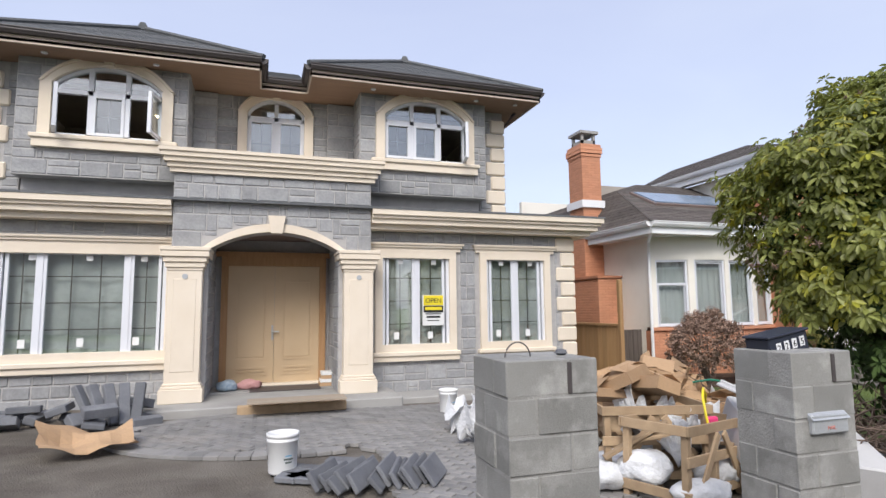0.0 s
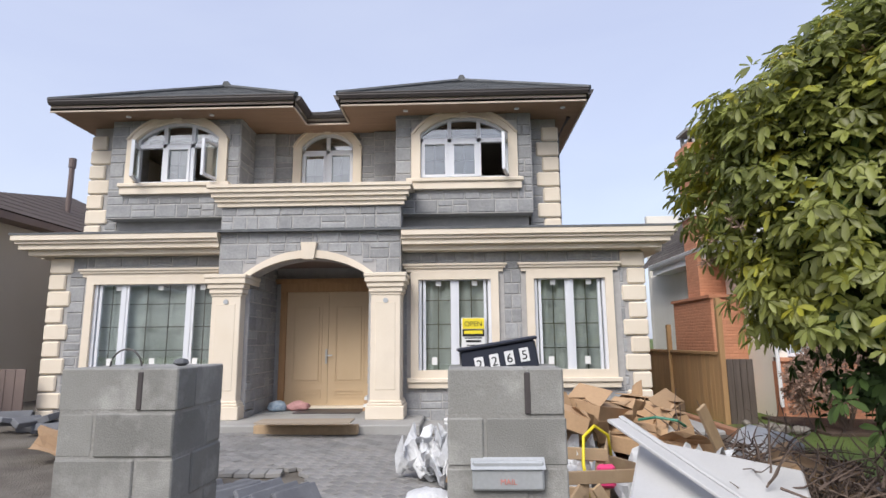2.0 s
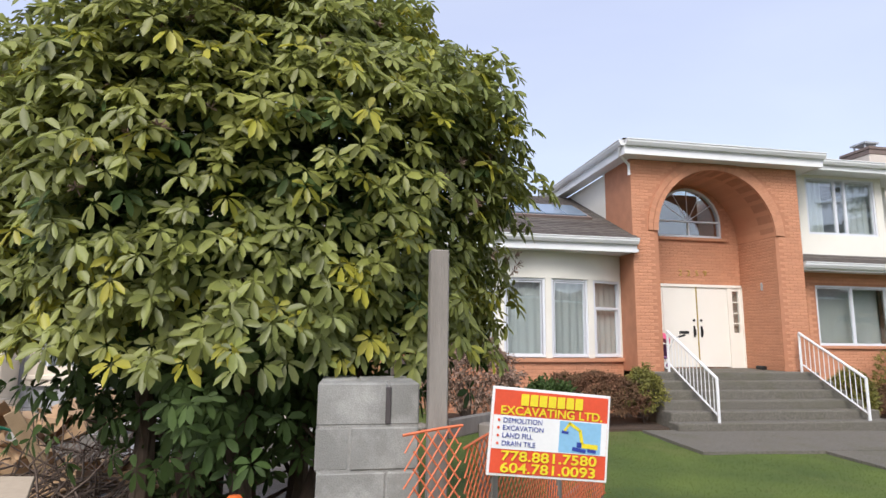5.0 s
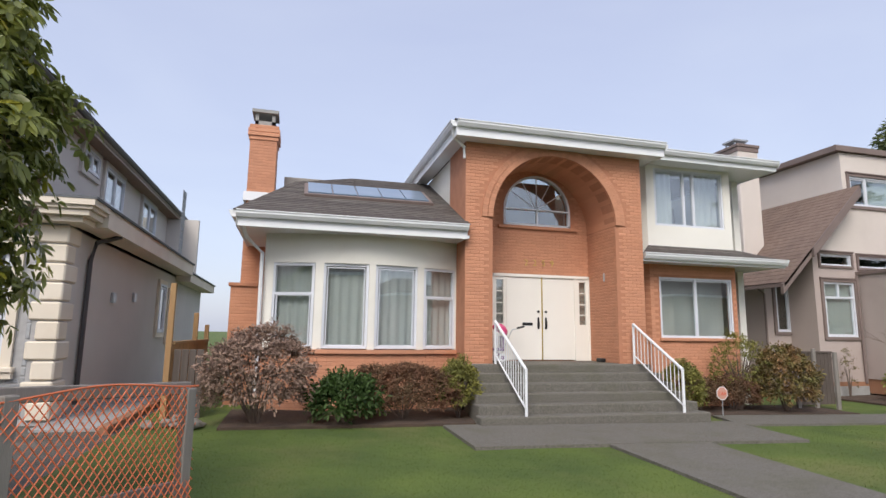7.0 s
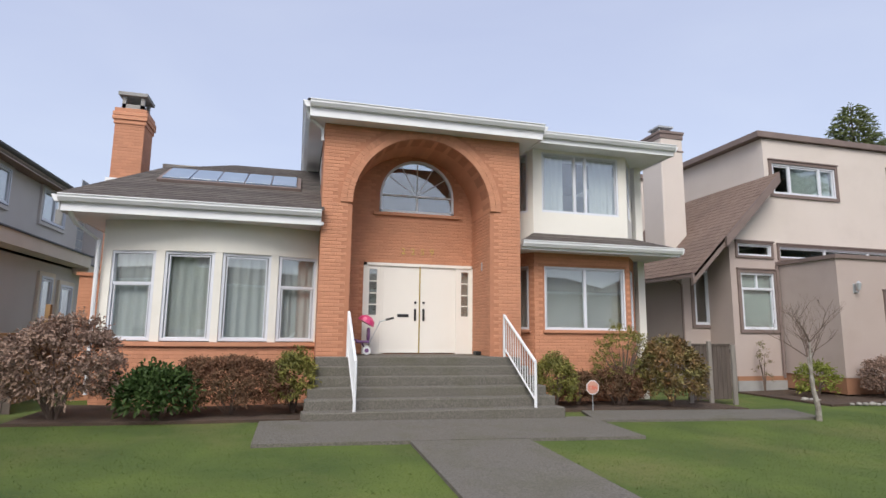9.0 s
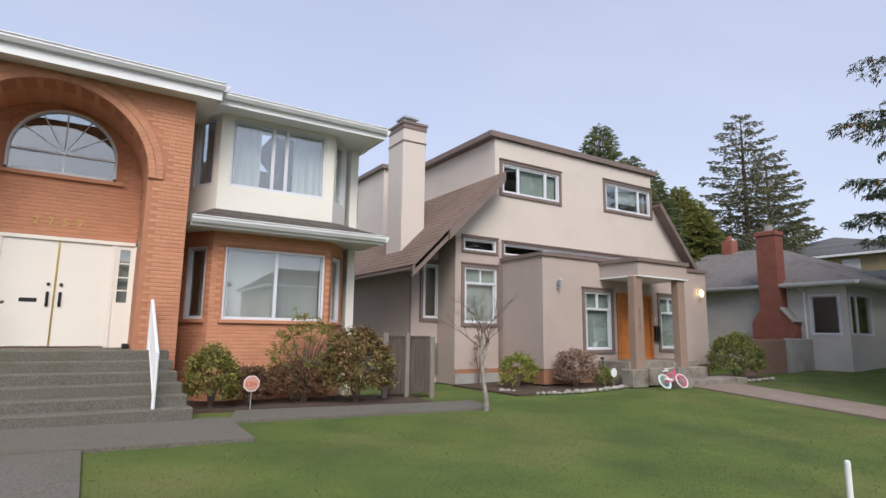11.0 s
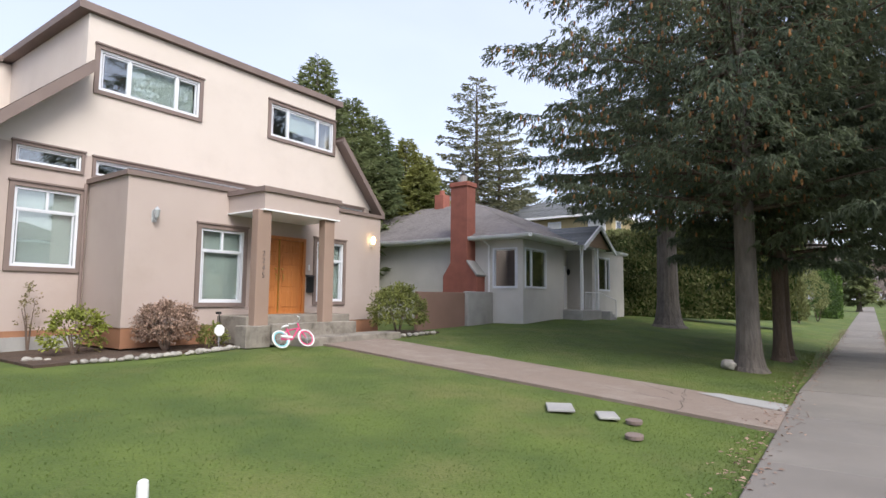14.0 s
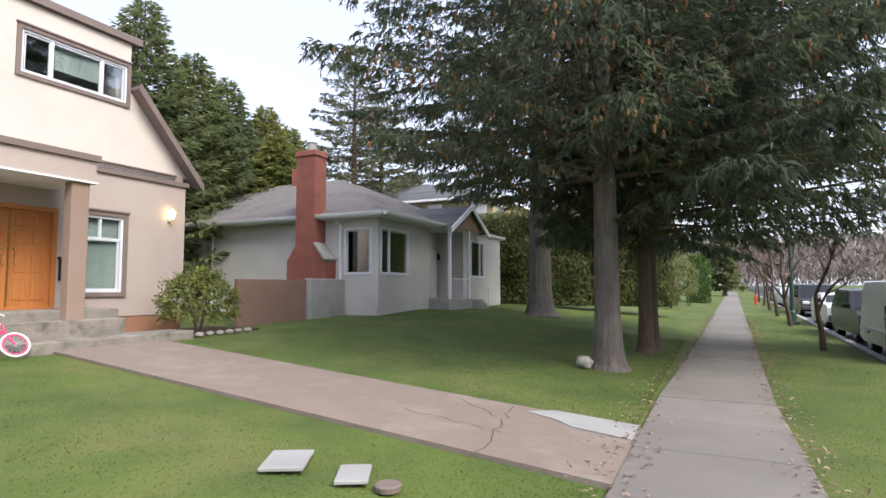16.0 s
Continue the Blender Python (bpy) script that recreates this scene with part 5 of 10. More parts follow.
    shingle_plane(r, (9.35, 14.35, 5.04), (13.05, 14.35, 5.04), (13.05, 15.4, 5.55), (10.9, 15.4, 5.55))
    shingle_plane(r, (8.26, 19, 3.66), (8.26, 11.5, 3.66), (9.35, 14.35, 5.04), (9.35, 19, 5.04))
    shingle_plane(r, (9.35, 19, 5.04), (9.35, 14.35, 5.04), (10.9, 15.4, 5.55), (10.9, 19, 5.55))
    part("roof_wing", r, ROOF_B, H2, "dark brown shingle roof of the low wing", fix=False)
    tilt = Matrix.Translation((9.66, 12.95, 4.52)) @ Matrix.Rotation(math.atan2(1.89, 3.9), 4, "X")
    for k in range(5):
        part("skylight", Geo().bevbox(0.565 * k, 0.565 * k + 0.545, 0, 1.05, -0.1, -0.03, 0.01, tilt), SOLAR, H2, "glazed roof panel")
    part("skylight_kerb", Geo().box(-0.08, 2.9, -0.1, 1.15, -0.2, -0.07, tilt), TRIM_B, H2)
    # chimney
    ch = part("chimney", Geo().box(8.22, 8.86, 14.4, 15.15, 2.3, 6.3).box(8.1, 8.86, 13.6, 15.9, -0.3, 2.35).box(8.05, 8.9, 13.55, 15.95, 2.35, 2.42), JOINT_O, H2, "orange brick chimney with corbelled top")
    F = []
    for xx0, L_, mm, z0, z1 in ((0, 0.64, turned(8.22, 14.4, 0), 2.4, 6.3), (0, 0.75, turned(8.22, 15.15, -90), 2.4, 6.3), (0, 0.75, turned(8.86, 14.4, 90), 3.6, 6.3), (0, 0.76, turned(8.1, 13.6, 0), -0.3, 2.35), (0, 2.3, turned(8.1, 15.9, -90), -0.3, 2.35)):
        F += bricks(rnd, xx0, L_, z0, z1, 0.0, (), mm)
    cladding(ch, F, BRICK_O, "brick", rnd, 0.005, 0.007, 0, 0.003)
    cap = Geo()
    for k, e in enumerate((0.03, 0.06, 0.06, 0.03)):
        cap.bevbox(8.22 - e, 8.86 + e, 14.4 - e, 15.15 + e, 6.06 + k * 0.1, 6.155 + k * 0.1, 0.01)
    part("corbel", cap, BRICK_O, ch)
    part("cap", Geo().box(8.3, 8.38, 14.5, 14.58, 6.46, 6.8).box(8.7, 8.78, 14.5, 14.58, 6.46, 6.8).box(8.3, 8.38, 14.98, 15.06, 6.46, 6.8).box(8.7, 8.78, 14.98, 15.06, 6.46, 6.8).box(8.22, 8.86, 14.42, 15.12, 6.8, 6.88).box(8.3, 8.78, 14.5, 15.06, 6.44, 6.6), CONC, ch, "concrete chimney cap")
    part("flashing", Geo().box(8.15, 8.93, 14.33, 15.22, 4.5, 4.72), WPAINT, ch)
    # right wing: brick bay below, white bay above
    def bay(z0, z1, win, wall_m, label, jm, up):
        P = [(17.55, 13.15), (18.02, 12.4), (20.58, 12.4), (21.2, 13.15)]
        for k, (a, b) in enumerate(zip(P, P[1:])):
            ang = math.degrees(math.atan2(b[1] - a[1], b[0] - a[0]))
            L_ = math.hypot(b[0] - a[0], b[1] - a[1])
            mm = turned(a[0], a[1], ang)
            if k == 1:
                u0, u1 = win[0] - a[0], win[1] - a[0]
                cols = (0.62, 0.22, 0.9) if up else (1, 1)
            else:
                u0, u1, cols = 0.16, L_ - 0.16, (1,)
            g = Geo()
            wall_xz(g, 0, L_, z0, z1, 0, 0.2, [(u0, u1, win[2], win[3])])
            g.v = [tuple(mm @ Vector(p)) for p in g.v]
            part("wall_bay", g, jm, H2, label)
            if not up:
                cladding(H2, bricks(rnd, 0, L_, z0, z1, 0.0, [rect_hole(u0, u1, win[2], win[3])], mm), BRICK_O, "brick", rnd, 0.005, 0.007, 0, 0.003)
                sl = Geo().bevbox(u0 - 0.06, u1 + 0.06, -0.06, 0.02, win[2] - 0.08, win[2], 0.01)
                sl.v = [tuple(mm @ Vector(p)) for p in sl.v]
                part("window_sill", sl, BRICK_O, H2)
            w_ = window(H2, u0, u1, win[2], win[3], 0.05, (1.0, 0.35, 1.0) if (k == 1 and up) else cols, 0.045, VINYL, 0.015, None, "white framed bay window", mm)
            if up:
                curtain(w_, u0 + 0.03, u0 + (u1 - u0) * (0.32 if k == 1 else 1), win[2], win[3], 0.25, CURTAIN, 4, 0.03, m=mm)
                if k == 1:
                    curtain(w_, u1 - (u1 - u0) * 0.33, u1 - 0.03, win[2], win[3], 0.25, CURTAIN, 4, 0.03, m=mm)
            else:
                curtain(w_, u0 + 0.03, u1 - 0.03, win[2], win[3], 0.35, CURTAIN, 3, 0.02, "roller_shade", "grey drawn shade", mm)
    bay(-0.4, 3.25, (18.28, 20.46, 1.33, 2.84), JOINT_O, "", JOINT_O, False)
    bay(3.4, 5.8, (18.25, 20.36, 4.16, 5.67), WHITE, "white stucco bay wall", WHITE, True)
    r = Geo()
    for a, b, c, d in (((17.5, 11.9), (21.7, 11.9), (20.6, 12.38), (18.0, 12.38)), ((21.7, 11.9), (21.75, 13.2), (21.25, 13.2), (20.6, 12.38))):
        shingle_plane(r, (*a, 3.34), (*b, 3.34), (*c, 3.62), (*d, 3.62), 0.14)
    part("skirt_roof", r, ROOF_B, H2, "narrow shingle skirt roof", fix=False)
    split("soffit", Geo().prism([(17.5, 11.92), (21.68, 11.92), (21.72, 13.3), (17.5, 13.3)], "z", 3.16, 3.2).prism([(17.8, 11.92), (21.64, 11.92), (21.7, 13.3), (17.5, 13.3)], "z", 5.74, 5.78), WPAINT, H2, "white soffit")
    gutter(H2, [(17.5, 11.9), (21.7, 11.9), (21.75, 13.4)], 3.2, 0.14, 0.13, WPAINT)
    split("fascia", Geo().box(17.5, 21.7, 11.9, 11.93, 3.14, 3.26).box(17.8, 21.66, 11.9, 11.93, 5.72, 5.88).box(21.63, 21.66, 11.93, 20, 5.72, 5.88), WPAINT, H2)
    gutter(H2, [(17.85, 11.9), (21.66, 11.9), (21.66, 20)], 5.84, 0.13, 0.13, WPAINT)
    part("downpipe", Geo().tube([(21.6, 13.0, 5.8), (21.4, 13.2, 5.5), (21.36, 13.2, 3.6)], 0.035), WPAINT, H2)
    # steps
    st = thing("front_steps", "exposed aggregate concrete steps with white railings", "steps", (15.2, 10.5, -0.3))
    for k in range(6):
        e = 0.05 * (5 - k)
        y = 9.9 + 0.3 * k
        part("step", Geo().bevbox(13.0 - e, 17.25 + e, y, 13.0 if k == 5 else y + 0.36, -0.45 + (0.0 if k == 0 else 0.0), -0.27 + 0.168 * (k + 1), 0.018), AGG, st)
    for xx in (13.62, 16.93):
        rl = Geo()
        bot, top = (xx, 9.95, 0.72), (xx, 11.55, 1.62)
        rl.tube([bot, top], 0.03, 8)
        rl.tube([(xx, 9.95, -0.1), bot], 0.028, 8).tube([(xx, 11.55, 0.74), top], 0.028, 8).tube([(xx, 9.95, 0.02), (xx, 11.5, 0.9)], 0.018, 6)
        rail = part("railing", rl, WPAINT, st, "white metal railing")
        for k in range(1, 13):
            u = k / 13
            y = 9.95 + 1.58 * u
            part("baluster", Geo().tube([(xx, y, 0.03 + 0.88 * u), (xx, y, 0.72 + 0.9 * u)], 0.009, 5), WPAINT, rail)
    for k, ch_ in enumerate("2259"):
        text_on("house_numeral", ch_, 14.97 + 0.23 * k, YD - 0.02, 3.05, 0.15, BRASS, H2, "gold numeral " + ch_)
    part("wall_lamp", Geo().tube([(16.9, 12.3, 2.75), (16.75, 12.3, 2.8)], 0.015).lathe([(0.02, 0), (0.06, 0.04), (0.06, 0.2), (0.03, 0.26)], 10, Matrix.Translation((16.72, 12.3, 2.62))), STEEL, H2, "small wall lantern")


def text_on(name, s, x, y, z, size, material, parent, label="", m=None, align="CENTER", depth=0.006, bold=0.0, wide=1.0):
    """Lettering as a mesh, facing -y; z is its lower edge."""
    c = bpy.data.curves.new(name, "FONT")
    c.body, c.size, c.extrude, c.align_x = s, size * 1.38, depth, align
    c.offset = bold * size
    t = bpy.data.objects.new(name, c)
    me = bpy.data.meshes.new_from_object(t)
    bpy.data.objects.remove(t)
    bpy.data.curves.remove(c)
    M_ = (m or Matrix.Identity(4)) @ Matrix.Translation((x, y, z)) @ Matrix.Rotation(radians(90), 4, "X") @ Matrix.Scale(wide, 4, (1, 0, 0))
    me.transform(M_)
    me.name = name
    me.materials.clear()
    me.materials.append(material)
    return part(name, me, material, parent, label)


brick_house()


# ---- the taupe stucco house ----
H3 = thing("house", "taupe stucco house with flat-roofed porch and brown trim", "house", (31, 13, 0))


STEPST = mat("stained_step_stone", (0.20, 0.18, 0.155), (0.27, 0.245, 0.21), 3, 0.95, 0.7, 40, stain=(0.09, 0.075, 0.06), stain_amt=0.85, stain_scale=2.2, fine=0.25, dist=0.02)


def trimmed(x0, x1, z0, z1, y, cols, grid=None, transom=0.0, t=0.1, m=None, tcols=0, label="white window with brown trim", ft=0.06):
    w_ = window(H3, x0 + t, x1 - t, z0 + t, z1 - t, y + 0.02, cols, ft, VINYL, ft * 0.4, grid, label, m, transom, tcols)
    tr = Geo()
    frame_rect(tr, x0, x1, z0, z1, t, y - 0.05, y + 0.05)
    tr.box(x0 - 0.02, x1 + 0.02, y - 0.08, y, z1, z1 + 0.04)
    if m is not None:
        tr.v = [tuple(m @ Vector(p)) for p in tr.v]
    part("trim", tr, TRIM_B, w_, "brown window trim")
    return w_


def taupe_house():
    YM, YB = 14.3, 12.34
    hi = [(25.62, 26.88, 3.72, 4.05), (27.2, 36.2, 3.70, 4.0)]
    w1 = (25.64, 26.92, 1.42, 3.17)
    g = Geo()
    wall_xz(g, 25.32, 36.6, -0.4, 4.1, YM, YM + 0.25, hi + [w1])
    part("wall_front", g, TAUPE, H3)
    g = Geo()
    u1, u2 = (27.13, 29.70, 5.74, 6.75), (32.08, 34.69, 5.84, 6.88)
    wall_xz(g, 26.85, 34.8, 4.1, 7.55, YM, YM + 0.25, [u1, u2])
    for poly in ([(24.95, 4.1), (26.85, 4.1), (26.85, 6.0)], [(34.8, 4.1), (36.75, 4.1), (34.8, 6.35)]):
        g.prism(poly, "y", YM, YM + 0.25)
    part("wall_upper", g, TAUPE_L, H3, "pale taupe stucco upper wall")
    split("wall_upper_side", Geo().box(26.85, 27.1, YM + 0.25, 25, 4.1, 7.55).box(34.55, 34.8, YM + 0.25, 25, 4.1, 7.55).box(26.85, 34.8, 25, 25.2, 0, 7.55), TAUPE_L, H3)
    part("wall_rear_wing", Geo().box(25.3, 26.85, 19.42, 24.4, 3.0, 7.5), TAUPE_L, H3, "pale stucco rear wing")
    split("flat_roof", Geo().box(26.6, 35.05, YM - 0.12, 25.2, 7.57, 7.76).box(25.15, 26.6, 19.3, 24.55, 7.5, 7.66), TRIM_B, H3, "brown parapet cap of the flat roof")
    part("roof_felt", Geo().box(26.7, 34.95, YM, 25.1, 7.76, 7.79), ROOF_R, H3)
    # sloped roofs at both sides
    r = Geo()
    shingle_plane(r, (23.6, 25, 3.02), (23.6, 13.7, 3.02), (26.85, 13.7, 6.27), (26.85, 25, 6.27), 0.18)
    shingle_plane(r, (36.95, 13.9, 4.0), (36.95, 23, 4.0), (34.8, 23, 6.4), (34.8, 13.9, 6.4), 0.18)
    part("roof", r, ROOF_R, H3, "red-brown shingle roof slopes", fix=False)
    split("roof_underside", Geo().prism([(23.6, 2.98), (26.83, 6.21), (26.83, 6.12), (23.6, 2.89)], "y", 13.76, 25).prism([(36.95, 3.93), (34.8, 6.33), (34.8, 6.25), (36.95, 3.85)], "y", 13.92, 23), TRIM_B, H3)
    rk = Geo()
    rk.prism([(24.7, 4.12), (26.8, 6.22), (26.8, 5.92), (24.7, 3.82)], "y", 13.66, 13.74)
    rk.prism([(23.55, 2.97), (24.85, 4.27), (24.85, 3.97), (23.55, 2.67)], "y", 13.76, 13.86)
    rk.prism([(37.0, 3.95), (34.82, 6.4), (34.82, 6.15), (37.0, 3.70)], "y", 13.86, 13.93)
    split("rake_board", rk, TRIM_B, H3, "brown rake board")
    # recessed corner at the side
    g = Geo()
    wall_xz(g, 24.35, 25.55, -0.4, 3.75, 15.3, 15.5, [(24.75, 25.37, 1.55, 3.3)])
    part("wall_recess", g, TAUPE, H3)
    split("wall_side", Geo().box(24.35, 24.6, 15.5, 25, -0.4, 3.6).box(25.32, 25.55, YM + 0.25, 15.3, -0.4, 4.1), TAUPE, H3)
    trimmed(24.66, 25.46, 1.47, 3.38, 15.3, (1,), ((1, 3),))
    trimmed(25.54, 27.0, 1.33, 3.26, YM, (1,), None, 0.42, tcols=2)
    blind(H3, 25.7, 26.85, 1.45, 3.1, YM + 0.12)
    trimmed(25.54, 26.95, 3.62, 4.13, YM, (1,), ft=0.04, t=0.07)
    trimmed(27.12, 36.3, 3.6, 4.1, YM, (1, 1, 1, 1, 1), ft=0.04, t=0.07)
    trimmed(27.03, 29.8, 5.64, 6.85, YM, (0.8, 1.5, 0.7))
    blind(H3, 27.95, 29.6, 5.8, 6.72, YM + 0.14)
    trimmed(31.98, 34.79, 5.74, 6.98, YM, (0.75, 1.5, 0.75))
    blind(H3, 32.9, 34.0, 6.2, 6.8, YM + 0.14)
    trimmed(-22.9, -21.9, 5.75, 7.05, 0, (1,), ((1, 2),), m=turned(25.3, 0, -90))
    trimmed(-22.6, -20.5, 2.32, 3.2, 0, (1,), None, m=turned(24.35, 0, -90))
    # inner walls coloured dark in place of room shade
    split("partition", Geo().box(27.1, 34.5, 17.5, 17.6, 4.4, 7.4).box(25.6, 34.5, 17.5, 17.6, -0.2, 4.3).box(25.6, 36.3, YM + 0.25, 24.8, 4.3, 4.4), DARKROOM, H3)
    lat = Geo()
    for k in range(12):
        lat.box(24.45 + k * 0.09, 24.475 + k * 0.09, 15.2, 15.215, -0.15, 0.82)
    for k in range(11):
        lat.box(24.42, 25.5, 15.215, 15.23, -0.12 + k * 0.088, -0.095 + k * 0.088)
    part("lattice", lat, TRIM_B, H3, "brown wooden lattice panel")
    # chimney
    ch = part("chimney", Geo().bevbox(24.27, 25.13, 15.9, 17.0, 3.66, 7.98, 0.03), TAUPE_L, H3, "tall pale stucco chimney")
    part("band", Geo().box(24.25, 25.15, 15.88, 17.02, 7.42, 7.46), TRIM_B, ch)
    part("cap", Geo().bevbox(24.25, 25.15, 15.88, 17.02, 7.86, 8.03, 0.01).bevbox(24.22, 25.18, 15.85, 17.05, 8.03, 8.13, 0.01), TRIM_B, ch, "brown chimney cap")
    fl = Geo().box(24.45, 24.95, 16.2, 16.7, 8.13, 8.2).box(24.4, 25.0, 16.15, 16.75, 8.36, 8.42)
    for fx, fy in ((24.47, 16.22), (24.89, 16.22), (24.47, 16.64), (24.89, 16.64)):
        fl.box(fx, fx + 0.04, fy, fy + 0.04, 8.2, 8.36)
    part("flue", fl, STEEL, ch)
    # the flat-roofed front block
    g = Geo()
    wd, w2, w3 = (30.22, 31.95, 0.37, 2.46), (28.78, 29.95, 0.67, 2.45), (32.36, 33.42, 0.7, 2.43)
    wall_xz(g, 27.08, 35.1, 0.14, 3.42, YB, YB + 0.25, [wd, w2, w3])
    part("wall_block", g, TAUPE, H3, "taupe stucco front block")
    split("wall_block_side", Geo().box(27.08, 27.33, YB + 0.25, YM, 0.14, 3.42).box(34.85, 35.1, YB + 0.25, YM, 0.14, 3.42), TAUPE, H3)
    part("plinth", Geo().box(27.1, 35.08, YB + 0.02, YM, -0.3, 0.14).box(25.33, 27.1, YM - 0.03, YM, -0.4, 0.05), PLINTH, H3, "rust brown plinth")
    part("plinth_step", Geo().box(25.3, 27.08, YM - 0.06, YM - 0.03, -0.4, -0.08), CONC, H3)
    part("parapet_cap", Geo().box(27.02, 35.16, YB - 0.06, YM + 0.02, 3.42, 3.53), TRIM_B, H3, "brown parapet cap")
    trimmed(28.68, 30.05, 0.57, 2.55, YB, (1,), None, 0.46, tcols=2)
    blind(H3, 28.85, 29.9, 0.72, 2.4, YB + 0.12)
    trimmed(32.26, 33.52, 0.6, 2.53, YB, (1,), None, 0.46, tcols=2)
    blind(H3, 32.45, 33.35, 0.75, 2.4, YB + 0.12)
    part("backing", Geo().box(28.5, 33.8, YB + 0.9, YB + 0.95, 0.4, 3.0), ROOM, H3)
    g = Geo()
    frame_rect(g, 30.22, 31.95, 0.33, 2.46, 0.09, YB - 0.05, YB + 0.12)
    door = part("door", g, DOOR_O, H3, "varnished orange wood double door")
    for a, b in ((30.31, 31.08), (31.095, 31.86)):
        q = Geo().box(a, b, YB + 0.03, YB + 0.08, 0.40, 2.37)
        for z0, z1 in ((0.55, 0.98), (1.1, 1.55), (1.68, 1.95), (2.03, 2.25)):
            for c0, c1 in ((a + 0.1, (a + b) / 2 - 0.04), ((a + b) / 2 + 0.04, b - 0.1)):
                q.bevbox(c0, c1, YB + 0.015, YB + 0.035, z0, z1, 0.014)
        part("leaf", q, DOOR_O, door, "panelled wood door leaf")
    part("astragal", Geo().box(31.07, 31.105, YB + 0.005, YB + 0.03, 0.40, 2.37), BRASS, door)
    for xx in (30.98, 31.2):
        part("handle", Geo().tube([(xx, YB + 0.03, 1.45), (xx, YB - 0.04, 1.42), (xx, YB - 0.04, 1.28), (xx, YB + 0.03, 1.22)], 0.014).tube([(xx, YB + 0.03, 1.58), (xx, YB, 1.58)], 0.03, 12), BRASS, door, "brass handle")
    # canopy and posts
    cy = 10.9
    can = Geo().box(29.5, 31.85, cy, YB, 2.88, 3.3)
    cn = part("porch_canopy", can, TAUPE, H3, "stucco porch canopy")
    part("cap", Geo().box(29.44, 31.91, cy - 0.06, YB, 3.3, 3.42), TRIM_B, cn)
    part("rim", Geo().box(29.47, 31.88, cy - 0.03, YB, 2.85, 2.885), WPAINT, cn, "thin white canopy rim")
    for a, b in ((29.36, 29.74), (31.42, 31.76)):
        p_ = part("porch_post", Geo().bevbox(a, b, cy + 0.04, cy + 0.28, 0.12, 2.86, 0.012), TAUPE_P, H3, "brown square porch post")
    for k, ch_ in enumerate("2245"):
        text_on("post_numeral", ch_, 29.55, cy + 0.03, 1.78 - k * 0.17, 0.13, TRIM_B, H3, "brown numeral " + ch_)
    # porch steps
    st = thing("porch_steps", "worn stone and concrete porch steps", "steps", (31, 11, 0))
    part("step", Geo().bevbox(29.3, 32.6, 11.15, YB, -0.3, 0.37, 0.02), STEPST, st)
    part("step", Geo().bevbox(29.75, 32.5, 10.78, 11.2, -0.3, 0.19, 0.02), STEPST, st)
    part("step", Geo().bevbox(30.3, 33.7, 10.2, 11.0, -0.42, -0.13, 0.025), STEPST, st)
    part("pedestal", Geo().bevbox(29.1, 29.76, 10.86, 11.3, -0.35, 0.16, 0.02), STEPST, st)
    # lamps, letter box, pipes
    for xx, on in ((27.65, False), (34.62, True)):
        lm = part("wall_lamp", Geo().bevbox(xx - 0.05, xx + 0.05, YB - 0.02, YB, 2.45, 2.72, 0.01).tube([(xx, YB - 0.01, 2.52), (xx, YB - 0.12, 2.46), (xx, YB - 0.14, 2.54)], 0.014, 6), STEEL, H3, "lit wall lantern" if on else "wall lantern")
        part("lantern", Geo().lathe([(0.04, 0), (0.07, 0.16), (0.075, 0.17), (0.01, 0.25)], 8, Matrix.Translation((xx, YB - 0.14, 2.54))), LAMPON if on else STEEL, lm)
    part("letter_box", Geo().bevbox(32.02, 32.24, YB - 0.1, YB, 0.95, 1.4, 0.015).prism([(YB - 0.12, 1.4), (YB, 1.46), (YB, 1.4)], "x", 32.0, 32.26), BLACK, H3, "black letter box")
    part("doorbell", Geo().bevbox(32.08, 32.14, YB - 0.02, YB, 1.58, 1.74, 0.006), WPLAST, H3)
    part("downpipe", Geo().tube([(27.0, YM - 0.06, 3.4), (27.0, YM - 0.06, 0.0)], 0.04), TRIM_B, H3)
    part("downpipe", Geo().tube([(23.9, 15.2, 3.0), (24.3, 15.25, 2.8), (24.3, 15.25, 0)], 0.035), TRIM_B, H3)


TAUPE_P = mat("brown_post", (0.30, 0.215, 0.17), (0.27, 0.19, 0.15), 1, 0.9, 0.2, 120, fine=0.05)
taupe_house()

# ---- the low white bungalow ----
H4 = thing("house", "low pale stucco bungalow with a red brick chimney", "house", (46, 14, 0))


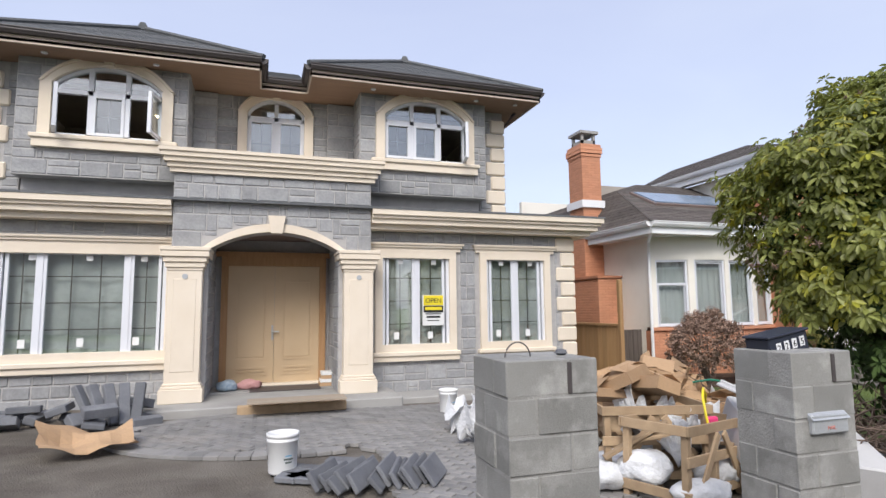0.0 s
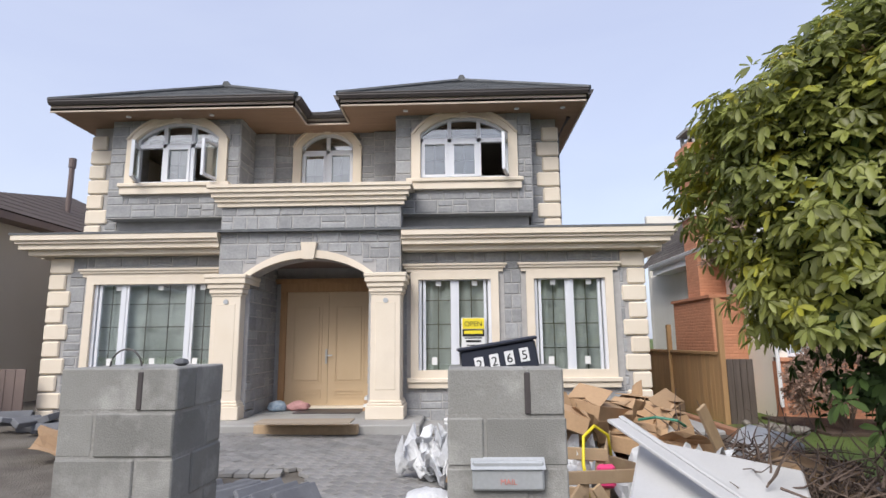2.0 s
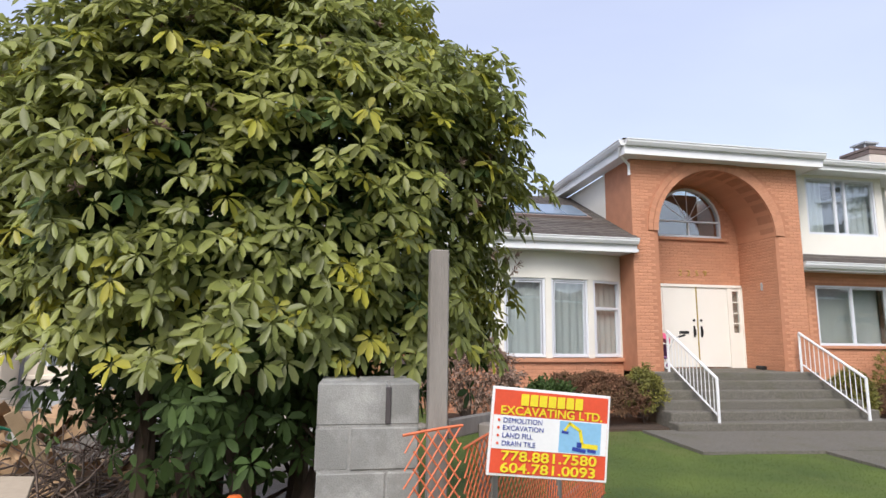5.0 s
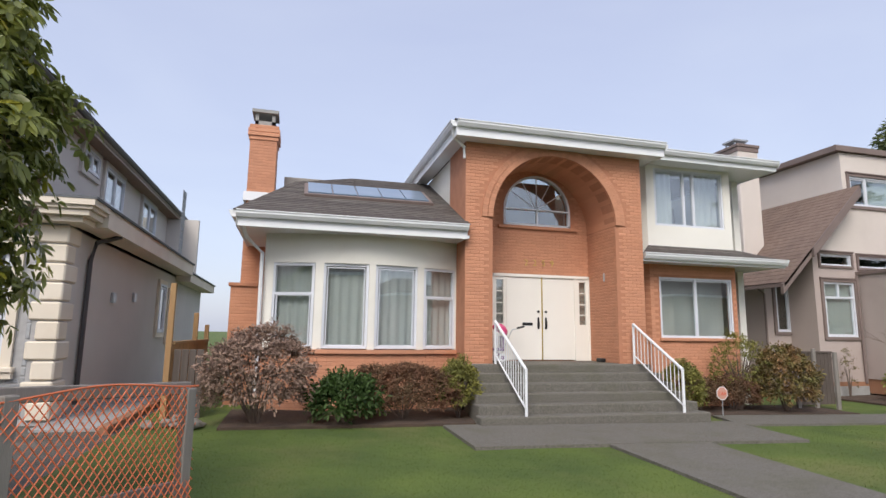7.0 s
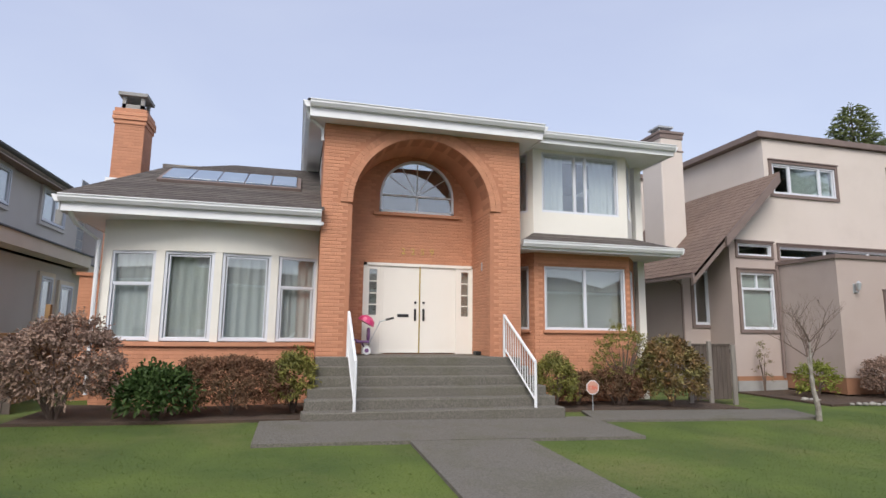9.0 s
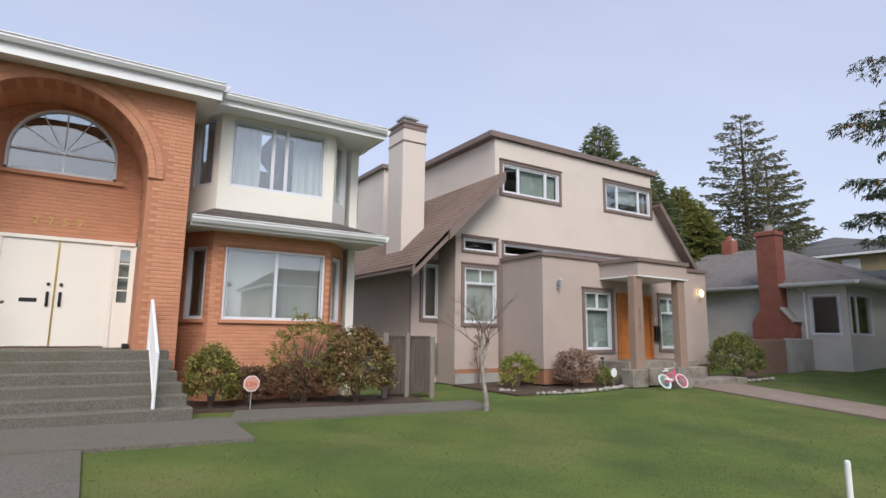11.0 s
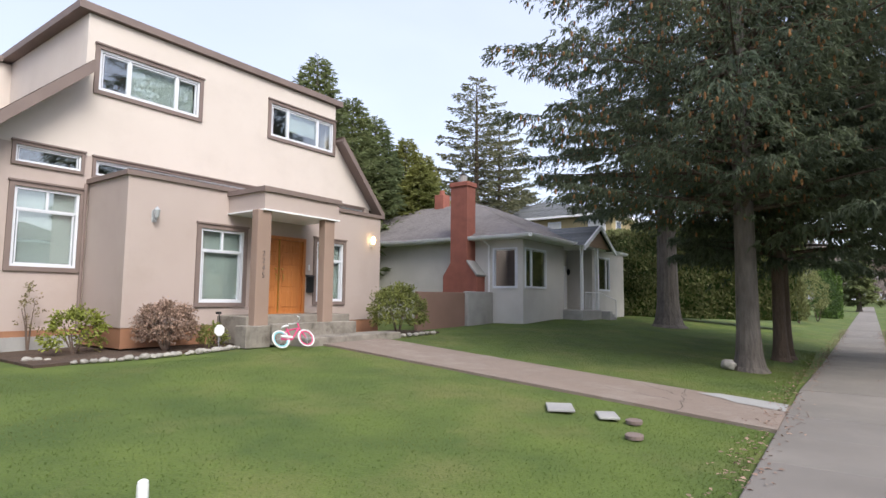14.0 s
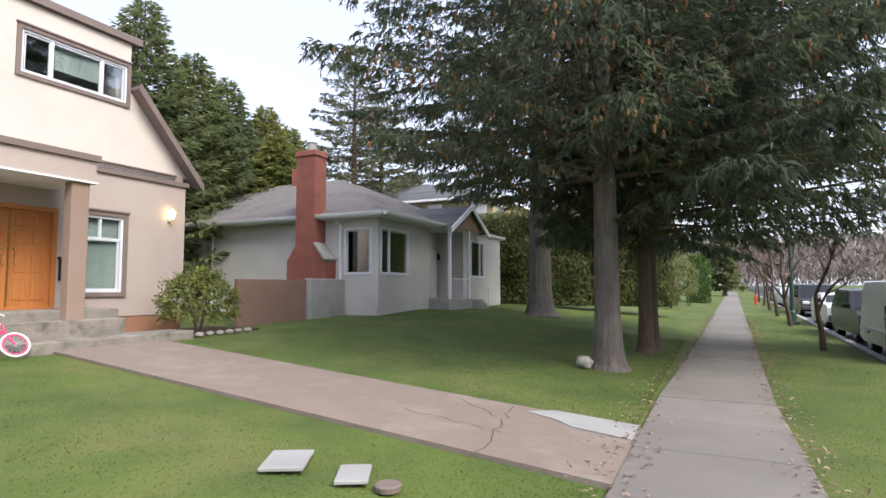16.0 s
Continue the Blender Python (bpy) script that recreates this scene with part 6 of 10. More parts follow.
def bungalow():
    XS, YF = 41.2, 10.25
    g = Geo()
    wall_xz(g, XS, 45.15, -0.3, 3.3, YF, YF + 0.2, [(41.32, 43.28, 1.25, 2.9)])
    part("wall_front", g, STUC_W, H4)
    ms = turned(XS, 0, -90)      # side wall facing -x; u runs towards -y
    g = Geo()
    wall_xz(g, -24, -YF - 0.2, -0.3, 3.3, 0, 0.2, [(-11.64, -10.5, 1.25, 2.9)])
    g.v = [tuple(ms @ Vector(p)) for p in g.v]
    part("wall_side", g, STUC_W, H4)
    split("wall_end", Geo().box(51.8, 52, 9.8, 24, -0.3, 3.3).box(41.2, 52, 23.8, 24, -0.3, 3.3).box(44.95, 45.15, YF + 0.2, 11.2, -0.3, 3.3).box(45.15, 47.3, 11.0, 11.2, -0.3, 3.3).box(47.3, 47.5, 9.95, 11.0, -0.3, 3.3), STUC_W, H4)
    g = Geo()
    wall_xz(g, 47.3, 52, -0.3, 3.3, 9.75, 9.95, [(47.65, 49.75, 1.25, 2.95)])
    part("wall_bay", g, STUC_W, H4)
    window(H4, 41.32, 43.28, 1.25, 2.9, YF, (0.5, 1.2), 0.07, VINYL, 0.02, label="white corner window")
    window(H4, -11.64, -10.5, 1.25, 2.9, 0, (1,), 0.07, VINYL, 0.02, label="white corner window", m=ms)
    window(H4, 47.65, 49.75, 1.25, 2.95, 9.75, (0.5, 1.2, 0.5), 0.07, VINYL, 0.02)
    # dark-coloured inner walls: room shade put into the colour
    split("partition", Geo().box(43.5, 43.6, 10.5, 20, -0.2, 3.2).box(41.4, 51.8, 13.0, 13.1, -0.2, 3.2), DARKROOM, H4)
    part("porch_door", Geo().bevbox(46.2, 47.1, 10.95, 11.0, 0.35, 2.45, 0.01), WPAINT, H4, "pale front door")
    vr = random.Random(64)
    for k in range(9):
        zz = 0.35 + 0.31 * k
        cut = 45.15 + vr.uniform(0.35, 0.6)
        for xa, xb in ((45.16, cut), (cut, 46.1)):
            part("veneer_stone", Geo().bevbox(xa + 0.01, xb - 0.01, 10.93 - vr.uniform(0, 0.03), 11.0, zz + 0.01, zz + 0.3, 0.015), ROCK, H4)
    part("wall_lamp", Geo().lathe([(0.03, 0), (0.08, 0.1), (0.08, 0.25), (0.02, 0.32)], 8, Matrix.Translation((47.2, 10.9, 2.0))), BLACK, H4)
    # hip roof
    r = Geo()
    E0, E1, F0, B0, z = 40.7, 52.4, 9.7, 24.4, 3.33
    pk0, pk1 = (45.7, 15.3, 5.75), (47.5, 15.3, 5.75)
    shingle_plane(r, (E0, F0, z), (E1, F0, z), (pk1[0], 15.3, 5.75), pk0, 0.2)
    shingle_plane(r, (E0, B0, z), (E0, F0, z), pk0, (45.7, 19.0, 5.75), 0.2)
    shingle_plane(r, (E1, F0, z), (E1, B0, z), (47.5, 19.0, 5.75), pk1, 0.2)
    part("roof", r, ROOF_4, H4, "weathered grey shingle hip roof", fix=False)
    split("soffit", Geo().box(E0 + .02, E1 - .02, F0 + .02, YF, 3.22, 3.26).box(E0 + .02, XS, YF, B0, 3.22, 3.26).box(44.6, 48.2, YF, 11.0, 3.22, 3.26), WPAINT, H4)
    gutter(H4, [(E0, B0), (E0, F0), (E1, F0), (E1, B0)], 3.24, 0.13, 0.12, WPAINT)
    for y in (11.9, 18.2):
        part("downpipe", Geo().tube([(E0 + 0.05, y, 3.25), (XS - 0.05, y - 0.1, 3.0), (XS - 0.05, y - 0.1, 0.1)], 0.04), WPAINT, H4)
    # porch gable
    r = Geo()
    shingle_plane(r, (44.95, 9.2, 3.22), (44.95, 13.2, 3.22), (46.95, 13.2, 4.3), (46.95, 9.2, 4.3), 0.18)
    shingle_plane(r, (48.95, 13.2, 3.22), (48.95, 9.2, 3.22), (46.95, 9.2, 4.3), (46.95, 13.2, 4.3), 0.18)
    part("porch_roof", r, ROOF_G, H4, "small dark gable roof over the porch", fix=False)
    for sg_ in (-1, 1):
        part("bargeboard", Geo().prism([(46.95 + sg_ * 2.06, 3.2), (46.95, 4.33), (46.95, 4.13), (46.95 + sg_ * 2.06, 3.0)], "y", 9.12, 9.2), WPAINT, H4, "white bargeboard")
    part("gable", Geo().prism([(45.2, 3.26), (48.7, 3.26), (46.95, 4.2)], "y", 9.35, 9.4), SOFFIT_W, H4)
    for xx in (45.3, 47.2):
        part("porch_post", Geo().bevbox(xx - 0.06, xx + 0.06, 9.4, 9.52, 0.3, 3.3, 0.01), WPAINT, H4)
    part("porch_floor", Geo().bevbox(45.0, 47.3, 9.3, 11.0, -0.3, 0.35, 0.03), CONC, H4)
    for k in range(3):
        part("porch_step", Geo().bevbox(47.3 + 0.3 * k, 47.65 + 0.3 * k, 8.9, 9.75, -0.3, 0.28 - 0.14 * k, 0.02), CONC, H4)
    rl = Geo().tube([(45.4, 9.35, 1.15), (47.2, 9.35, 1.15), (48.3, 8.95, 0.8), (48.3, 8.95, 0.0)], 0.022, 6)
    for k in range(12):
        rl.tube([(45.4 + k * 0.16, 9.35, 0.35), (45.4 + k * 0.16, 9.35, 1.15)], 0.009, 5)
    part("porch_railing", rl, WPAINT, H4, "thin white iron porch railing")
    # chimney on the side wall
    ch = part("chimney", Geo().prism([(12.03, -0.3), (13.7, -0.3), (13.7, 1.75), (13.32, 2.3), (13.32, 5.55), (12.5, 5.55), (12.5, 2.3), (12.03, 1.75)], "x", 40.55, XS), BRICK_R, H4, "red brick chimney with wide shoulders")
    part("crown", Geo().bevbox(40.5, 41.25, 12.45, 13.37, 5.5, 5.7, 0.02), BRICK_R, ch)
    part("pot", Geo().lathe([(0.18, 0), (0.16, 0.3), (0.2, 0.34)], 12, Matrix.Translation((40.87, 12.9, 5.7))), CONC, ch)
    part("shoulder_cap", Geo().prism([(12.0, 1.73), (12.48, 2.33), (12.48, 2.4), (11.96, 1.80)], "x", 40.5, XS + 0.05), CONC, ch)
    part("chimney", Geo().bevbox(45.4, 46.0, 17.2, 17.8, 3.6, 6.4, 0.02).lathe([(0.16, 0), (0.14, 0.25)], 10, Matrix.Translation((45.7, 17.5, 6.4))), BRICK_R, H4, "second red brick chimney")
    # low garden wall
    solo("garden_wall", Geo().bevbox(36.4, 39.3, 11.75, 11.9, -0.3, 1.05, 0.015), PLINTH_W, "low brown painted garden wall beside the lawn", "garden wall")
    solo("garden_wall", Geo().bevbox(39.3, 41.15, 11.6, 11.85, -0.3, 1.1, 0.03), CONC, "low stained concrete garden wall", "garden wall")


PLINTH_W = mat("brown_wall_paint", (0.235, 0.145, 0.115), (0.21, 0.13, 0.10), 1, 0.9, 0.2, 90)
bungalow()


# ---- other houses ----
def plain_house(x0, x1, y0, y1, h, ridge, wall_m, roof_m, label, base, axis="x", windows=()):
    t = thing("house", label, "house", ((x0 + x1) / 2, (y0 + y1) / 2, base))
    g = Geo().box(x0, x1, y0, y0 + 0.2, base - 0.5, base + h).box(x0, x1, y1 - 0.2, y1, base - 0.5, base + h).box(x0, x0 + 0.2, y0 + 0.2, y1 - 0.2, base - 0.5, base + h).box(x1 - 0.2, x1, y0 + 0.2, y1 - 0.2, base - 0.5, base + h)
    part("wall", g, wall_m, t)
    r = Geo()
    e, z = 0.45, base + h
    if axis == "x":
        m_ = (y0 + y1) / 2
        shingle_plane(r, (x0 - e, y0 - e, z), (x1 + e, y0 - e, z), (x1 - 2, m_, z + ridge), (x0 + 2, m_, z + ridge), 0.25)
        shingle_plane(r, (x1 + e, y1 + e, z), (x0 - e, y1 + e, z), (x0 + 2, m_, z + ridge), (x1 - 2, m_, z + ridge), 0.25)
        shingle_plane(r, (x0 - e, y1 + e, z), (x0 - e, y0 - e, z), (x0 + 2, m_, z + ridge), (x0 + 2, m_, z + ridge), 0.25)
        shingle_plane(r, (x1 + e, y0 - e, z), (x1 + e, y1 + e, z), (x1 - 2, m_, z + ridge), (x1 - 2, m_, z + ridge), 0.25)
    else:
        m_ = (x0 + x1) / 2
        shingle_plane(r, (x0 - e, y1, z), (x0 - e, y0 - e, z), (m_, y0 - e, z + ridge), (m_, y1, z + ridge), 0.25)
        shingle_plane(r, (x1 + e, y0 - e, z), (x1 + e, y1, z), (m_, y1, z + ridge), (m_, y0 - e, z + ridge), 0.25)
    part("roof", r, roof_m, t, fix=False)
    part("eaves", Geo().box(x0 - e, x1 + e, y0 - e, y1 + e, z - 0.18, z - 0.02), WPAINT if wall_m is not BEIGE else TRIM_B, t)
    for (a, b, c, d) in windows:
        w_ = part("window", Geo().box(a, b, y0 - 0.05, y0 + 0.02, c, d), VINYL, t)
        part("pane", Geo().box(a + 0.08, b - 0.08, y0 - 0.06, y0 - 0.04, c + 0.08, d - 0.08), CGLASS, w_)
    return t


BEIGE = mat("beige_stucco", (0.46, 0.42, 0.36), (0.50, 0.46, 0.40), 0.6, 0.95, 0.3, 120, fine=0.06)
nb = plain_house(-17, -8.1, 10.4, 24, 4.3, 1.7, BEIGE, ROOF_F, "beige stucco house with a brown roof beside the new house", 0.0)
part("vent_pipe", Geo().tube([(-8.75, 15.2, 4.3), (-8.75, 15.2, 6.35)], 0.07, 10).tube([(-8.75, 15.2, 6.35), (-8.75, 15.2, 6.62)], 0.095, 10), PIPE, nb, "tall brown vent pipe")
part("vent_pipe", Geo().tube([(-10.0, 13.0, 4.6), (-10.0, 13.0, 5.5)], 0.06, 8), PIPE, nb)
fh = plain_house(58, 70, 12.4, 24, 7.2, 1.5, OCHRE, ROOF_G, "ochre two-storey house behind the hedge", -0.5, windows=((58.8, 59.8, 5.0, 6.2),))
mw = turned(58, 0, -90)
for a, b in ((-14.0, -12.8), (-17, -16)):
    w_ = part("window", Geo().box(57.93, 58.02, -b, -a, 4.9, 6.3), VINYL, fh)
    part("pane", Geo().box(57.92, 57.94, -b + 0.1, -a - 0.1, 5.0, 6.2), CURTAIN, w_)
# Unseen row behind the walk, added to give the windows something to reflect.
for k in range(9):
    x0 = -34 + k * 15.5
    plain_house(x0, x0 + 12, -30, -20, 5.2 + 0.5 * (k % 3), 1.8, (STUC_W, TAUPE, OCHRE)[k % 3], ROOF_F, "unseen plain stucco house across the street, added for window reflections", lerp(FALL, x0 + 6), windows=())
for k in range(4):
    x0 = 76 + k * 17
    plain_house(x0, x0 + 13, 10 + drift(x0), 20 + drift(x0), 4.5, 1.8, (STUC_W, BEIGE)[k % 2], ROOF_F, "distant stucco house down the street", lerp(FALL, x0) - 0.2)


# ---- plants ----
def leaves_mesh(name, base, axis, normal, length, width, material, fold=0.25, droop=0.0, lite=False):
    """Many six-point leaves at once: base points, growing along axis, facing normal."""
    base, axis, normal = (np.asarray(a, float) for a in (base, axis, normal))
    axis /= np.linalg.norm(axis, axis=1, keepdims=True) + 1e-9
    side = np.cross(axis, normal)
    side /= np.linalg.norm(side, axis=1, keepdims=True) + 1e-9
    up = np.cross(side, axis)
    L, W = np.asarray(length)[:, None], np.asarray(width)[:, None]
    dn = np.array([[0, 0, -1.0]])
    p0 = base
    mid = base + axis * L * 0.55 + dn * L * droop * 0.25
    tip = base + axis * L + dn * L * droop
    a = base + axis * L * 0.36 + side * W * 0.42 + up * W * fold + dn * L * droop * 0.12
    b = base + axis * L * 0.36 - side * W * 0.42 + up * W * fold + dn * L * droop * 0.12
    c = base + axis * L * 0.76 + side * W * 0.48 + up * W * fold * 0.8 + dn * L * droop * 0.55
    d = base + axis * L * 0.76 - side * W * 0.48 + up * W * fold * 0.8 + dn * L * droop * 0.55
    n = len(base)
    if lite:
        # narrow needles and blades: one folded quad each
        a = base + axis * L * 0.45 + side * W * 0.5 + up * W * fold
        b = base + axis * L * 0.45 - side * W * 0.5 + up * W * fold
        me = bpy.data.meshes.new(name)
        me.vertices.add(4 * n)
        me.vertices.foreach_set("co", np.stack([p0, a, tip, b], 1).ravel())
        me.loops.add(4 * n)
        me.loops.foreach_set("vertex_index", np.arange(4 * n, dtype=np.int32))
        me.polygons.add(n)
        me.polygons.foreach_set("loop_start", np.arange(n, dtype=np.int32) * 4)
        me.update(calc_edges=True)
        me.materials.append(material)
        return me
    v = np.stack([p0, a, c, tip, d, b], 1).reshape(-1, 3)
    me = bpy.data.meshes.new(name)
    me.vertices.add(6 * n)
    me.vertices.foreach_set("co", v.ravel())
    idx = np.arange(n)[:, None] * 6
    loops = np.concatenate([idx + np.array([[0, 1, 2, 3]]), idx + np.array([[0, 3, 4, 5]])], 1).reshape(-1)
    me.loops.add(8 * n)
    me.loops.foreach_set("vertex_index", loops.astype(np.int32))
    me.polygons.add(2 * n)
    me.polygons.foreach_set("loop_start", np.arange(2 * n, dtype=np.int32) * 4)
    me.update(calc_edges=True)
    me.materials.append(material)
    return me


def sphere_dirs(rng, n):
    v = rng.normal(size=(n, 3))
    return v / np.linalg.norm(v, axis=1, keepdims=True)


def lumpy(d, seed, k=2.2, amp=0.14):
    """An uneven radius factor by direction."""
    return np.array([1 + amp * noise.noise(Vector(p) * k + Vector((seed, 0, 0))) * 2 for p in d])


def shrub(name, label, category, x, y, z, rx, ry, rz, material, n=1500, leaf=0.06, seed=1, stems=8, stem_m=TWIG, upright=0.3, droop=0.2, gap=0.1, width=0.4, group=""):
    """A small shrub: stems and a crown of single leaves in uneven clumps."""
    rng = np.random.default_rng(seed)
    t = thing(name, label, category, (x, y, z), group)
    g = Geo()
    c = np.array([x, y, z + rz])
    for k in range(stems):
        a = rng.uniform(0, 2 * math.pi)
        e = np.array([math.cos(a) * rx * rng.uniform(0.3, 0.85), math.sin(a) * ry * rng.uniform(0.3, 0.85), rz * rng.uniform(0.9, 1.7)])
        g.tube([(x + e[0] * 0.05, y + e[1] * 0.05, z - 0.02), (x + e[0] * 0.45, y + e[1] * 0.45, z + e[2] * 0.6), (x + e[0], y + e[1], z + e[2])], [0.018, 0.012, 0.005], 5)
    tagged(part("branchwork", g, stem_m, t), kind="stuff")
    m = max(20, n // 14)
    d = sphere_dirs(rng, m)
    d[:, 2] = np.where(d[:, 2] < -0.55, -d[:, 2], d[:, 2])
    rad = lumpy(d, seed) * rng.uniform(0.62, 1.0, m) ** 0.6
    cen = c + d * rad[:, None] * np.array([rx, ry, rz])
    own = rng.integers(0, m, n)
    base = cen[own] + rng.normal(size=(n, 3)) * leaf * 0.55
    base[:, 2] = np.maximum(base[:, 2], z + 0.02)
    ax = d[own] * 0.7 + rng.normal(size=(n, 3)) * 0.7
    ax[:, 2] += upright
    nr = d[own] + rng.normal(size=(n, 3)) * 0.5
    part("leaves", leaves_mesh("leaves", base, ax, nr, leaf * rng.uniform(0.7, 1.3, n), leaf * width * rng.uniform(0.8, 1.2, n), material, 0.2, droop), material, t, fix=False)
    return t


def rhododendron():
    """The great rounded bush over the front fence, with whorls of long drooping leaves."""
    rng = np.random.default_rng(3)
    cx, cy, RX, RY, zc, ztop = 5.95, 4.29, 1.86, 1.27, 1.95, 4.15
    t = thing("rhododendron_bush", "huge rounded rhododendron bush with leathery yellow-green leaves", "bush", (cx, cy, gz(cx, cy)))
    g = Geo()
    zb = gz(cx, cy) - 0.05
    for k in range(9):
        a = 2 * math.pi * k / 9 + rng.uniform(-0.3, 0.3)
        r0, r1 = rng.uniform(0.15, 0.5), rng.uniform(0.6, 1.15)
        p = [(cx + r0 * math.cos(a), cy + 0.7 * r0 * math.sin(a), zb)]
        for u in (0.25, 0.5, 0.75, 1.0):
            rr = r0 + (r1 - r0) * u
            p.append((cx + rr * math.cos(a + 0.3 * u) + rng.uniform(-0.1, 0.1), cy + 0.7 * rr * math.sin(a + 0.3 * u) + rng.uniform(-0.1, 0.1), zb + (1.7 + rng.uniform(0, 1.0)) * u))
        g.tube(p, [0.09, 0.075, 0.055, 0.04, 0.02], 7)
        for q in range(6):
            i = rng.integers(1, 5)
            b = np.array(p[i])
            d = sphere_dirs(rng, 1)[0]
            d[2] = abs(d[2]) * 0.6
            g.tube([b, b + d * (0.28, 0.2, 0.3) + (0, 0, .05), b + d * (0.55, 0.38, 0.6) + (0, 0, .1)], [0.025, 0.016, 0.008], 5)
    part("trunk", g, BARK_D, t, "twisted brown stems")

    def whorls(n, inner, leaf, seed, mats, low):
        r2 = np.random.default_rng(seed)
        d = sphere_dirs(r2, n)
        if not low:
            d[:, 2] = np.where(d[:, 2] < -0.35, -d[:, 2], d[:, 2])
        fac = lumpy(d, 3, 1.7, 0.10) * lumpy(d, 2, 5.0, 0.08)
        rad = fac * r2.uniform(inner[0], inner[1], n)
        sc = np.where(d[:, 2:3] > 0, np.array([[RX, RY, ztop - zc]]), np.array([[RX * 0.97, RY * 0.97, 1.75]]))
        sc = sc * np.stack([1 + 0.13 * np.sin(np.clip(d[:, 2], 0, 1) * math.pi)] * 2 + [np.ones(n)], 1)
        c = np.array([cx, cy, zc]) + d * rad[:, None] * sc
        # the skirt pulls in towards the stems near the ground
        low_u = np.clip((0.9 - c[:, 2]) / 0.9, 0, 1)
        c[:, :2] = np.array([cx, cy]) + (c[:, :2] - np.array([cx, cy])) * (1 - 0.30 * low_u)[:, None]
        keep = c[:, 2] > zb + 0.12
        if not low:
            # the lower front is open and shows the stems
            keep &= r2.uniform(0, 1, len(c)) < np.clip((c[:, 2] - 0.45) / 1.0, 0.1, 1)
        c, d = c[keep], d[keep]
        out = d / np.array([RX, RY, 2.0])
        out /= np.linalg.norm(out, axis=1, keepdims=True)
        stem = out * 0.8 + np.array([0, 0, 0.55])
        stem /= np.linalg.norm(stem, axis=1, keepdims=True)
        K = 7
        m = len(c)
        base = np.repeat(c, K, 0)
        st = np.repeat(stem, K, 0)
        u = np.cross(st, r2.normal(size=(m * K, 3)))
        u /= np.linalg.norm(u, axis=1, keepdims=True)
        ang = np.tile(np.arange(K) * 2 * math.pi / K, m) + np.repeat(r2.uniform(0, 6.28, m), K)
        uu = np.repeat(np.cross(stem, np.array([[0.3, 0.2, 0.9]])), K, 0)
        uu /= np.linalg.norm(uu, axis=1, keepdims=True)
        vv = np.cross(st, uu)
        rdir = np.cos(ang)[:, None] * uu + np.sin(ang)[:, None] * vv
        rise = r2.uniform(-0.35, 0.5, (m, 1)).repeat(K, 0) + r2.normal(size=(m * K, 1)) * 0.28
        ax = rdir + st * rise + r2.normal(size=(m * K, 3)) * 0.22 + np.array([[0, 0, -0.3]])
        nr = st + rdir * 0.1 + r2.normal(size=(m * K, 3)) * 0.25
        L = leaf * r2.uniform(0.6, 1.2, m * K)
        W = L * r2.uniform(0.36, 0.46, m * K)
        tone = np.repeat(r2.uniform(0, 1, m), K)
        for lo, hi, mm, nm in mats:
            s = (tone >= lo) & (tone < hi)
            part(nm, leaves_mesh(nm, base[s] + rdir[s] * 0.012, ax[s], nr[s], L[s], W[s], mm, 0.14, 0.26), mm, t, fix=False)
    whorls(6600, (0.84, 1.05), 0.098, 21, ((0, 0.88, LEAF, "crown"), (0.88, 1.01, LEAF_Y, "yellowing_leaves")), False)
    # Depth shade put into colour: inner and skirt leaves take a darker material.
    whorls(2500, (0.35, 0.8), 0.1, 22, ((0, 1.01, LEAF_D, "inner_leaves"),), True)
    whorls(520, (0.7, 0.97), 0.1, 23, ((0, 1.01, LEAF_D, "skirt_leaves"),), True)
    # spent flower heads
    d = sphere_dirs(rng, 130)
    d[:, 2] = np.abs(d[:, 2]) * 0.9
    c = np.array([cx, cy, zc]) + d * 1.03 * np.array([RX, RY, ztop - zc])
    base = np.repeat(c, 14, 0)
    ax = rng.normal(size=(len(base), 3)) + np.repeat(d, 14, 0) * 0.8
    part("spent_bloom", leaves_mesh("spent_heads", base, ax, rng.normal(size=(len(base), 3)), rng.uniform(0.03, 0.06, len(base)), rng.uniform(0.006, 0.012, len(base)), DRYFLOWER), DRYFLOWER, t, fix=False)


rhododendron()


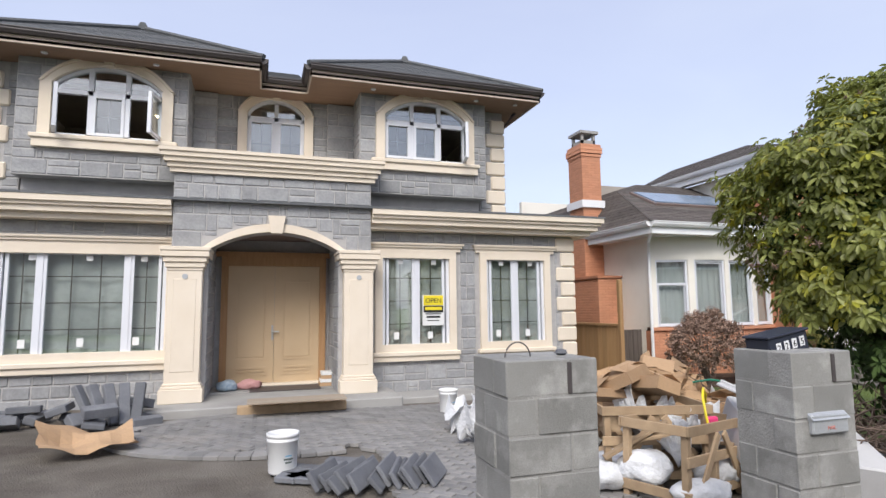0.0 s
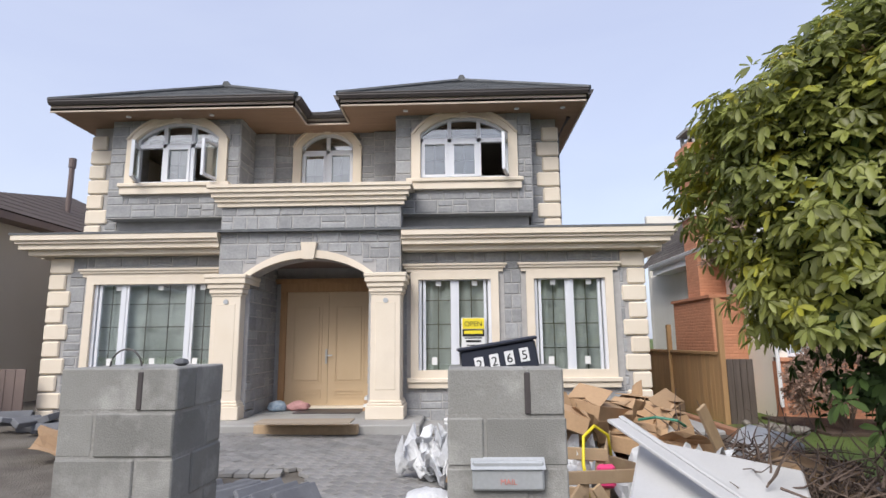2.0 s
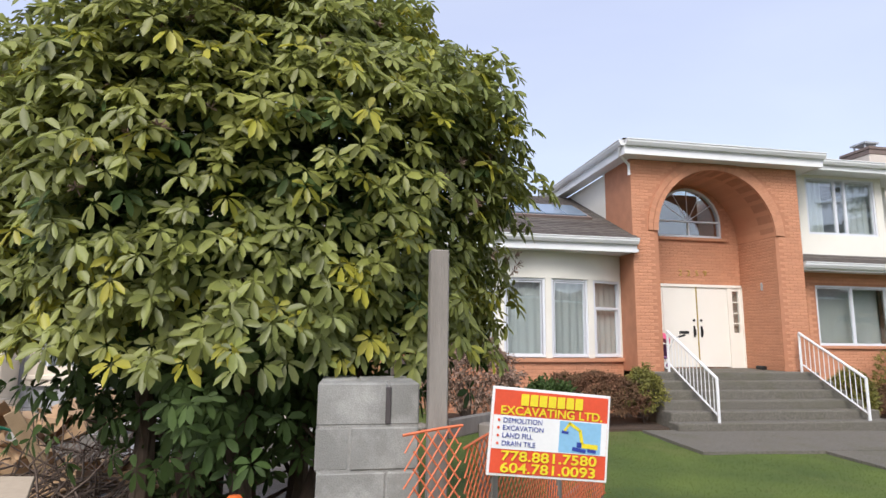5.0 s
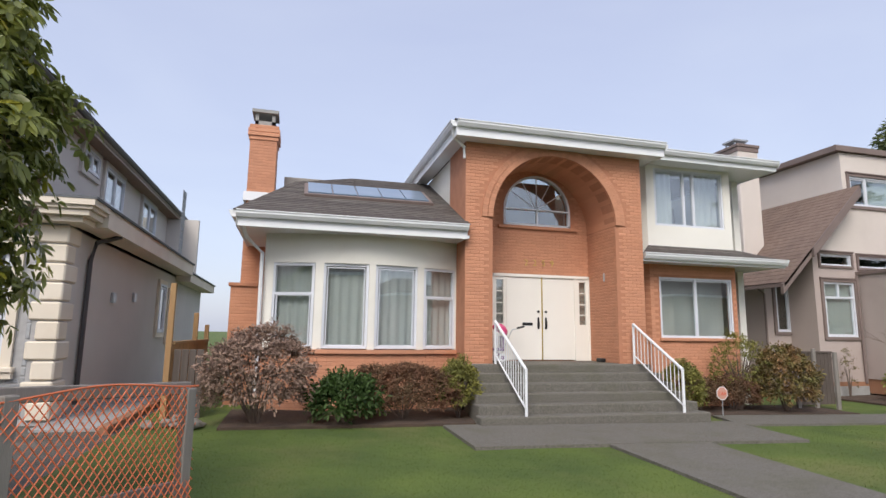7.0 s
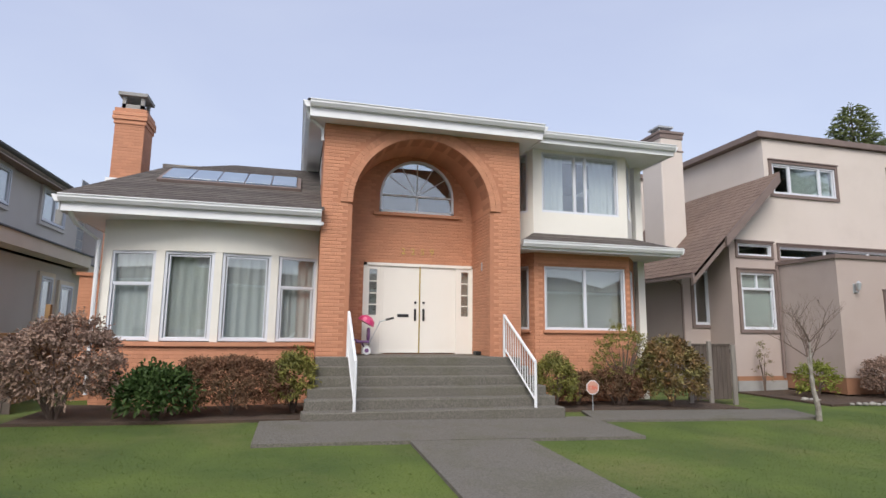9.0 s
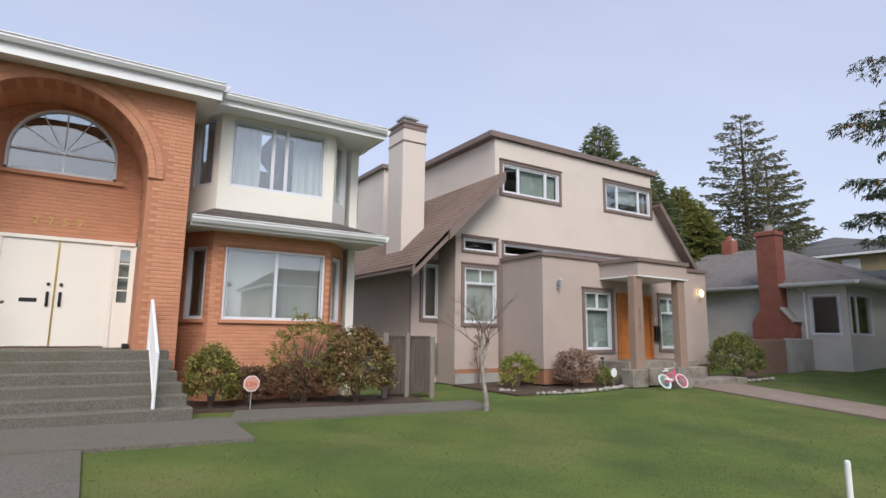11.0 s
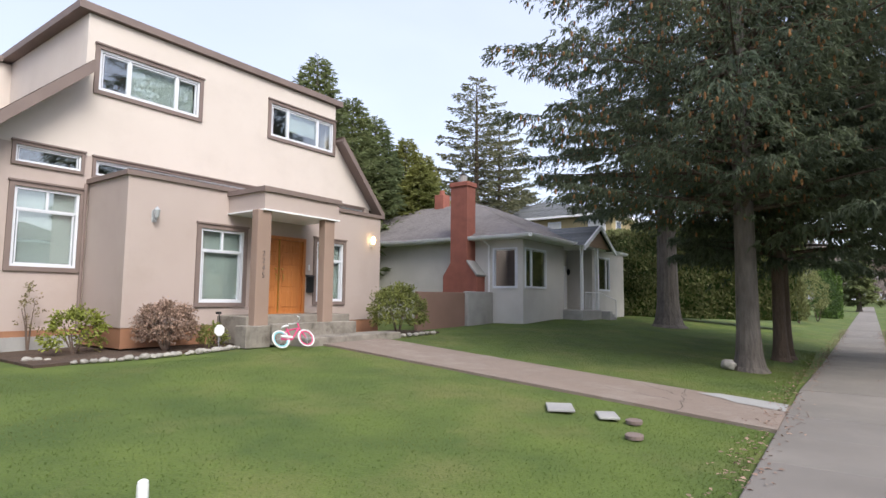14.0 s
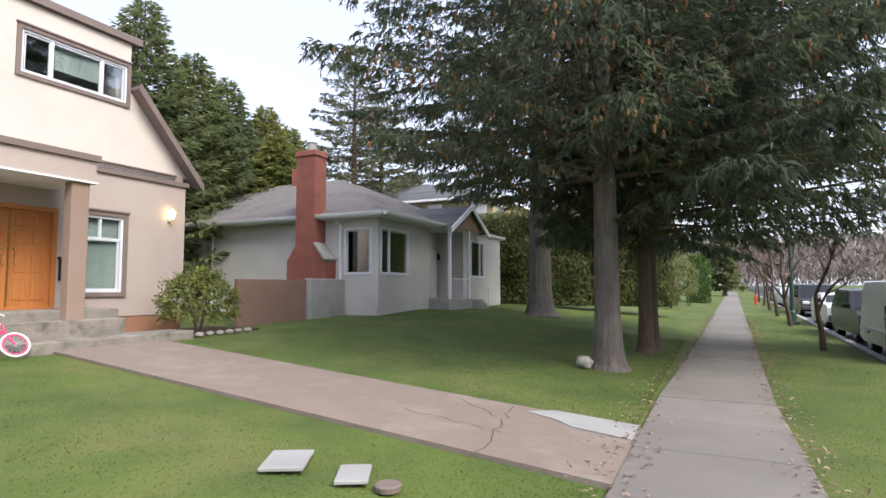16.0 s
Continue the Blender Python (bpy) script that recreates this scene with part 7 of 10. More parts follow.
def conifer(x, y, h, r, material, label, seed, clear=0.5, droop=0.35, limbs=90, per=60, spray=0.5, width=0.22, trunk_r=0.25, bark=BARK, name="conifer_tree", cones=0, hang=0.0, power=1.0, lean=(0, 0), low=0.9, fan=0.24, bias=(0, 0), belly=1.0):
    """A conifer: tapered trunk, whorled limbs that droop, and sprays of needles along each of them."""
    rng = np.random.default_rng(seed)
    zb = gz(x, y) - 0.05
    t = thing(name, label, "tree", (x, y, zb))
    g = Geo()
    ring = [(1.85, 0.0), (1.45, 0.008), (1.22, 0.025), (1.04, 0.06), (0.92, 0.18), (0.8, 0.4), (0.5, 0.7), (0.08, 1.0)]
    g.tube([(x + lean[0] * u, y + lean[1] * u, zb + h * u) for _, u in ring], [trunk_r * k for k, _ in ring], 14)
    part("trunk", g, bark, t)
    lg = Geo()
    B, A, Nn, L = [], [], [], []
    cb, ca = [], []
    for k in range(limbs):
        u = (k + rng.uniform(0, 1)) / limbs
        z = zb + clear + (h - clear) * u ** low
        uu = (z - zb - clear) / (h - clear)
        ln = r * (1 - uu) ** power * rng.uniform(0.72, 1.08) + 0.25
        a = k * 2.399 + rng.uniform(-0.3, 0.3)
        dx, dy = math.cos(a), math.sin(a)
        ln *= (1 + dx * bias[0] + dy * bias[1]) * (belly + (1 - belly) * min(1.0, uu / 0.35))
        pts = []
        for s in np.linspace(0, 1, 6):
            zz = z + ln * (0.12 * s - droop * s * s + 0.22 * droop * s ** 4)
            pts.append(np.array([x + lean[0] * uu + dx * ln * s, y + lean[1] * uu + dy * ln * s, zz]))
        lg.tube(pts, [0.05 * (1 - uu) + 0.012, 0.04 * (1 - uu) + 0.01, 0.03 * (1 - uu) + 0.008, 0.02 * (1 - uu) + 0.006, 0.01, 0.004], 5)
        n = max(6, int(per * ln / r))
        s = rng.uniform(0.12, 1.0, n) ** 0.75
        P = np.array(pts)
        f = s * 5
        i = np.minimum(f.astype(int), 4)
        pos = P[i] + (P[i + 1] - P[i]) * (f - i)[:, None]
        wdt = ln * fan * (1.15 - s) + 0.05
        side = np.array([-dy, dx, 0.0])
        off = rng.uniform(-1, 1, n)
        pos = pos + side * (off * wdt)[:, None]
        pos[:, 2] -= np.abs(off) * wdt * 0.3
        out = np.array([dx, dy, -droop])
        ax = out * 0.8 + side * off[:, None] * 0.9 + rng.normal(size=(n, 3)) * 0.28
        ax[:, 2] -= hang * rng.uniform(0.4, 1.6, n)
        B.append(pos), A.append(ax), Nn.append(np.array([[0, 0, 1.0]]) + rng.normal(size=(n, 3)) * 0.45)
        L.append(spray * rng.uniform(0.6, 1.25, n) * (0.6 + 0.4 * (1 - uu)))
        if cones:
            m = rng.poisson(cones * (0.4 + s.mean()))
            q = rng.integers(0, n, m)
            cb.append(pos[q] - (0, 0, 0.03))
    part("branchwork", lg, BARK_D, t)
    B, A, Nn, L = np.concatenate(B), np.concatenate(A), np.concatenate(Nn), np.concatenate(L)
    if hang:
        # every spray carries small hanging twigs of needles
        K = 5
        b2 = np.repeat(B, K, 0) + np.repeat(A / np.linalg.norm(A, axis=1, keepdims=True) * L[:, None], K, 0) * rng.uniform(0.1, 1.0, (len(B) * K, 1))
        a2 = rng.normal(size=b2.shape) * 0.55 + np.repeat(A, K, 0) * 0.45 + np.array([[0, 0, -0.55]])
        B, A = np.concatenate([B, b2]), np.concatenate([A, a2])
        Nn = np.concatenate([Nn, rng.normal(size=b2.shape)])
        L = np.concatenate([L, np.repeat(L, K) * rng.uniform(0.4, 0.8, len(b2))])
    part("foliage", leaves_mesh("foliage", B, A, Nn, L, L * width * rng.uniform(0.7, 1.3, len(L)), material, 0.25, 0.12, True), material, t, fix=False)
    if cones:
        cg = Geo()
        for p in np.concatenate(cb):
            hh = rng.uniform(0.09, 0.15)
            cg.lathe([(0.006, 0), (0.028, -hh * 0.3), (0.022, -hh * 0.8), (0.004, -hh)], 6, Matrix.Translation(tuple(p)))
        tagged(part("cone_crop", cg, CONE, t, "hanging brown cones"), kind="stuff")
    return t


GOLDC = mat("golden_cedar", (0.24, 0.245, 0.075), (0.17, 0.195, 0.065), 0.3, 0.8, island=0.3, trans=0.5)
SPRUCE = dict(spray=0.21, width=0.235, hang=0.4, name="spruce_tree", power=0.6, low=1.12, fan=0.36)
conifer(36.5, 1.85, 16, 7.8, NEEDLE, "tall dark spruce with drooping branches and brown cones", 31, clear=3.7, droop=0.05, limbs=175, per=400, belly=0.6, trunk_r=0.245, cones=20, **SPRUCE)
conifer(47.3, 6.3, 18, 5.4, NEEDLE, "tall dark spruce beside the hedge", 32, clear=5.2, droop=0.12, limbs=100, per=110, trunk_r=0.45, **{**SPRUCE, "spray": 0.36})
conifer(40.0, 1.5, 15, 4.6, NEEDLE, "slender dark spruce with a bare lower trunk", 33, clear=4.3, droop=0.06, limbs=95, per=180, bias=(0.1, -0.5), trunk_r=0.16, bark=BARK_D, **{**SPRUCE, "spray": 0.33})
conifer(40.8, 1.45, 14, 6.3, NEEDLE, "slender dark spruce with a bare lower trunk", 34, clear=2.9, droop=0.08, limbs=110, per=230, bias=(0.1, -0.5), trunk_r=0.18, bark=BARK_D, **{**SPRUCE, "spray": 0.33})
CEDAR = dict(clear=0.6, droop=-0.12, spray=0.5, width=0.3, name="cedar_tree", power=0.8, limbs=330, per=130, fan=0.3)
for k, (tx, ty, th, tr_, tm) in enumerate(((40.6, 22.0, 13.6, 4.6, NEEDLE2), (38.4, 23.0, 11.6, 4.0, NEEDLE2), (43.2, 22.0, 12.0, 4.2, NEEDLE2), (45.6, 22.4, 11.6, 3.9, NEEDLE2), (48.2, 22.2, 10.9, 3.8, GOLDC), (50.6, 22.6, 10.4, 3.6, GOLDC), (46.6, 19.8, 8.6, 3.2, GOLDC))):
    conifer(tx, ty, th, tr_, tm, "dense green cedar behind the houses" if tm is NEEDLE2 else "yellowish green cedar behind the bungalow", 35 + 3 * k, **CEDAR)
PINE = dict(clear=3.0, droop=-0.05, spray=0.45, width=0.34, trunk_r=0.28, bark=BARK_D, name="pine_tree", power=0.55, limbs=130, per=190)
conifer(58.5, 23.4, 18.8, 5.4, NEEDLE3, "tall sparse olive pine in the distance", 38, **PINE)
conifer(64.0, 24.5, 17, 5.2, NEEDLE3, "tall sparse olive pine in the distance", 39, **PINE)
conifer(71.0, 26, 12, 4.0, NEEDLE3, "tall sparse olive pine in the distance", 42, **PINE)
conifer(110, -1.5, 14, 2.2, NEEDLE2, "dark conifer far down the street", 40, clear=1, droop=0.2, limbs=120, per=60, spray=0.8, width=0.4, name="conifer_tree")


def hedge(name, label, x0, x1, y0, y1, h, material, seed, leaf=0.16, dens=260, rough=0.25):
    rng = np.random.default_rng(seed)
    xc, yc = (x0 + x1) / 2, (y0 + y1) / 2
    zb = gz(xc, yc) - 0.05
    t = thing(name, label, "hedge", (xc, yc, zb))
    # Solid dark box: the hedge's inner shade is put into its colour.
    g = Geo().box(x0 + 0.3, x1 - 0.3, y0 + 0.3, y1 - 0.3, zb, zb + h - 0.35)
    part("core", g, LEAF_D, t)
    B, D = [], []
    faces = (((x0, y0), (x1, y0), (0, -1)), ((x0, y1), (x1, y1), (0, 1)), ((x0, y0), (x0, y1), (-1, 0)), ((x1, y0), (x1, y1), (1, 0)))
    for (ax, ay), (bx, by), nn in faces:
        L = math.hypot(bx - ax, by - ay)
        n = int(L * h * dens)
        u, z = rng.uniform(0, 1, n), rng.uniform(0, 1, n) * h
        p = np.stack([ax + (bx - ax) * u, ay + (by - ay) * u, zb + z], 1)
        bump = np.array([noise.noise(Vector(q) * 1.3) for q in p]) * rough
        inset = np.clip((z / h - 0.8) / 0.2, 0, 1) ** 2 * 0.3
        dn = np.array([nn[0], nn[1], 0.0])
        B.append(p + dn * (bump - 0.1 - inset + rng.normal(size=n) * 0.04)[:, None])
        D.append(np.repeat(dn[None], n, 0))
    n = int((x1 - x0) * (y1 - y0) * dens)
    p = np.stack([rng.uniform(x0, x1, n), rng.uniform(y0, y1, n), np.full(n, zb + h - 0.3)], 1)
    p[:, 2] += np.array([noise.noise(Vector(q) * 1.1) for q in p]) * rough * 1.6 + rng.uniform(0, 0.15, n)
    B.append(p), D.append(np.repeat(np.array([[0, 0, 1.0]]), n, 0))
    B, D = np.concatenate(B), np.concatenate(D)
    n = len(B)
    ax = D * 0.4 + rng.normal(size=(n, 3)) * 0.45 + np.array([[0, 0, 0.75]])
    part("foliage", leaves_mesh("foliage", B, ax, D + rng.normal(size=(n, 3)) * 0.4, leaf * rng.uniform(0.6, 1.4, n), leaf * 0.5 * rng.uniform(0.6, 1.3, n), material), material, t, fix=False)
    return t


hedge("thuja_hedge", "tall dense olive-green thuja hedge beside the bungalow", 53.5, 55.2, 1.6, 16, 5.0, HEDGE, 51, 0.2, 130, 0.3)
hedge("clipped_hedge", "clipped bright green hedge beside the sidewalk", 78, 83, 0.2, 2.0, 4.2, HEDGE_L, 52, 0.2, 90, 0.12)
hedge("thuja_hedge", "dark hedge behind the bungalow garden", 55.2, 57.2, 14, 30, 4.0, HEDGE, 53, 0.25, 60, 0.3)
shrub("garden_shrub", "grey-green broadleaf shrub beside the sidewalk", "shrub", 64, 2.4, gz(64, 2.4), 2.6, 1.6, 1.9, HEDGE, 5000, 0.14, 61)
shrub("garden_shrub", "grey-green broadleaf shrub beside the sidewalk", "shrub", 70, 1.6, gz(70, 1.6), 2.4, 1.4, 1.6, LEAF_D, 4000, 0.14, 62)

# planting before the brick house
shrub("hydrangea_shrub", "brown dried hydrangea shrub beside the fence", "shrub", 8.95, 10.6, gz(9, 10.6), 0.95, 0.65, 0.8, DRYFLOWER, 11000, 0.07, 71, 22, upright=0.2)
shrub("evergreen_shrub", "small dark green rhododendron below the bow window", "shrub", 10.45, 10.5, gz(10.4, 10.5), 0.6, 0.45, 0.4, LEAF_D, 3200, 0.1, 72)
shrub("clipped_shrub", "reddish brown clipped shrub below the bow window", "shrub", 11.55, 10.9, gz(11.5, 10.9), 1.1, 0.6, 0.5, REDLEAF, 22000, 0.05, 73)
shrub("golden_shrub", "golden green shrub beside the steps", "shrub", 12.62, 10.9, gz(12.6, 10.9), 0.4, 0.4, 0.55, GOLDLEAF, 4500, 0.06, 74)
shrub("golden_shrub", "golden green shrub beside the steps", "shrub", 18.0, 11.35, gz(18, 11.3), 0.45, 0.45, 0.55, GOLDLEAF, 5500, 0.06, 75)
shrub("clipped_shrub", "low reddish brown shrub beside the sign", "shrub", 18.75, 11.75, gz(18.7, 11.7), 0.5, 0.4, 0.36, REDLEAF, 6000, 0.05, 76)
shrub("clipped_shrub", "low reddish brown shrub beside the sign", "shrub", 19.7, 11.75, gz(19.7, 11.7), 0.7, 0.45, 0.4, REDLEAF, 9000, 0.05, 77)
PIERIS = mat("pieris_leaf", (0.13, 0.13, 0.035), (0.20, 0.10, 0.04), 3.5, 0.6, island=0.5)
shrub("pieris_shrub", "green shrub with reddish new leaves before the bay", "shrub", 20.95, 11.45, gz(21, 11.4), 0.8, 0.6, 0.74, PIERIS, 9000, 0.08, 78)
shrub("nandina_shrub", "tall twiggy yellow-green shrub against the brick bay", "shrub", 19.9, 11.75, gz(19.9, 11.7), 0.8, 0.4, 0.9, GOLDLEAF, 4200, 0.05, 79, 46, upright=0.6)
# planting before the taupe house
ROSELEAF = mat("dull_rose_leaf", (0.15, 0.16, 0.06), (0.20, 0.14, 0.07), 3, 0.7, island=0.4, trans=0.2)
YLEAF = mat("bright_laurel_leaf", (0.27, 0.30, 0.05), (0.20, 0.23, 0.045), 2, 0.55, island=0.35, trans=0.3)
shrub("laurel_shrub", "bright yellow-green shrub in the stone-edged bed", "shrub", 26.35, 12.6, gz(26.3, 12.6), 0.55, 0.42, 0.44, YLEAF, 1500, 0.085, 81, 14)
shrub("climbing_rose", "thin leggy rose against the stucco wall", "shrub", 26.0, 14.0, gz(26, 14), 0.26, 0.16, 0.72, ROSELEAF, 260, 0.06, 87, 5, upright=0.8)
shrub("hydrangea_shrub", "brown dried hydrangea with faded flower heads", "shrub", 27.75, 11.75, gz(27.7, 11.7), 0.65, 0.5, 0.52, DRYFLOWER, 6000, 0.06, 82, 26)
shrub("small_shrub", "small green shrub in the stone-edged bed", "shrub", 28.75, 11.6, gz(28.7, 11.6), 0.3, 0.3, 0.26, LEAF, 900, 0.07, 83)
SHRUBG = mat("soft_green_leaf", (0.22, 0.24, 0.06), (0.15, 0.17, 0.055), 1.5, 0.7, island=0.4, trans=0.3)
shrub("rhododendron_shrub", "rounded green rhododendron shrub beside the porch", "shrub", 34.5, 11.0, gz(34.5, 11.0), 0.95, 0.75, 0.72, SHRUBG, 4200, 0.1, 84)
shrub("garden_shrub", "green shrub beside the new house fence", "shrub", -7.0, 9.3, gz(-7, 9.3), 0.7, 0.7, 0.85, LEAF_D, 2600, 0.09, 85)


def bare_tree(x, y, h, label, seed, name="bare_tree", r0=0.07, depth=4, spread=0.75, material=TWIG, fork=0.25, trunk=0.35):
    """A leafless tree: trunk, limbs and twigs, forking several times."""
    rng = random.Random(seed)
    zb = gz(x, y) - 0.05
    t = thing(name, label, "tree", (x, y, zb))
    g, tw = Geo(), Geo()

    def grow(p, d, ln, r, lev):
        q = p
        pts, rad = [tuple(p)], [r]
        for k in range(3):
            d = (d + Vector((rng.uniform(-1, 1), rng.uniform(-1, 1), rng.uniform(-0.4, 0.7))) * 0.16).normalized()
            q = q + d * ln / 3
            pts.append(tuple(q)), rad.append(r * (1 - 0.15 * (k + 1)))
        (g if lev < 2 else tw).tube(pts, rad, 8 if lev == 0 else (5 if lev < 3 else 3), lev < 2)
        if lev >= depth:
            return
        for k in range(rng.choice((3, 4)) if lev < 2 else 3):
            b = Vector(pts[rng.choice((2, 3, 3))]) if lev else Vector(pts[rng.choice((2, 3, 3))])
            nd = (d + Vector((rng.uniform(-1, 1), rng.uniform(-1, 1), rng.uniform(-0.25, 0.6))) * spread).normalized()
            grow(b, nd, ln * rng.uniform(0.55, 0.8), r * 0.5, lev + 1)
    grow(Vector((x, y, zb)), Vector((0.02, 0, 1)), h * trunk, r0, 0)
    part("trunk", g, material, t)
    part("branchwork", tw, TWIG, t)
    return t


LICHEN = mat("lichened_bark", (0.36, 0.34, 0.30), (0.20, 0.17, 0.145), 9, 0.95, 0.6, 30, fine=0.3)
bare_tree(23.0, 9.6, 2.5, "slim bare young tree with pale lichened bark on the lawn", 91, "sapling", 0.06, 5, 0.8, LICHEN, trunk=0.36)
for k, (xx, hh) in enumerate(((43.0, 4.6), (52.5, 5.2), (60.5, 6), (68, 6.5), (76, 6.5), (86, 7), (96, 7))):
    bare_tree(xx, -2.4 + drift(xx), hh, "bare street tree in the grass verge", 95 + k, "street_tree", 0.1 if k else 0.085, (5 if k == 0 else 4), 0.9, BARK_D, trunk=0.33)


def far_woods():
    rng = np.random.default_rng(77)
    n = 60000
    x = rng.uniform(150, 260, n)
    y = rng.uniform(-150, 120, n)
    top = 9 + 6 * np.array([noise.noise(Vector((a * 0.03, b * 0.05, 0))) for a, b in zip(x, y)]) + (x - 150) * 0.06
    z = rng.uniform(0, 1, n) ** 0.6 * top + 0.5
    ax = rng.normal(size=(n, 3)) * 0.5 + np.array([[0, 0, 1.0]])
    me = leaves_mesh("far_woods", np.stack([x, y, z], 1), ax, np.array([[-1.0, 0, 0]]) + rng.normal(size=(n, 3)) * 0.3, rng.uniform(1.0, 2.8, n), rng.uniform(0.12, 0.4, n), FARTREE)
    ob = tagged(new("far_woods", me), "hazy brown leafless woods at the end of the street", "woods", kind="stuff")


far_woods()


def turf():
    """Short grass blades on the lawns nearest the walk, as one mesh."""
    rng = np.random.default_rng(12)
    n = 210000
    x = rng.uniform(7.6, 44, n)
    y = 0.8 + 9.4 * rng.uniform(0, 1, n) ** 1.5
    walk_x = 29.7 + 0.115 * (y - 0.72)
    bare = ((x > walk_x - 0.02) & (x < walk_x + 2.12)) | ((x > 14.23) & (x < 16.07)) | ((x > 12.08) & (x < 18.1) & (y > 8.2)) | ((x > 17.9) & (y > 9.6) & (x < 24))
    x, y = x[~bare], y[~bare]
    m = 40000
    x2, y2 = rng.uniform(24, 60, m), rng.uniform(-3.25, -0.84, m)
    x, y = np.concatenate([x, x2]), np.concatenate([y, y2 + np.array([drift(v) for v in x2])])
    z = np.array([gz(a, b) for a, b in zip(x, y)]) - 0.026
    n = len(x)
    ax = rng.normal(size=(n, 3)) * 0.75 + np.array([[0, 0, 0.75]])
    me = leaves_mesh("turf", np.stack([x, y, z], 1), ax, rng.normal(size=(n, 3)) * 0.45 + np.array([[0, 0, 1.0]]), rng.uniform(0.02, 0.034, n), rng.uniform(0.005, 0.009, n), BLADE, 0.1, 0.15, True)
    tagged(new("turf", me), "short green lawn grass with mossy patches", "grass", kind="stuff")


turf()


# ---- the building site before the stone house ----
def block_pillar(x0, x1, y0, y1, ztop, zbot, label, seed):
    """A pillar of hollow concrete blocks laid dry in half bond, with mortar smears."""
    rnd = random.Random(seed)
    t = thing("block_pillar", label, "pillar", ((x0 + x1) / 2, (y0 + y1) / 2, zbot), "block pillars along the sidewalk")
    h, k, z = 0.2, 0, ztop
    while z > zbot + 0.02:
        z0 = max(z - h, zbot)
        w = x1 - x0
        cut = x0 + w * (0.68 if k % 2 == 0 else 0.32)
        ym = y0 + (y1 - y0) * (0.36 if k % 2 == 0 else 0.66)
        for a, b, c, d in ((x0, cut, y0, ym), (cut, x1, y0, ym), (x0, x0 + w * 0.4, ym, y1), (x0 + w * 0.4, x1, ym, y1)):
            e = 0.004
            o = rnd.uniform(-0.006, 0.006)
            part("block", Geo().bevbox(a + e + (o if a == x0 else 0), b - e + (o if b == x1 else 0), c + e + (rnd.uniform(-.005, .005) if c == y0 else 0), d - e, z0 + 0.005, z - 0.004, 0.007), CMU, t)
        z -= h
        k += 1
    # Solid dark strip draws the shade inside the open block slot.
    xs_ = x0 + (x1 - x0) * 0.68
    part("open_joint_shade", Geo().bevbox(xs_ - 0.012, xs_ + 0.014, y0 - 0.003, y0 + 0.02, ztop - 0.19, ztop - 0.02, 0.004), GUTTER_D, t)
    core = Geo().box(x0 + 0.009, x1 - 0.009, y0 + 0.009, y1 - 0.009, zbot, ztop - 0.012)
    part("mortar_bed", core, CMUJOINT, t)
    return t


block_pillar(0.41, 0.96, 2.88, 3.38, 1.29, gz(0.6, 3.2) - 0.1, "unfinished grey concrete block gate pillar", 1)
pil = block_pillar(2.18, 2.68, 2.72, 3.16, 1.285, gz(2.4, 3) - 0.1, "unfinished concrete block pillar with a built-in mail slot", 2)
block_pillar(6.5, 6.98, 2.85, 3.33, 1.25, gz(6.7, 3) - 0.1, "unfinished grey concrete block pillar beside the bush", 3)
g = Geo().bevbox(2.285, 2.575, 2.695, 2.74, 0.80, 0.915, 0.008)
ms = part("mail_slot", g, STEEL, pil, "grey metal mail slot")
part("flap", Geo().prism([(2.685, 0.885), (2.725, 0.925), (2.725, 0.88)], "x", 2.28, 2.58), STEEL, ms)
text_on("mail_text", "MAIL", 2.43, 2.692, 0.826, 0.022, SALMON, ms, "red printed word MAIL", depth=0.001)
# rebar loop and rope
solo("rebar_loop", Geo().tube([(0.5 + 0.08 - 0.08 * math.cos(a), 3.1, 1.28 + 0.09 * math.sin(a)) for a in np.linspace(0, math.pi, 12)], 0.0045, 6), GUTTER_D, "thin steel bar bent over the block pillar", "steel bar")
solo("stone_chip", Geo().lathe([(0.02, 0), (0.04, 0.012), (0.03, 0.03), (0.01, 0.035)], 7, Matrix.Translation((0.86, 3.1, 1.288))), SLATE, "small dark stone chip on the pillar", "stone")

# letter box with house numbers, tilted on the pillar
mb = thing("mailbox", "tilted navy metal mailbox with white house numbers", "mailbox", (2.4, 3.0, 1.29))
mm = Matrix.Translation((2.43, 3.02, 1.245)) @ Matrix.Rotation(radians(-9), 4, "Y") @ Matrix.Rotation(radians(2), 4, "Z")
part("body", Geo().bevbox(-0.175, 0.175, -0.09, 0.09, -0.05, 0.13, 0.008, mm), NAVY, mb)
lid = Geo().bevbox(-0.185, 0.185, -0.105, 0.1, 0.13, 0.146, 0.006, mm)
part("lid", lid, NAVY, mb)
for k, ch_ in enumerate("2265"):
    xx = -0.095 + k * 0.07
    zz = 0.03 + 0.003 * k
    pl_ = Geo().box(xx - 0.021, xx + 0.021, -0.094, -0.0915, zz, zz + 0.062, mm)
    tag = part("number_plate", pl_, WPLAST, mb, "white number tile " + ch_)
    text_on("numeral", ch_, xx, -0.095, zz + 0.01, 0.042, BLACK, tag, m=mm, depth=0.001)


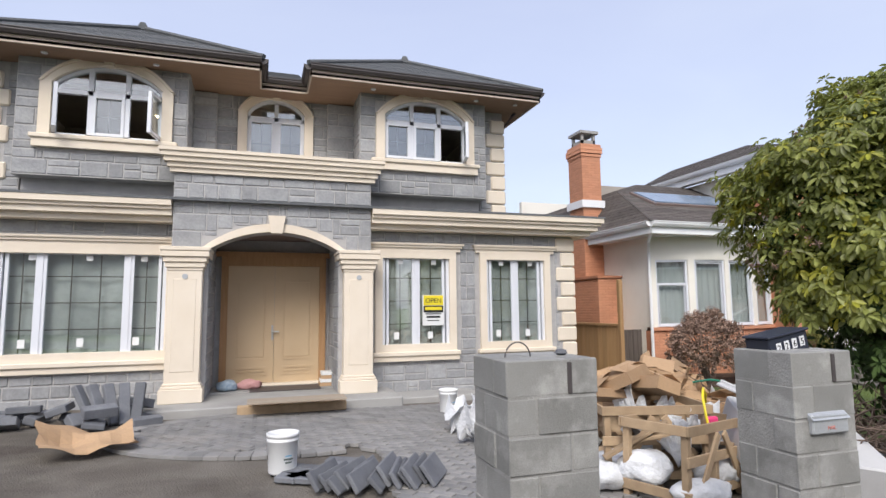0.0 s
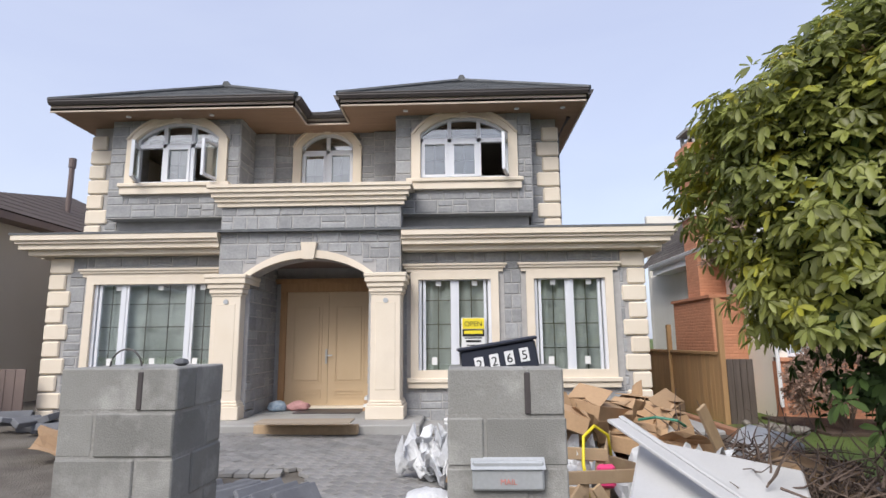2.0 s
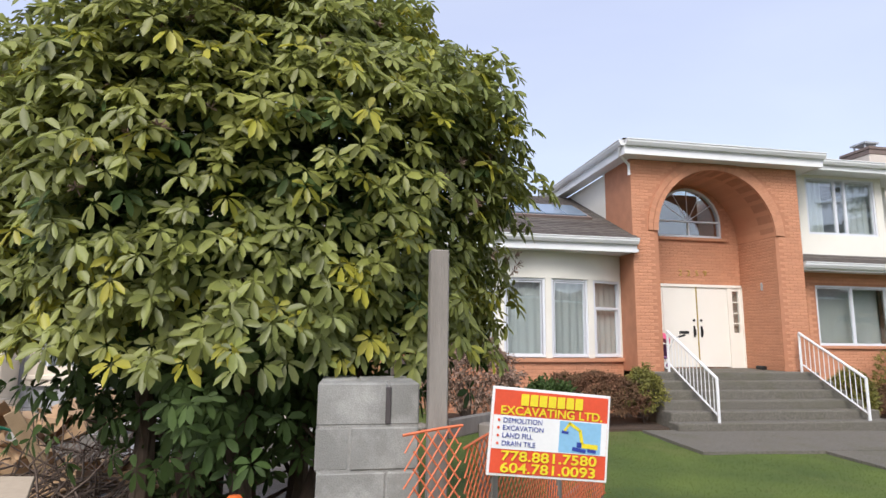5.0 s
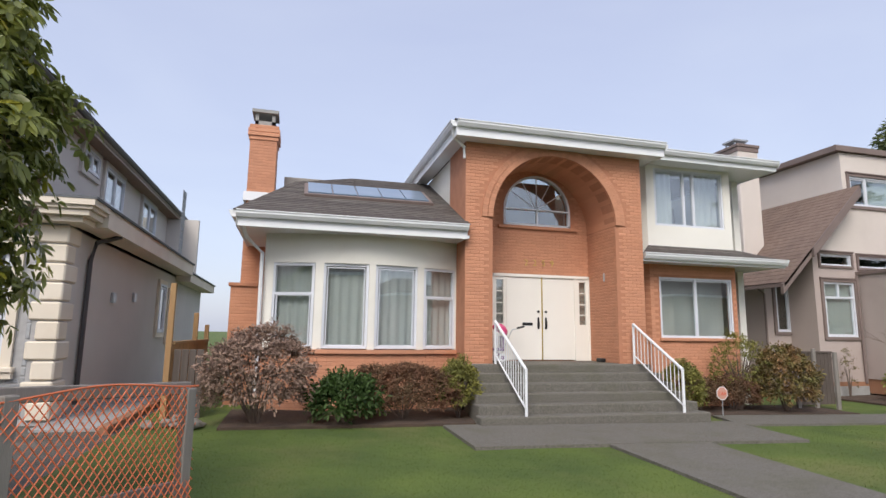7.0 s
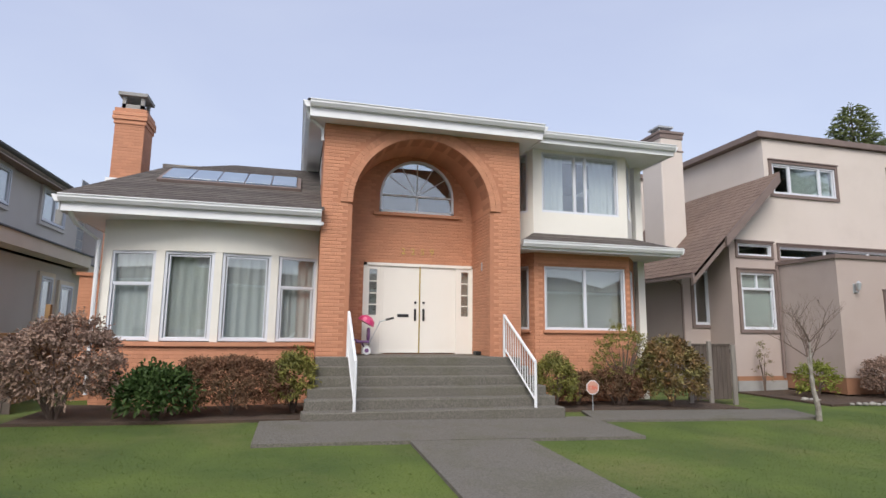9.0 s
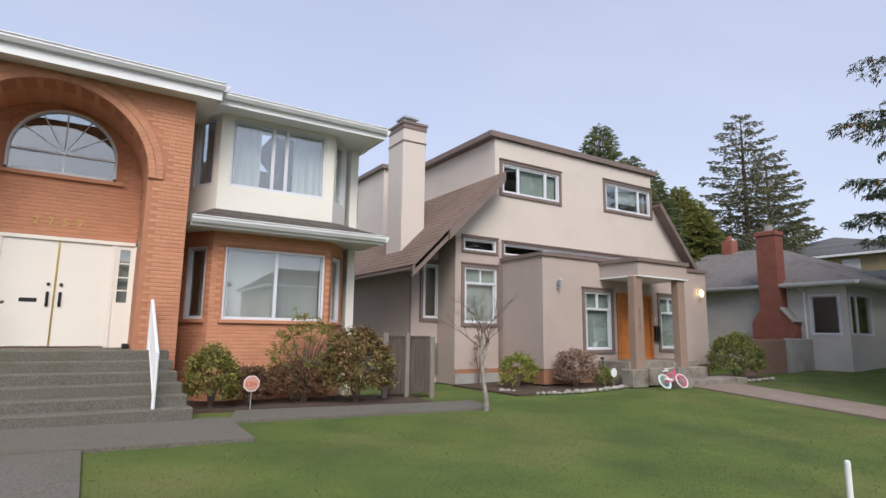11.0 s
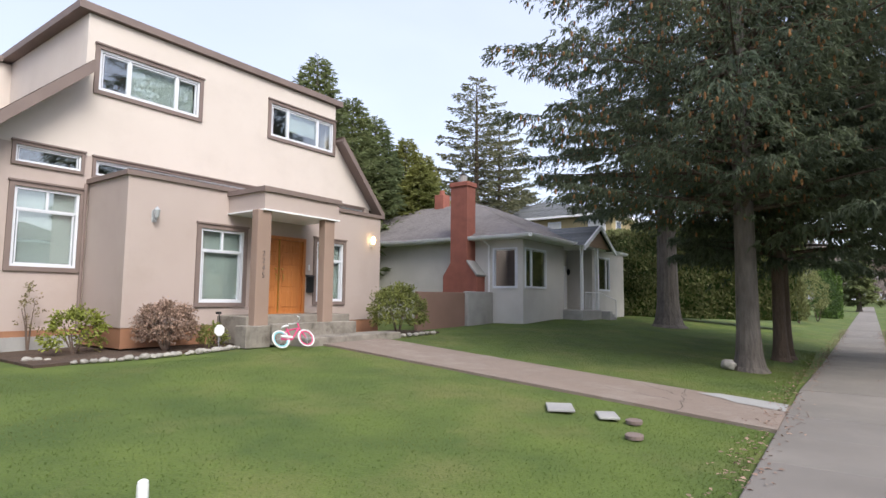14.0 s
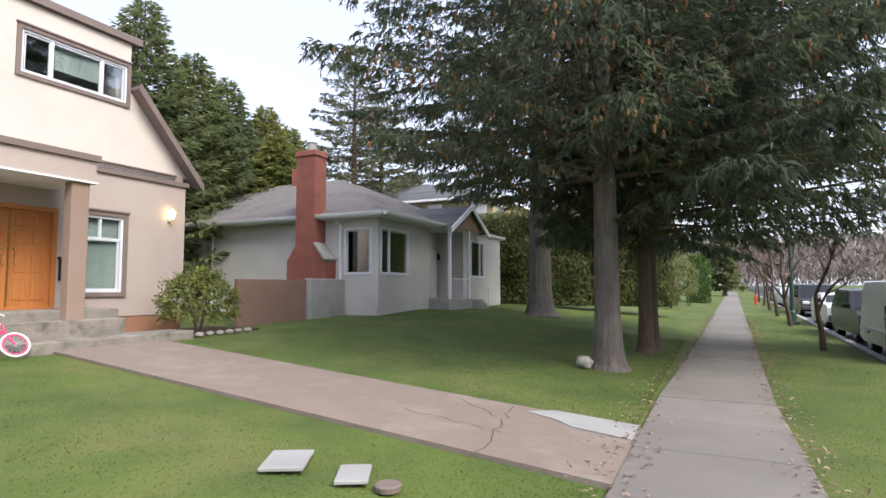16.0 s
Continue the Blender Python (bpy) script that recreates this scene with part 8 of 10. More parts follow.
def bucket(x, y, z, label, tilt=(0, 0), s=1.0, lid=False):
    t = thing("bucket", label, "bucket", (x, y, z), "white plastic pails")
    m = Matrix.Translation((x, y, z)) @ Matrix.Rotation(tilt[0], 4, "X") @ Matrix.Rotation(tilt[1], 4, "Y") @ Matrix.Scale(s, 4)
    part("pail", Geo().lathe([(0.02, 0.004), (0.128, 0.0), (0.134, 0.02), (0.145, 0.30), (0.153, 0.305), (0.153, 0.32), (0.146, 0.325), (0.147, 0.345), (0.157, 0.35), (0.157, 0.375), (0.146, 0.378), (0.138, 0.34), (0.127, 0.03), (0.02, 0.02)], 24, m), WPLAST, t, smooth=True)
    part("bail", Geo().tube([m @ Vector((0.158 * math.cos(a), 0.158 * math.sin(a), 0.325 - 0.12 * math.sin(a))) for a in np.linspace(0, math.pi, 10)], 0.003, 5), STEEL, t)
    for zz, w in ((0.14, 0.10), (0.17, 0.07), (0.11, 0.07)):
        q = Geo()
        for k in range(6):
            a0 = -1.2 + (k - 3) * w * 1.1
            a1 = a0 + w * 0.9
            r = 0.1405
            q.add([m @ Vector((r * math.cos(a), r * math.sin(a), z_)) for a, z_ in ((a0, zz), (a1, zz), (a1, zz + 0.016), (a0, zz + 0.016))], [(0, 1, 2, 3)])
        part("print", q, GREENP if zz < 0.17 else SKYB, t)
    return t


bucket(-0.58, 6.25, gz(-0.58, 6.25), "white plastic pail with green print on bare soil", s=1.05)
bucket(2.12, 9.0, gz(2.1, 9.0), "white plastic pail beside the porch", s=1.0)
bucket(2.2, 7.75, gz(2.2, 7.75) + 0.12, "white pail lying tilted on the debris", (0.9, 0.5))
bucket(2.15, 6.6, gz(2.15, 6.6) + 0.14, "empty white pail lying on its side", (1.35, 0.2), 0.95)

# paver court: herringbone of small blocks with a soldier edge
court = thing("paver_court", "grey concrete paver driveway laid in running bond", "paving", (0.5, 7.5, -0.1), kind="structure")


def pavers():
    rnd = random.Random(9)
    L_, W_ = 0.22, 0.11
    cells = []
    y = 4.6
    row = 0
    def inside(x, y):
        # rounded lobe towards the porch, opening to the street at one side
        lobe = ((x + 0.4) / 2.05) ** 2 + ((y - 8.35) / 1.25) ** 2 < 1
        drive = 4.4 < y < 9.7 and x > 0.3 + 0.3 * math.sin((y - 5) * 0.7) + max(0, (y - 6.6)) * -0.45 and x < 2.6
        return (lobe or drive) and y < 9.72
    a = radians(45)
    ca, sa = math.cos(a), math.sin(a)
    for i in range(-60, 60):
        for j in range(-40, 40):
            u, w = i * W_ * 1.02, j * L_ * 1.01 + (L_ / 2 if i % 2 else 0)
            x, yy = 0.3 + u * ca - w * sa, 7.3 + u * sa + w * ca
            if inside(x, yy):
                cells.append((x, yy))
    cells.sort(key=lambda c: (c[0] - 0.8) ** 2 + (c[1] - 6.5) ** 2)
    me = Geo().bevbox(-W_ / 2 + 0.003, W_ / 2 - 0.003, -L_ / 2 + 0.003, L_ / 2 - 0.003, -0.05, 0.0, 0.006).mesh("paver")
    me.materials.append(PAVER)
    rest = Geo()
    for k, (x, yy) in enumerate(cells):
        z = gz(x, yy) + 0.022 + rnd.uniform(-0.003, 0.003)
        M_ = Matrix.Translation((x, yy, z)) @ Matrix.Rotation(a, 4, "Z")
        if k < 300:
            ob = new("paver", me)
            ob.parent = court
            ob.matrix_parent_inverse = Matrix.Translation(court.location).inverted()
            ob.matrix_basis = M_
        else:
            rest.bevbox(-W_ / 2 + 0.003, W_ / 2 - 0.003, -L_ / 2 + 0.003, L_ / 2 - 0.003, -0.05, 0.0, 0.006, M_)
    tagged(part("paver_field", rest, PAVER, court, fix=False), kind="stuff")
    # soldier edge round the lobe
    for k in range(38):
        t = math.pi * (0.62 + 0.95 * k / 37)
        x, yy = -0.4 + 2.16 * math.cos(t), 8.35 + 1.36 * math.sin(t)
        M_ = Matrix.Translation((x, yy, gz(x, yy) + 0.024)) @ Matrix.Rotation(math.atan2(1.36 * math.cos(t), -2.16 * math.sin(t)) + math.pi / 2 * 0, 4, "Z")
        part("edge_paver", Geo().bevbox(-0.085, 0.085, -0.11, 0.11, -0.05, 0.0, 0.006, M_), PAVER, court)


pavers()


def loose_stone(x, y, z, w, d, h, rot, label="loose grey facing stone", tilt=0.0, grp="loose stones"):
    m = Matrix.Translation((x, y, z)) @ Matrix.Rotation(rot, 4, "Z") @ Matrix.Rotation(tilt, 4, "X")
    return solo("facing_stone", Geo().bevbox(-w / 2, w / 2, -d / 2, d / 2, 0, h, 0.01, m), SLATE, label, "stone", grp)


rs = random.Random(21)
for k in range(13):
    loose_stone(-0.15 + 0.085 * k + rs.uniform(-.02, .02), 5.65 + rs.uniform(-0.08, 0.08) - 0.012 * k, gz(0.2, 5.6) + 0.02, rs.uniform(0.42, 0.6), 0.045, rs.uniform(0.16, 0.24), radians(62 + rs.uniform(-8, 8)), "flat grey stone slabs leaning in a row on the soil", radians(-38 + rs.uniform(-9, 9)), "stacked stone slabs")
for k in range(9):
    loose_stone(0.0 + rs.uniform(-0.5, 0.9), 6.05 + rs.uniform(-0.25, 0.3), gz(0, 6) + 0.005, rs.uniform(0.2, 0.42), rs.uniform(0.12, 0.2), 0.06, rs.uniform(0, 3), "loose flat grey stone on the soil")
for k in range(26):
    xx, yy = rs.uniform(-5.3, -2.3), rs.uniform(9.15, 10.1)
    loose_stone(xx, yy, gz(xx, yy) + (0.02 if k % 3 else 0.16), rs.uniform(0.28, 0.6), rs.uniform(0.15, 0.28), rs.uniform(0.07, 0.16), rs.uniform(0, 3), "loose grey facing stone heaped against the wall", rs.uniform(-0.7, 0.7), "heaped facing stones")
for k in range(5):
    loose_stone(-2.5 - 0.14 * k, 9.3 + 0.04 * k, gz(-2.6, 9.3), 0.14, 0.09, 0.62, 0.3 * k, "upright grey stone strip leaning on the heap", -0.5, "heaped facing stones")

# broken carton on the soil
def sheet(name, x, y, z, w, d, rot, mat_, label, cat, bend=0.12, seed=0, tilt=(0, 0), th=0.004, grp="", n=8):
    """A thin bent sheet with ragged outline."""
    rnd = random.Random(seed)
    m = Matrix.Translation((x, y, z)) @ Matrix.Rotation(rot, 4, "Z") @ Matrix.Rotation(tilt[0], 4, "X") @ Matrix.Rotation(tilt[1], 4, "Y")
    g = Geo()
    for j in range(n + 1):
        for i in range(n + 1):
            u, v = i / n - 0.5, j / n - 0.5
            e = 1 + (rnd.uniform(-0.07, 0.07) if i in (0, n) or j in (0, n) else 0)
            zz = bend * (noise.noise(Vector((u * 2.2 + seed, v * 2.2, seed * 0.7)))) + bend * 0.6 * u * u * 4
            g.v.append(tuple(m @ Vector((u * w * e, v * d * e, zz))))
    N_ = n + 1
    k = len(g.v)
    nrm = m.to_3x3() @ Vector((0, 0, th))
    g.v += [tuple(Vector(p) + nrm) for p in g.v[:k]]
    g.f = [(j * N_ + i, (j + 1) * N_ + i, (j + 1) * N_ + i + 1, j * N_ + i + 1) for j in range(n) for i in range(n)]
    g.f += [tuple(k + q for q in f[::-1]) for f in g.f]
    rim = [i for i in range(N_)] + [j * N_ + n for j in range(1, N_)] + [n * N_ + i for i in range(n - 1, -1, -1)] + [j * N_ for j in range(n - 1, 0, -1)]
    g.f += [(rim[q], rim[(q + 1) % len(rim)], k + rim[(q + 1) % len(rim)], k + rim[q]) for q in range(len(rim))]
    return solo(name, g, mat_, label, cat, grp, smooth=False, fix=False)


sheet("cardboard_sheet", -2.7, 7.65, gz(-2.7, 7.6) + 0.13, 0.95, 0.62, 0.35, CARD, "torn tan cardboard sheet lying on the soil", "cardboard", 0.16, 3, (0.25, 0.1))
solo("plank", Geo().bevbox(-1.15, 0.55, 9.6, 9.74, gz(-.3, 9.7) + 0.02, gz(-.3, 9.7) + 0.17, 0.01), LUMBER, "raw lumber plank at the porch edge", "plank")
solo("plywood_ramp", Geo().box(-1.0, 0.5, 9.2, 9.62, -0.02, 0.0, Matrix.Translation((0, 0, gz(0, 9.4) + 0.09)) @ Matrix.Rotation(0.02, 4, "X")), PLY, "plywood board laid as a ramp to the porch", "plywood")
solo("doormat", Geo().bevbox(-1.0, 0.3, 11.2, 11.85, 0.05, 0.07, 0.006), GUTTER_D, "dark mat before the front door", "mat")


BLUESACK = mat("blue_white_sack", (0.42, 0.50, 0.56), (0.22, 0.30, 0.40), 14, 0.7, 0.6, 20, dist=0.03)
PINKSACK = mat("pink_sack", (0.60, 0.34, 0.33), (0.52, 0.27, 0.26), 9, 0.7, 0.6, 20, dist=0.03)


def sack(x, y, z, rx, ry, rz, mat_, label, seed, cat="sack", name="sack"):
    rnd = random.Random(seed)
    bm = bmesh.new()
    bmesh.ops.create_icosphere(bm, subdivisions=3, radius=1)
    for v in bm.verts:
        n = 1 + 0.28 * noise.noise(v.co * 1.7 + Vector((seed, 0, 0))) + 0.1 * noise.noise(v.co * 4.3 + Vector((0, seed, 0)))
        v.co = Vector((x + v.co.x * rx * n, y + v.co.y * ry * n, z + rz + max(v.co.z, -0.75) * rz * n))
    me = bpy.data.meshes.new(name)
    bm.to_mesh(me)
    bm.free()
    me.polygons.foreach_set("use_smooth", [True] * len(me.polygons))
    me.materials.append(mat_)
    return tagged(new(name, me), label, cat)


sack(-1.42, 11.55, 0.04, 0.2, 0.14, 0.11, BLUESACK, "blue and white sack on the porch", 3)
sack(-1.02, 11.65, 0.04, 0.22, 0.14, 0.1, PINKSACK, "faded pink sack on the porch", 4)
for k in range(4):
    solo("stacked_tile", Geo().bevbox(0.3 + 0.01 * k, 0.62, 11.5, 11.8, 0.06 + 0.07 * k, 0.125 + 0.07 * k, 0.006), (CARD, WPLAST)[k % 2], "small stacked carton and tiles on the porch", "tile", "stack on the porch")

# OPEN sign in the window
sg = thing("window_sign", "yellow and white OPEN sign fixed in the window", "sign", (2.47, 10.99, 1.4))
part("board", Geo().box(2.25, 2.70, 10.955, 10.962, 1.22, 1.83), WPLAST, sg)
part("panel", Geo().box(2.27, 2.68, 10.945, 10.953, 1.62, 1.82), YELLOW, sg)
text_on("open_text", "OPEN", 2.475, 10.943, 1.67, 0.095, BLACK, sg, "black word OPEN", depth=0.001)
part("band", Geo().box(2.27, 2.68, 10.945, 10.953, 1.48, 1.61), BLACK, sg)
part("bar", Geo().box(2.30, 2.65, 10.940, 10.944, 1.525, 1.59), YELLOW, sg)
for k, (a, b) in enumerate(((1.44, 1.46), (1.37, 1.41), (1.31, 1.325))):
    part("bar", Geo().box(2.31 + 0.02 * k, 2.64 - 0.02 * k, 10.951, 10.954, a, b), BLACK, sg)

# ---- debris heap ----
def crate(x, y, z, w, d, h, rot, label, seed, tilt=0.0):
    """A broken pallet crate of posts, rails and slats."""
    rnd = random.Random(seed)
    t = thing("pallet_crate", label, "crate", (x, y, z))
    m = Matrix.Translation((x, y, z)) @ Matrix.Rotation(rot, 4, "Z") @ Matrix.Rotation(tilt, 4, "Y")
    for i, (px, py) in enumerate(((0, 0), (w, 0), (0, d), (w, d), (w / 2, 0))):
        part("post", Geo().bevbox(px - 0.03, px + 0.03, py - 0.03, py + 0.03, 0, h, 0.004, m), LUMBER, t)
    for zz in (0.08, h * 0.55, h - 0.05):
        part("rail", Geo().bevbox(-0.06, w + 0.06, -0.055, -0.032, zz, zz + 0.085, 0.004, m), LUMBER, t)
        if zz != h * 0.55:
            part("rail", Geo().bevbox(-0.06, w + 0.06, d + 0.032, d + 0.055, zz, zz + 0.085, 0.004, m), LUMBER, t)
            part("rail", Geo().bevbox(-0.055, -0.032, -0.03, d + 0.03, zz, zz + 0.085, 0.004, m), LUMBER, t)
            part("rail", Geo().bevbox(w + 0.032, w + 0.055, -0.03, d + 0.03, zz, zz + 0.085, 0.004, m), LUMBER, t)
    for a, b in ((0.04, w * 0.45), (w * 0.95, w * 0.55)):
        dv = Vector((b - a, 0, h - 0.12))
        mm_ = m @ Matrix.Translation((a, -0.07, 0.06)) @ Matrix.Rotation(math.atan2(dv.x, dv.z), 4, "Y")
        part("brace", Geo().bevbox(-0.035, 0.035, -0.012, 0.012, 0, dv.length, 0.003, mm_), LUMBER, t)
    return t


zg = gz(3, 4.5)
crate(2.33, 4.86, gz(2.5, 4.8), 0.95, 0.75, 0.72, -0.28, "broken wooden pallet crate full of rubbish", 5)
crate(2.56, 4.1, gz(2.6, 4.1), 1.0, 0.55, 0.66, 0.38, "broken wooden pallet crate full of rubbish", 6, 0.05)


def carton(x, y, z, w, d, h, rot, tilt, label, seed, mat_=CARD):
    """An open cardboard box with splayed flaps."""
    rnd = random.Random(seed)
    t = thing("carton", label, "box", (x, y, z), "flattened cartons on the heap")
    m = Matrix.Translation((x, y, z)) @ Matrix.Rotation(rot, 4, "Z") @ Matrix.Rotation(tilt[0], 4, "X") @ Matrix.Rotation(tilt[1], 4, "Y")
    e = 0.004
    part("body", Geo().box(0, w, 0, e, 0, h, m).box(0, w, d - e, d, 0, h, m).box(0, e, e, d - e, 0, h, m).box(w - e, w, e, d - e, 0, h, m).box(0, w, 0, d, -e, 0, m), mat_, t)
    for ox, oy, ax, ln, wd in ((0, 0, "X", w, d / 2), (0, d, "X", w, -d / 2)):
        f = m @ Matrix.Translation((ox, oy, h)) @ Matrix.Rotation(rnd.uniform(0.0, 0.6) * (1 if wd > 0 else -1), 4, ax)
        a, b = sorted((0, wd))
        part("flap", Geo().box(0, ln, a, b, 0, e, f), mat_, t)
    for ox, s in ((0, 1), (w, -1)):
        f = m @ Matrix.Translation((ox, 0, h)) @ Matrix.Rotation(-s * rnd.uniform(0.0, 0.7), 4, "Y")
        a, b = sorted((0, s * w / 3))
        part("flap", Geo().box(a, b, 0, d, 0, e, f), mat_, t)
    return t


rc = random.Random(33)
for k in range(16):
    u = k / 15
    carton(2.75 + 1.35 * rc.random(), 5.4 + 1.1 * rc.random(), gz(3.3, 6) + 0.25 + 0.6 * rc.random(), rc.uniform(0.45, 0.95), rc.uniform(0.25, 0.42), rc.uniform(0.05, 0.13), rc.uniform(0, 6.3), (rc.uniform(-0.45, 0.45), rc.uniform(-0.35, 0.35)), "crushed brown cardboard carton on the rubbish heap", 40 + k)
for k in range(20):
    sheet("cardboard_sheet", 2.8 + 1.4 * rc.random(), 5.2 + 1.3 * rc.random(), gz(3.3, 6) + 0.3 + 0.55 * rc.random(), rc.uniform(0.4, 0.8), rc.uniform(0.2, 0.45), rc.uniform(0, 6.3), CARD, "torn brown cardboard flap on the heap", "cardboard", 0.14, 60 + k, (rc.uniform(-0.8, 0.8), rc.uniform(-0.6, 0.6)), grp="torn cardboard flaps", n=5)
for k in range(9):
    carton(3.9 + 1.2 * rc.random(), 5.0 + 0.9 * rc.random(), gz(4.4, 5.4) + 0.2 + 0.2 * rc.random(), rc.uniform(0.35, 0.6), rc.uniform(0.25, 0.4), rc.uniform(0.08, 0.16), rc.uniform(0, 6.3), (rc.uniform(-0.4, 0.4), rc.uniform(-0.4, 0.4)), "crushed brown cardboard carton on the rubbish heap", 80 + k)
# core of rubbish so that the heap is solid
for k in range(40):
    a, r = rc.uniform(0, 6.28), rc.random() ** 0.5
    xx, yy = 3.15 + 1.25 * r * math.cos(a), 5.4 + 1.35 * r * math.sin(a)
    sack(xx, yy, gz(xx, yy) + 0.42 * (1 - r) * rc.random(), rc.uniform(0.14, 0.3), rc.uniform(0.12, 0.25), rc.uniform(0.07, 0.16), (BAG, BAG, CARD, BAG, LUMBER, GREYWOOD)[k % 6], ("crumpled white plastic sheeting in the heap", "crumpled white plastic sheeting in the heap", "crushed carton in the heap", "crumpled white plastic sheeting in the heap", "broken wood and packing in the heap", "grey building rubbish in the heap")[k % 6], 100 + k, "rubbish", "crumpled_rubbish")
for k in range(22):
    xx, yy = 1.65 + 0.9 * rc.random(), 6.3 + 1.5 * rc.random()
    sheet("plastic_scrap", xx, yy, gz(xx, yy) + 0.06 + 0.16 * rc.random(), rc.uniform(0.2, 0.5), rc.uniform(0.15, 0.35), rc.uniform(0, 6), BAG, "crumpled white plastic scrap on the heap", "plastic scrap", 0.3, 140 + k, (rc.uniform(-0.6, 0.6), rc.uniform(-0.6, 0.6)), grp="plastic scraps", n=6)
for k in range(14):
    xx, yy = 2.6 + 1.5 * rc.random(), 4.3 + 1.6 * rc.random()
    sheet("plastic_scrap", xx, yy, gz(xx, yy) + 0.35 + 0.2 * rc.random(), rc.uniform(0.2, 0.5), rc.uniform(0.15, 0.35), rc.uniform(0, 6), BAG, "crumpled white plastic scrap on the heap", "plastic scrap", 0.3, 170 + k, (rc.uniform(-0.6, 0.6), rc.uniform(-0.6, 0.6)), grp="plastic scraps", n=6)
for k in range(12):
    xx, yy = 2.4 + 1.8 * rc.random(), 4.6 + 1.7 * rc.random()
    m_ = Matrix.Translation((xx, yy, gz(xx, yy) + 0.3 + 0.35 * rc.random())) @ Matrix.Rotation(rc.uniform(0, 3), 4, "Z") @ Matrix.Rotation(rc.uniform(-0.5, 0.5), 4, "Y")
    solo("lumber_scrap", Geo().bevbox(-rc.uniform(0.3, 0.6), rc.uniform(0.3, 0.6), -0.04, 0.04, -0.015, 0.015, 0.003, m_), LUMBER, "raw lumber offcut on the rubbish heap", "lumber", "lumber offcuts")

# large white foam panel and trim strip
mp = Matrix.Translation((3.80, 4.05, gz(3.8, 4) + 0.40)) @ Matrix.Rotation(radians(-24), 4, "Z") @ Matrix.Rotation(radians(20), 4, "X") @ Matrix.Rotation(radians(9), 4, "Y")
pn = thing("foam_panel", "large white foam packing block on the rubbish heap", "panel", (3.8, 4.0, 0.3))
part("block", Geo().bevbox(-0.5, 0.52, -0.42, 0.55, -0.2, 0.2, 0.015, mp), FOAM, pn)
for k in range(5):
    part("hole", Geo().tube([mp @ Vector((0.523, -0.25 + 0.14 * k, 0.05)), mp @ Vector((0.526, -0.25 + 0.14 * k, 0.05))], 0.012, 8), BLACK, pn)
part("print", Geo().box(0.521, 0.524, -0.1, 0.16, 0.09, 0.14, mp), BLACK, pn)
ms_ = Matrix.Translation((3.58, 4.1, gz(3.6, 4) + 0.80)) @ Matrix.Rotation(radians(-58), 4, "Z") @ Matrix.Rotation(radians(22), 4, "Y")
solo("trim_strip", Geo().bevbox(-0.5, 0.5, -0.075, 0.075, -0.012, 0.012, 0.006, ms_).bevbox(-0.5, 0.5, 0.03, 0.075, 0.012, 0.03, 0.006, ms_), FOAM, "white moulded trim strip lying on the heap", "trim strip")
hs = [(3.1, 4.35, 0.3), (3.08, 4.4, 0.55), (3.1, 4.45, 0.72), (3.2, 4.55, 0.78), (3.32, 4.65, 0.7), (3.35, 4.7, 0.55)]
solo("yellow_hose", Geo().tube(hs, 0.012, 8), YELLOW, "curved yellow hose sticking out of the heap", "hose", smooth=True)
solo("green_jug", Geo().lathe([(0.05, 0), (0.07, 0.02), (0.07, 0.14), (0.03, 0.2), (0.025, 0.24)], 12, Matrix.Translation((2.35, 6.35, gz(2.3, 6.3) + 0.08)) @ Matrix.Rotation(1.3, 4, "Y")), TEAL, "green plastic bottle on the heap", "bottle")
solo("teal_strap", Geo().tube([(3.75, 5.3, 0.72), (3.85, 5.15, 0.76), (4.0, 5.1, 0.74), (4.1, 5.2, 0.68)], 0.012, 6), TEAL, "teal packing strap on the heap", "strap")
solo("pink_scrap", Geo().bevbox(3.2, 3.33, 4.5, 4.56, 0.36, 0.52, 0.02), PINK, "pink plastic scrap in the heap", "plastic scrap")
mw_ = Matrix.Translation((4.55, 5.2, gz(4.5, 5.2) + 0.2)) @ Matrix.Rotation(0.5, 4, "Z") @ Matrix.Rotation(-0.5, 4, "Y")
solo("plank", Geo().bevbox(-0.05, 0.05, -0.015, 0.015, 0, 0.95, 0.004, mw_), LUMBER, "raw plank leaning in the brush heap", "plank")
# soil, sacks and cartons behind the cut brush
for k in range(26):
    xx, yy = 4.2 + 1.15 * rc.random(), 4.7 + 1.4 * rc.random()
    sack(xx, yy, gz(xx, yy) - 0.02 + 0.2 * rc.random(), rc.uniform(0.15, 0.28), rc.uniform(0.15, 0.25), rc.uniform(0.08, 0.16), (SOIL, CARD, SOIL, LUMBER, BAG)[k % 5], ("clods of dug soil in the heap", "crushed carton in the heap", "clods of dug soil in the heap", "broken wood and packing in the heap", "crumpled white plastic sheeting in the heap")[k % 5], 420 + k, "rubbish", "crumpled_rubbish")
sack(5.0, 5.75, gz(5, 5.7) + 0.22, 0.34, 0.28, 0.26, BAG, "large grey plastic rubbish sack on the heap", 470, "rubbish sack", "rubbish_sack")
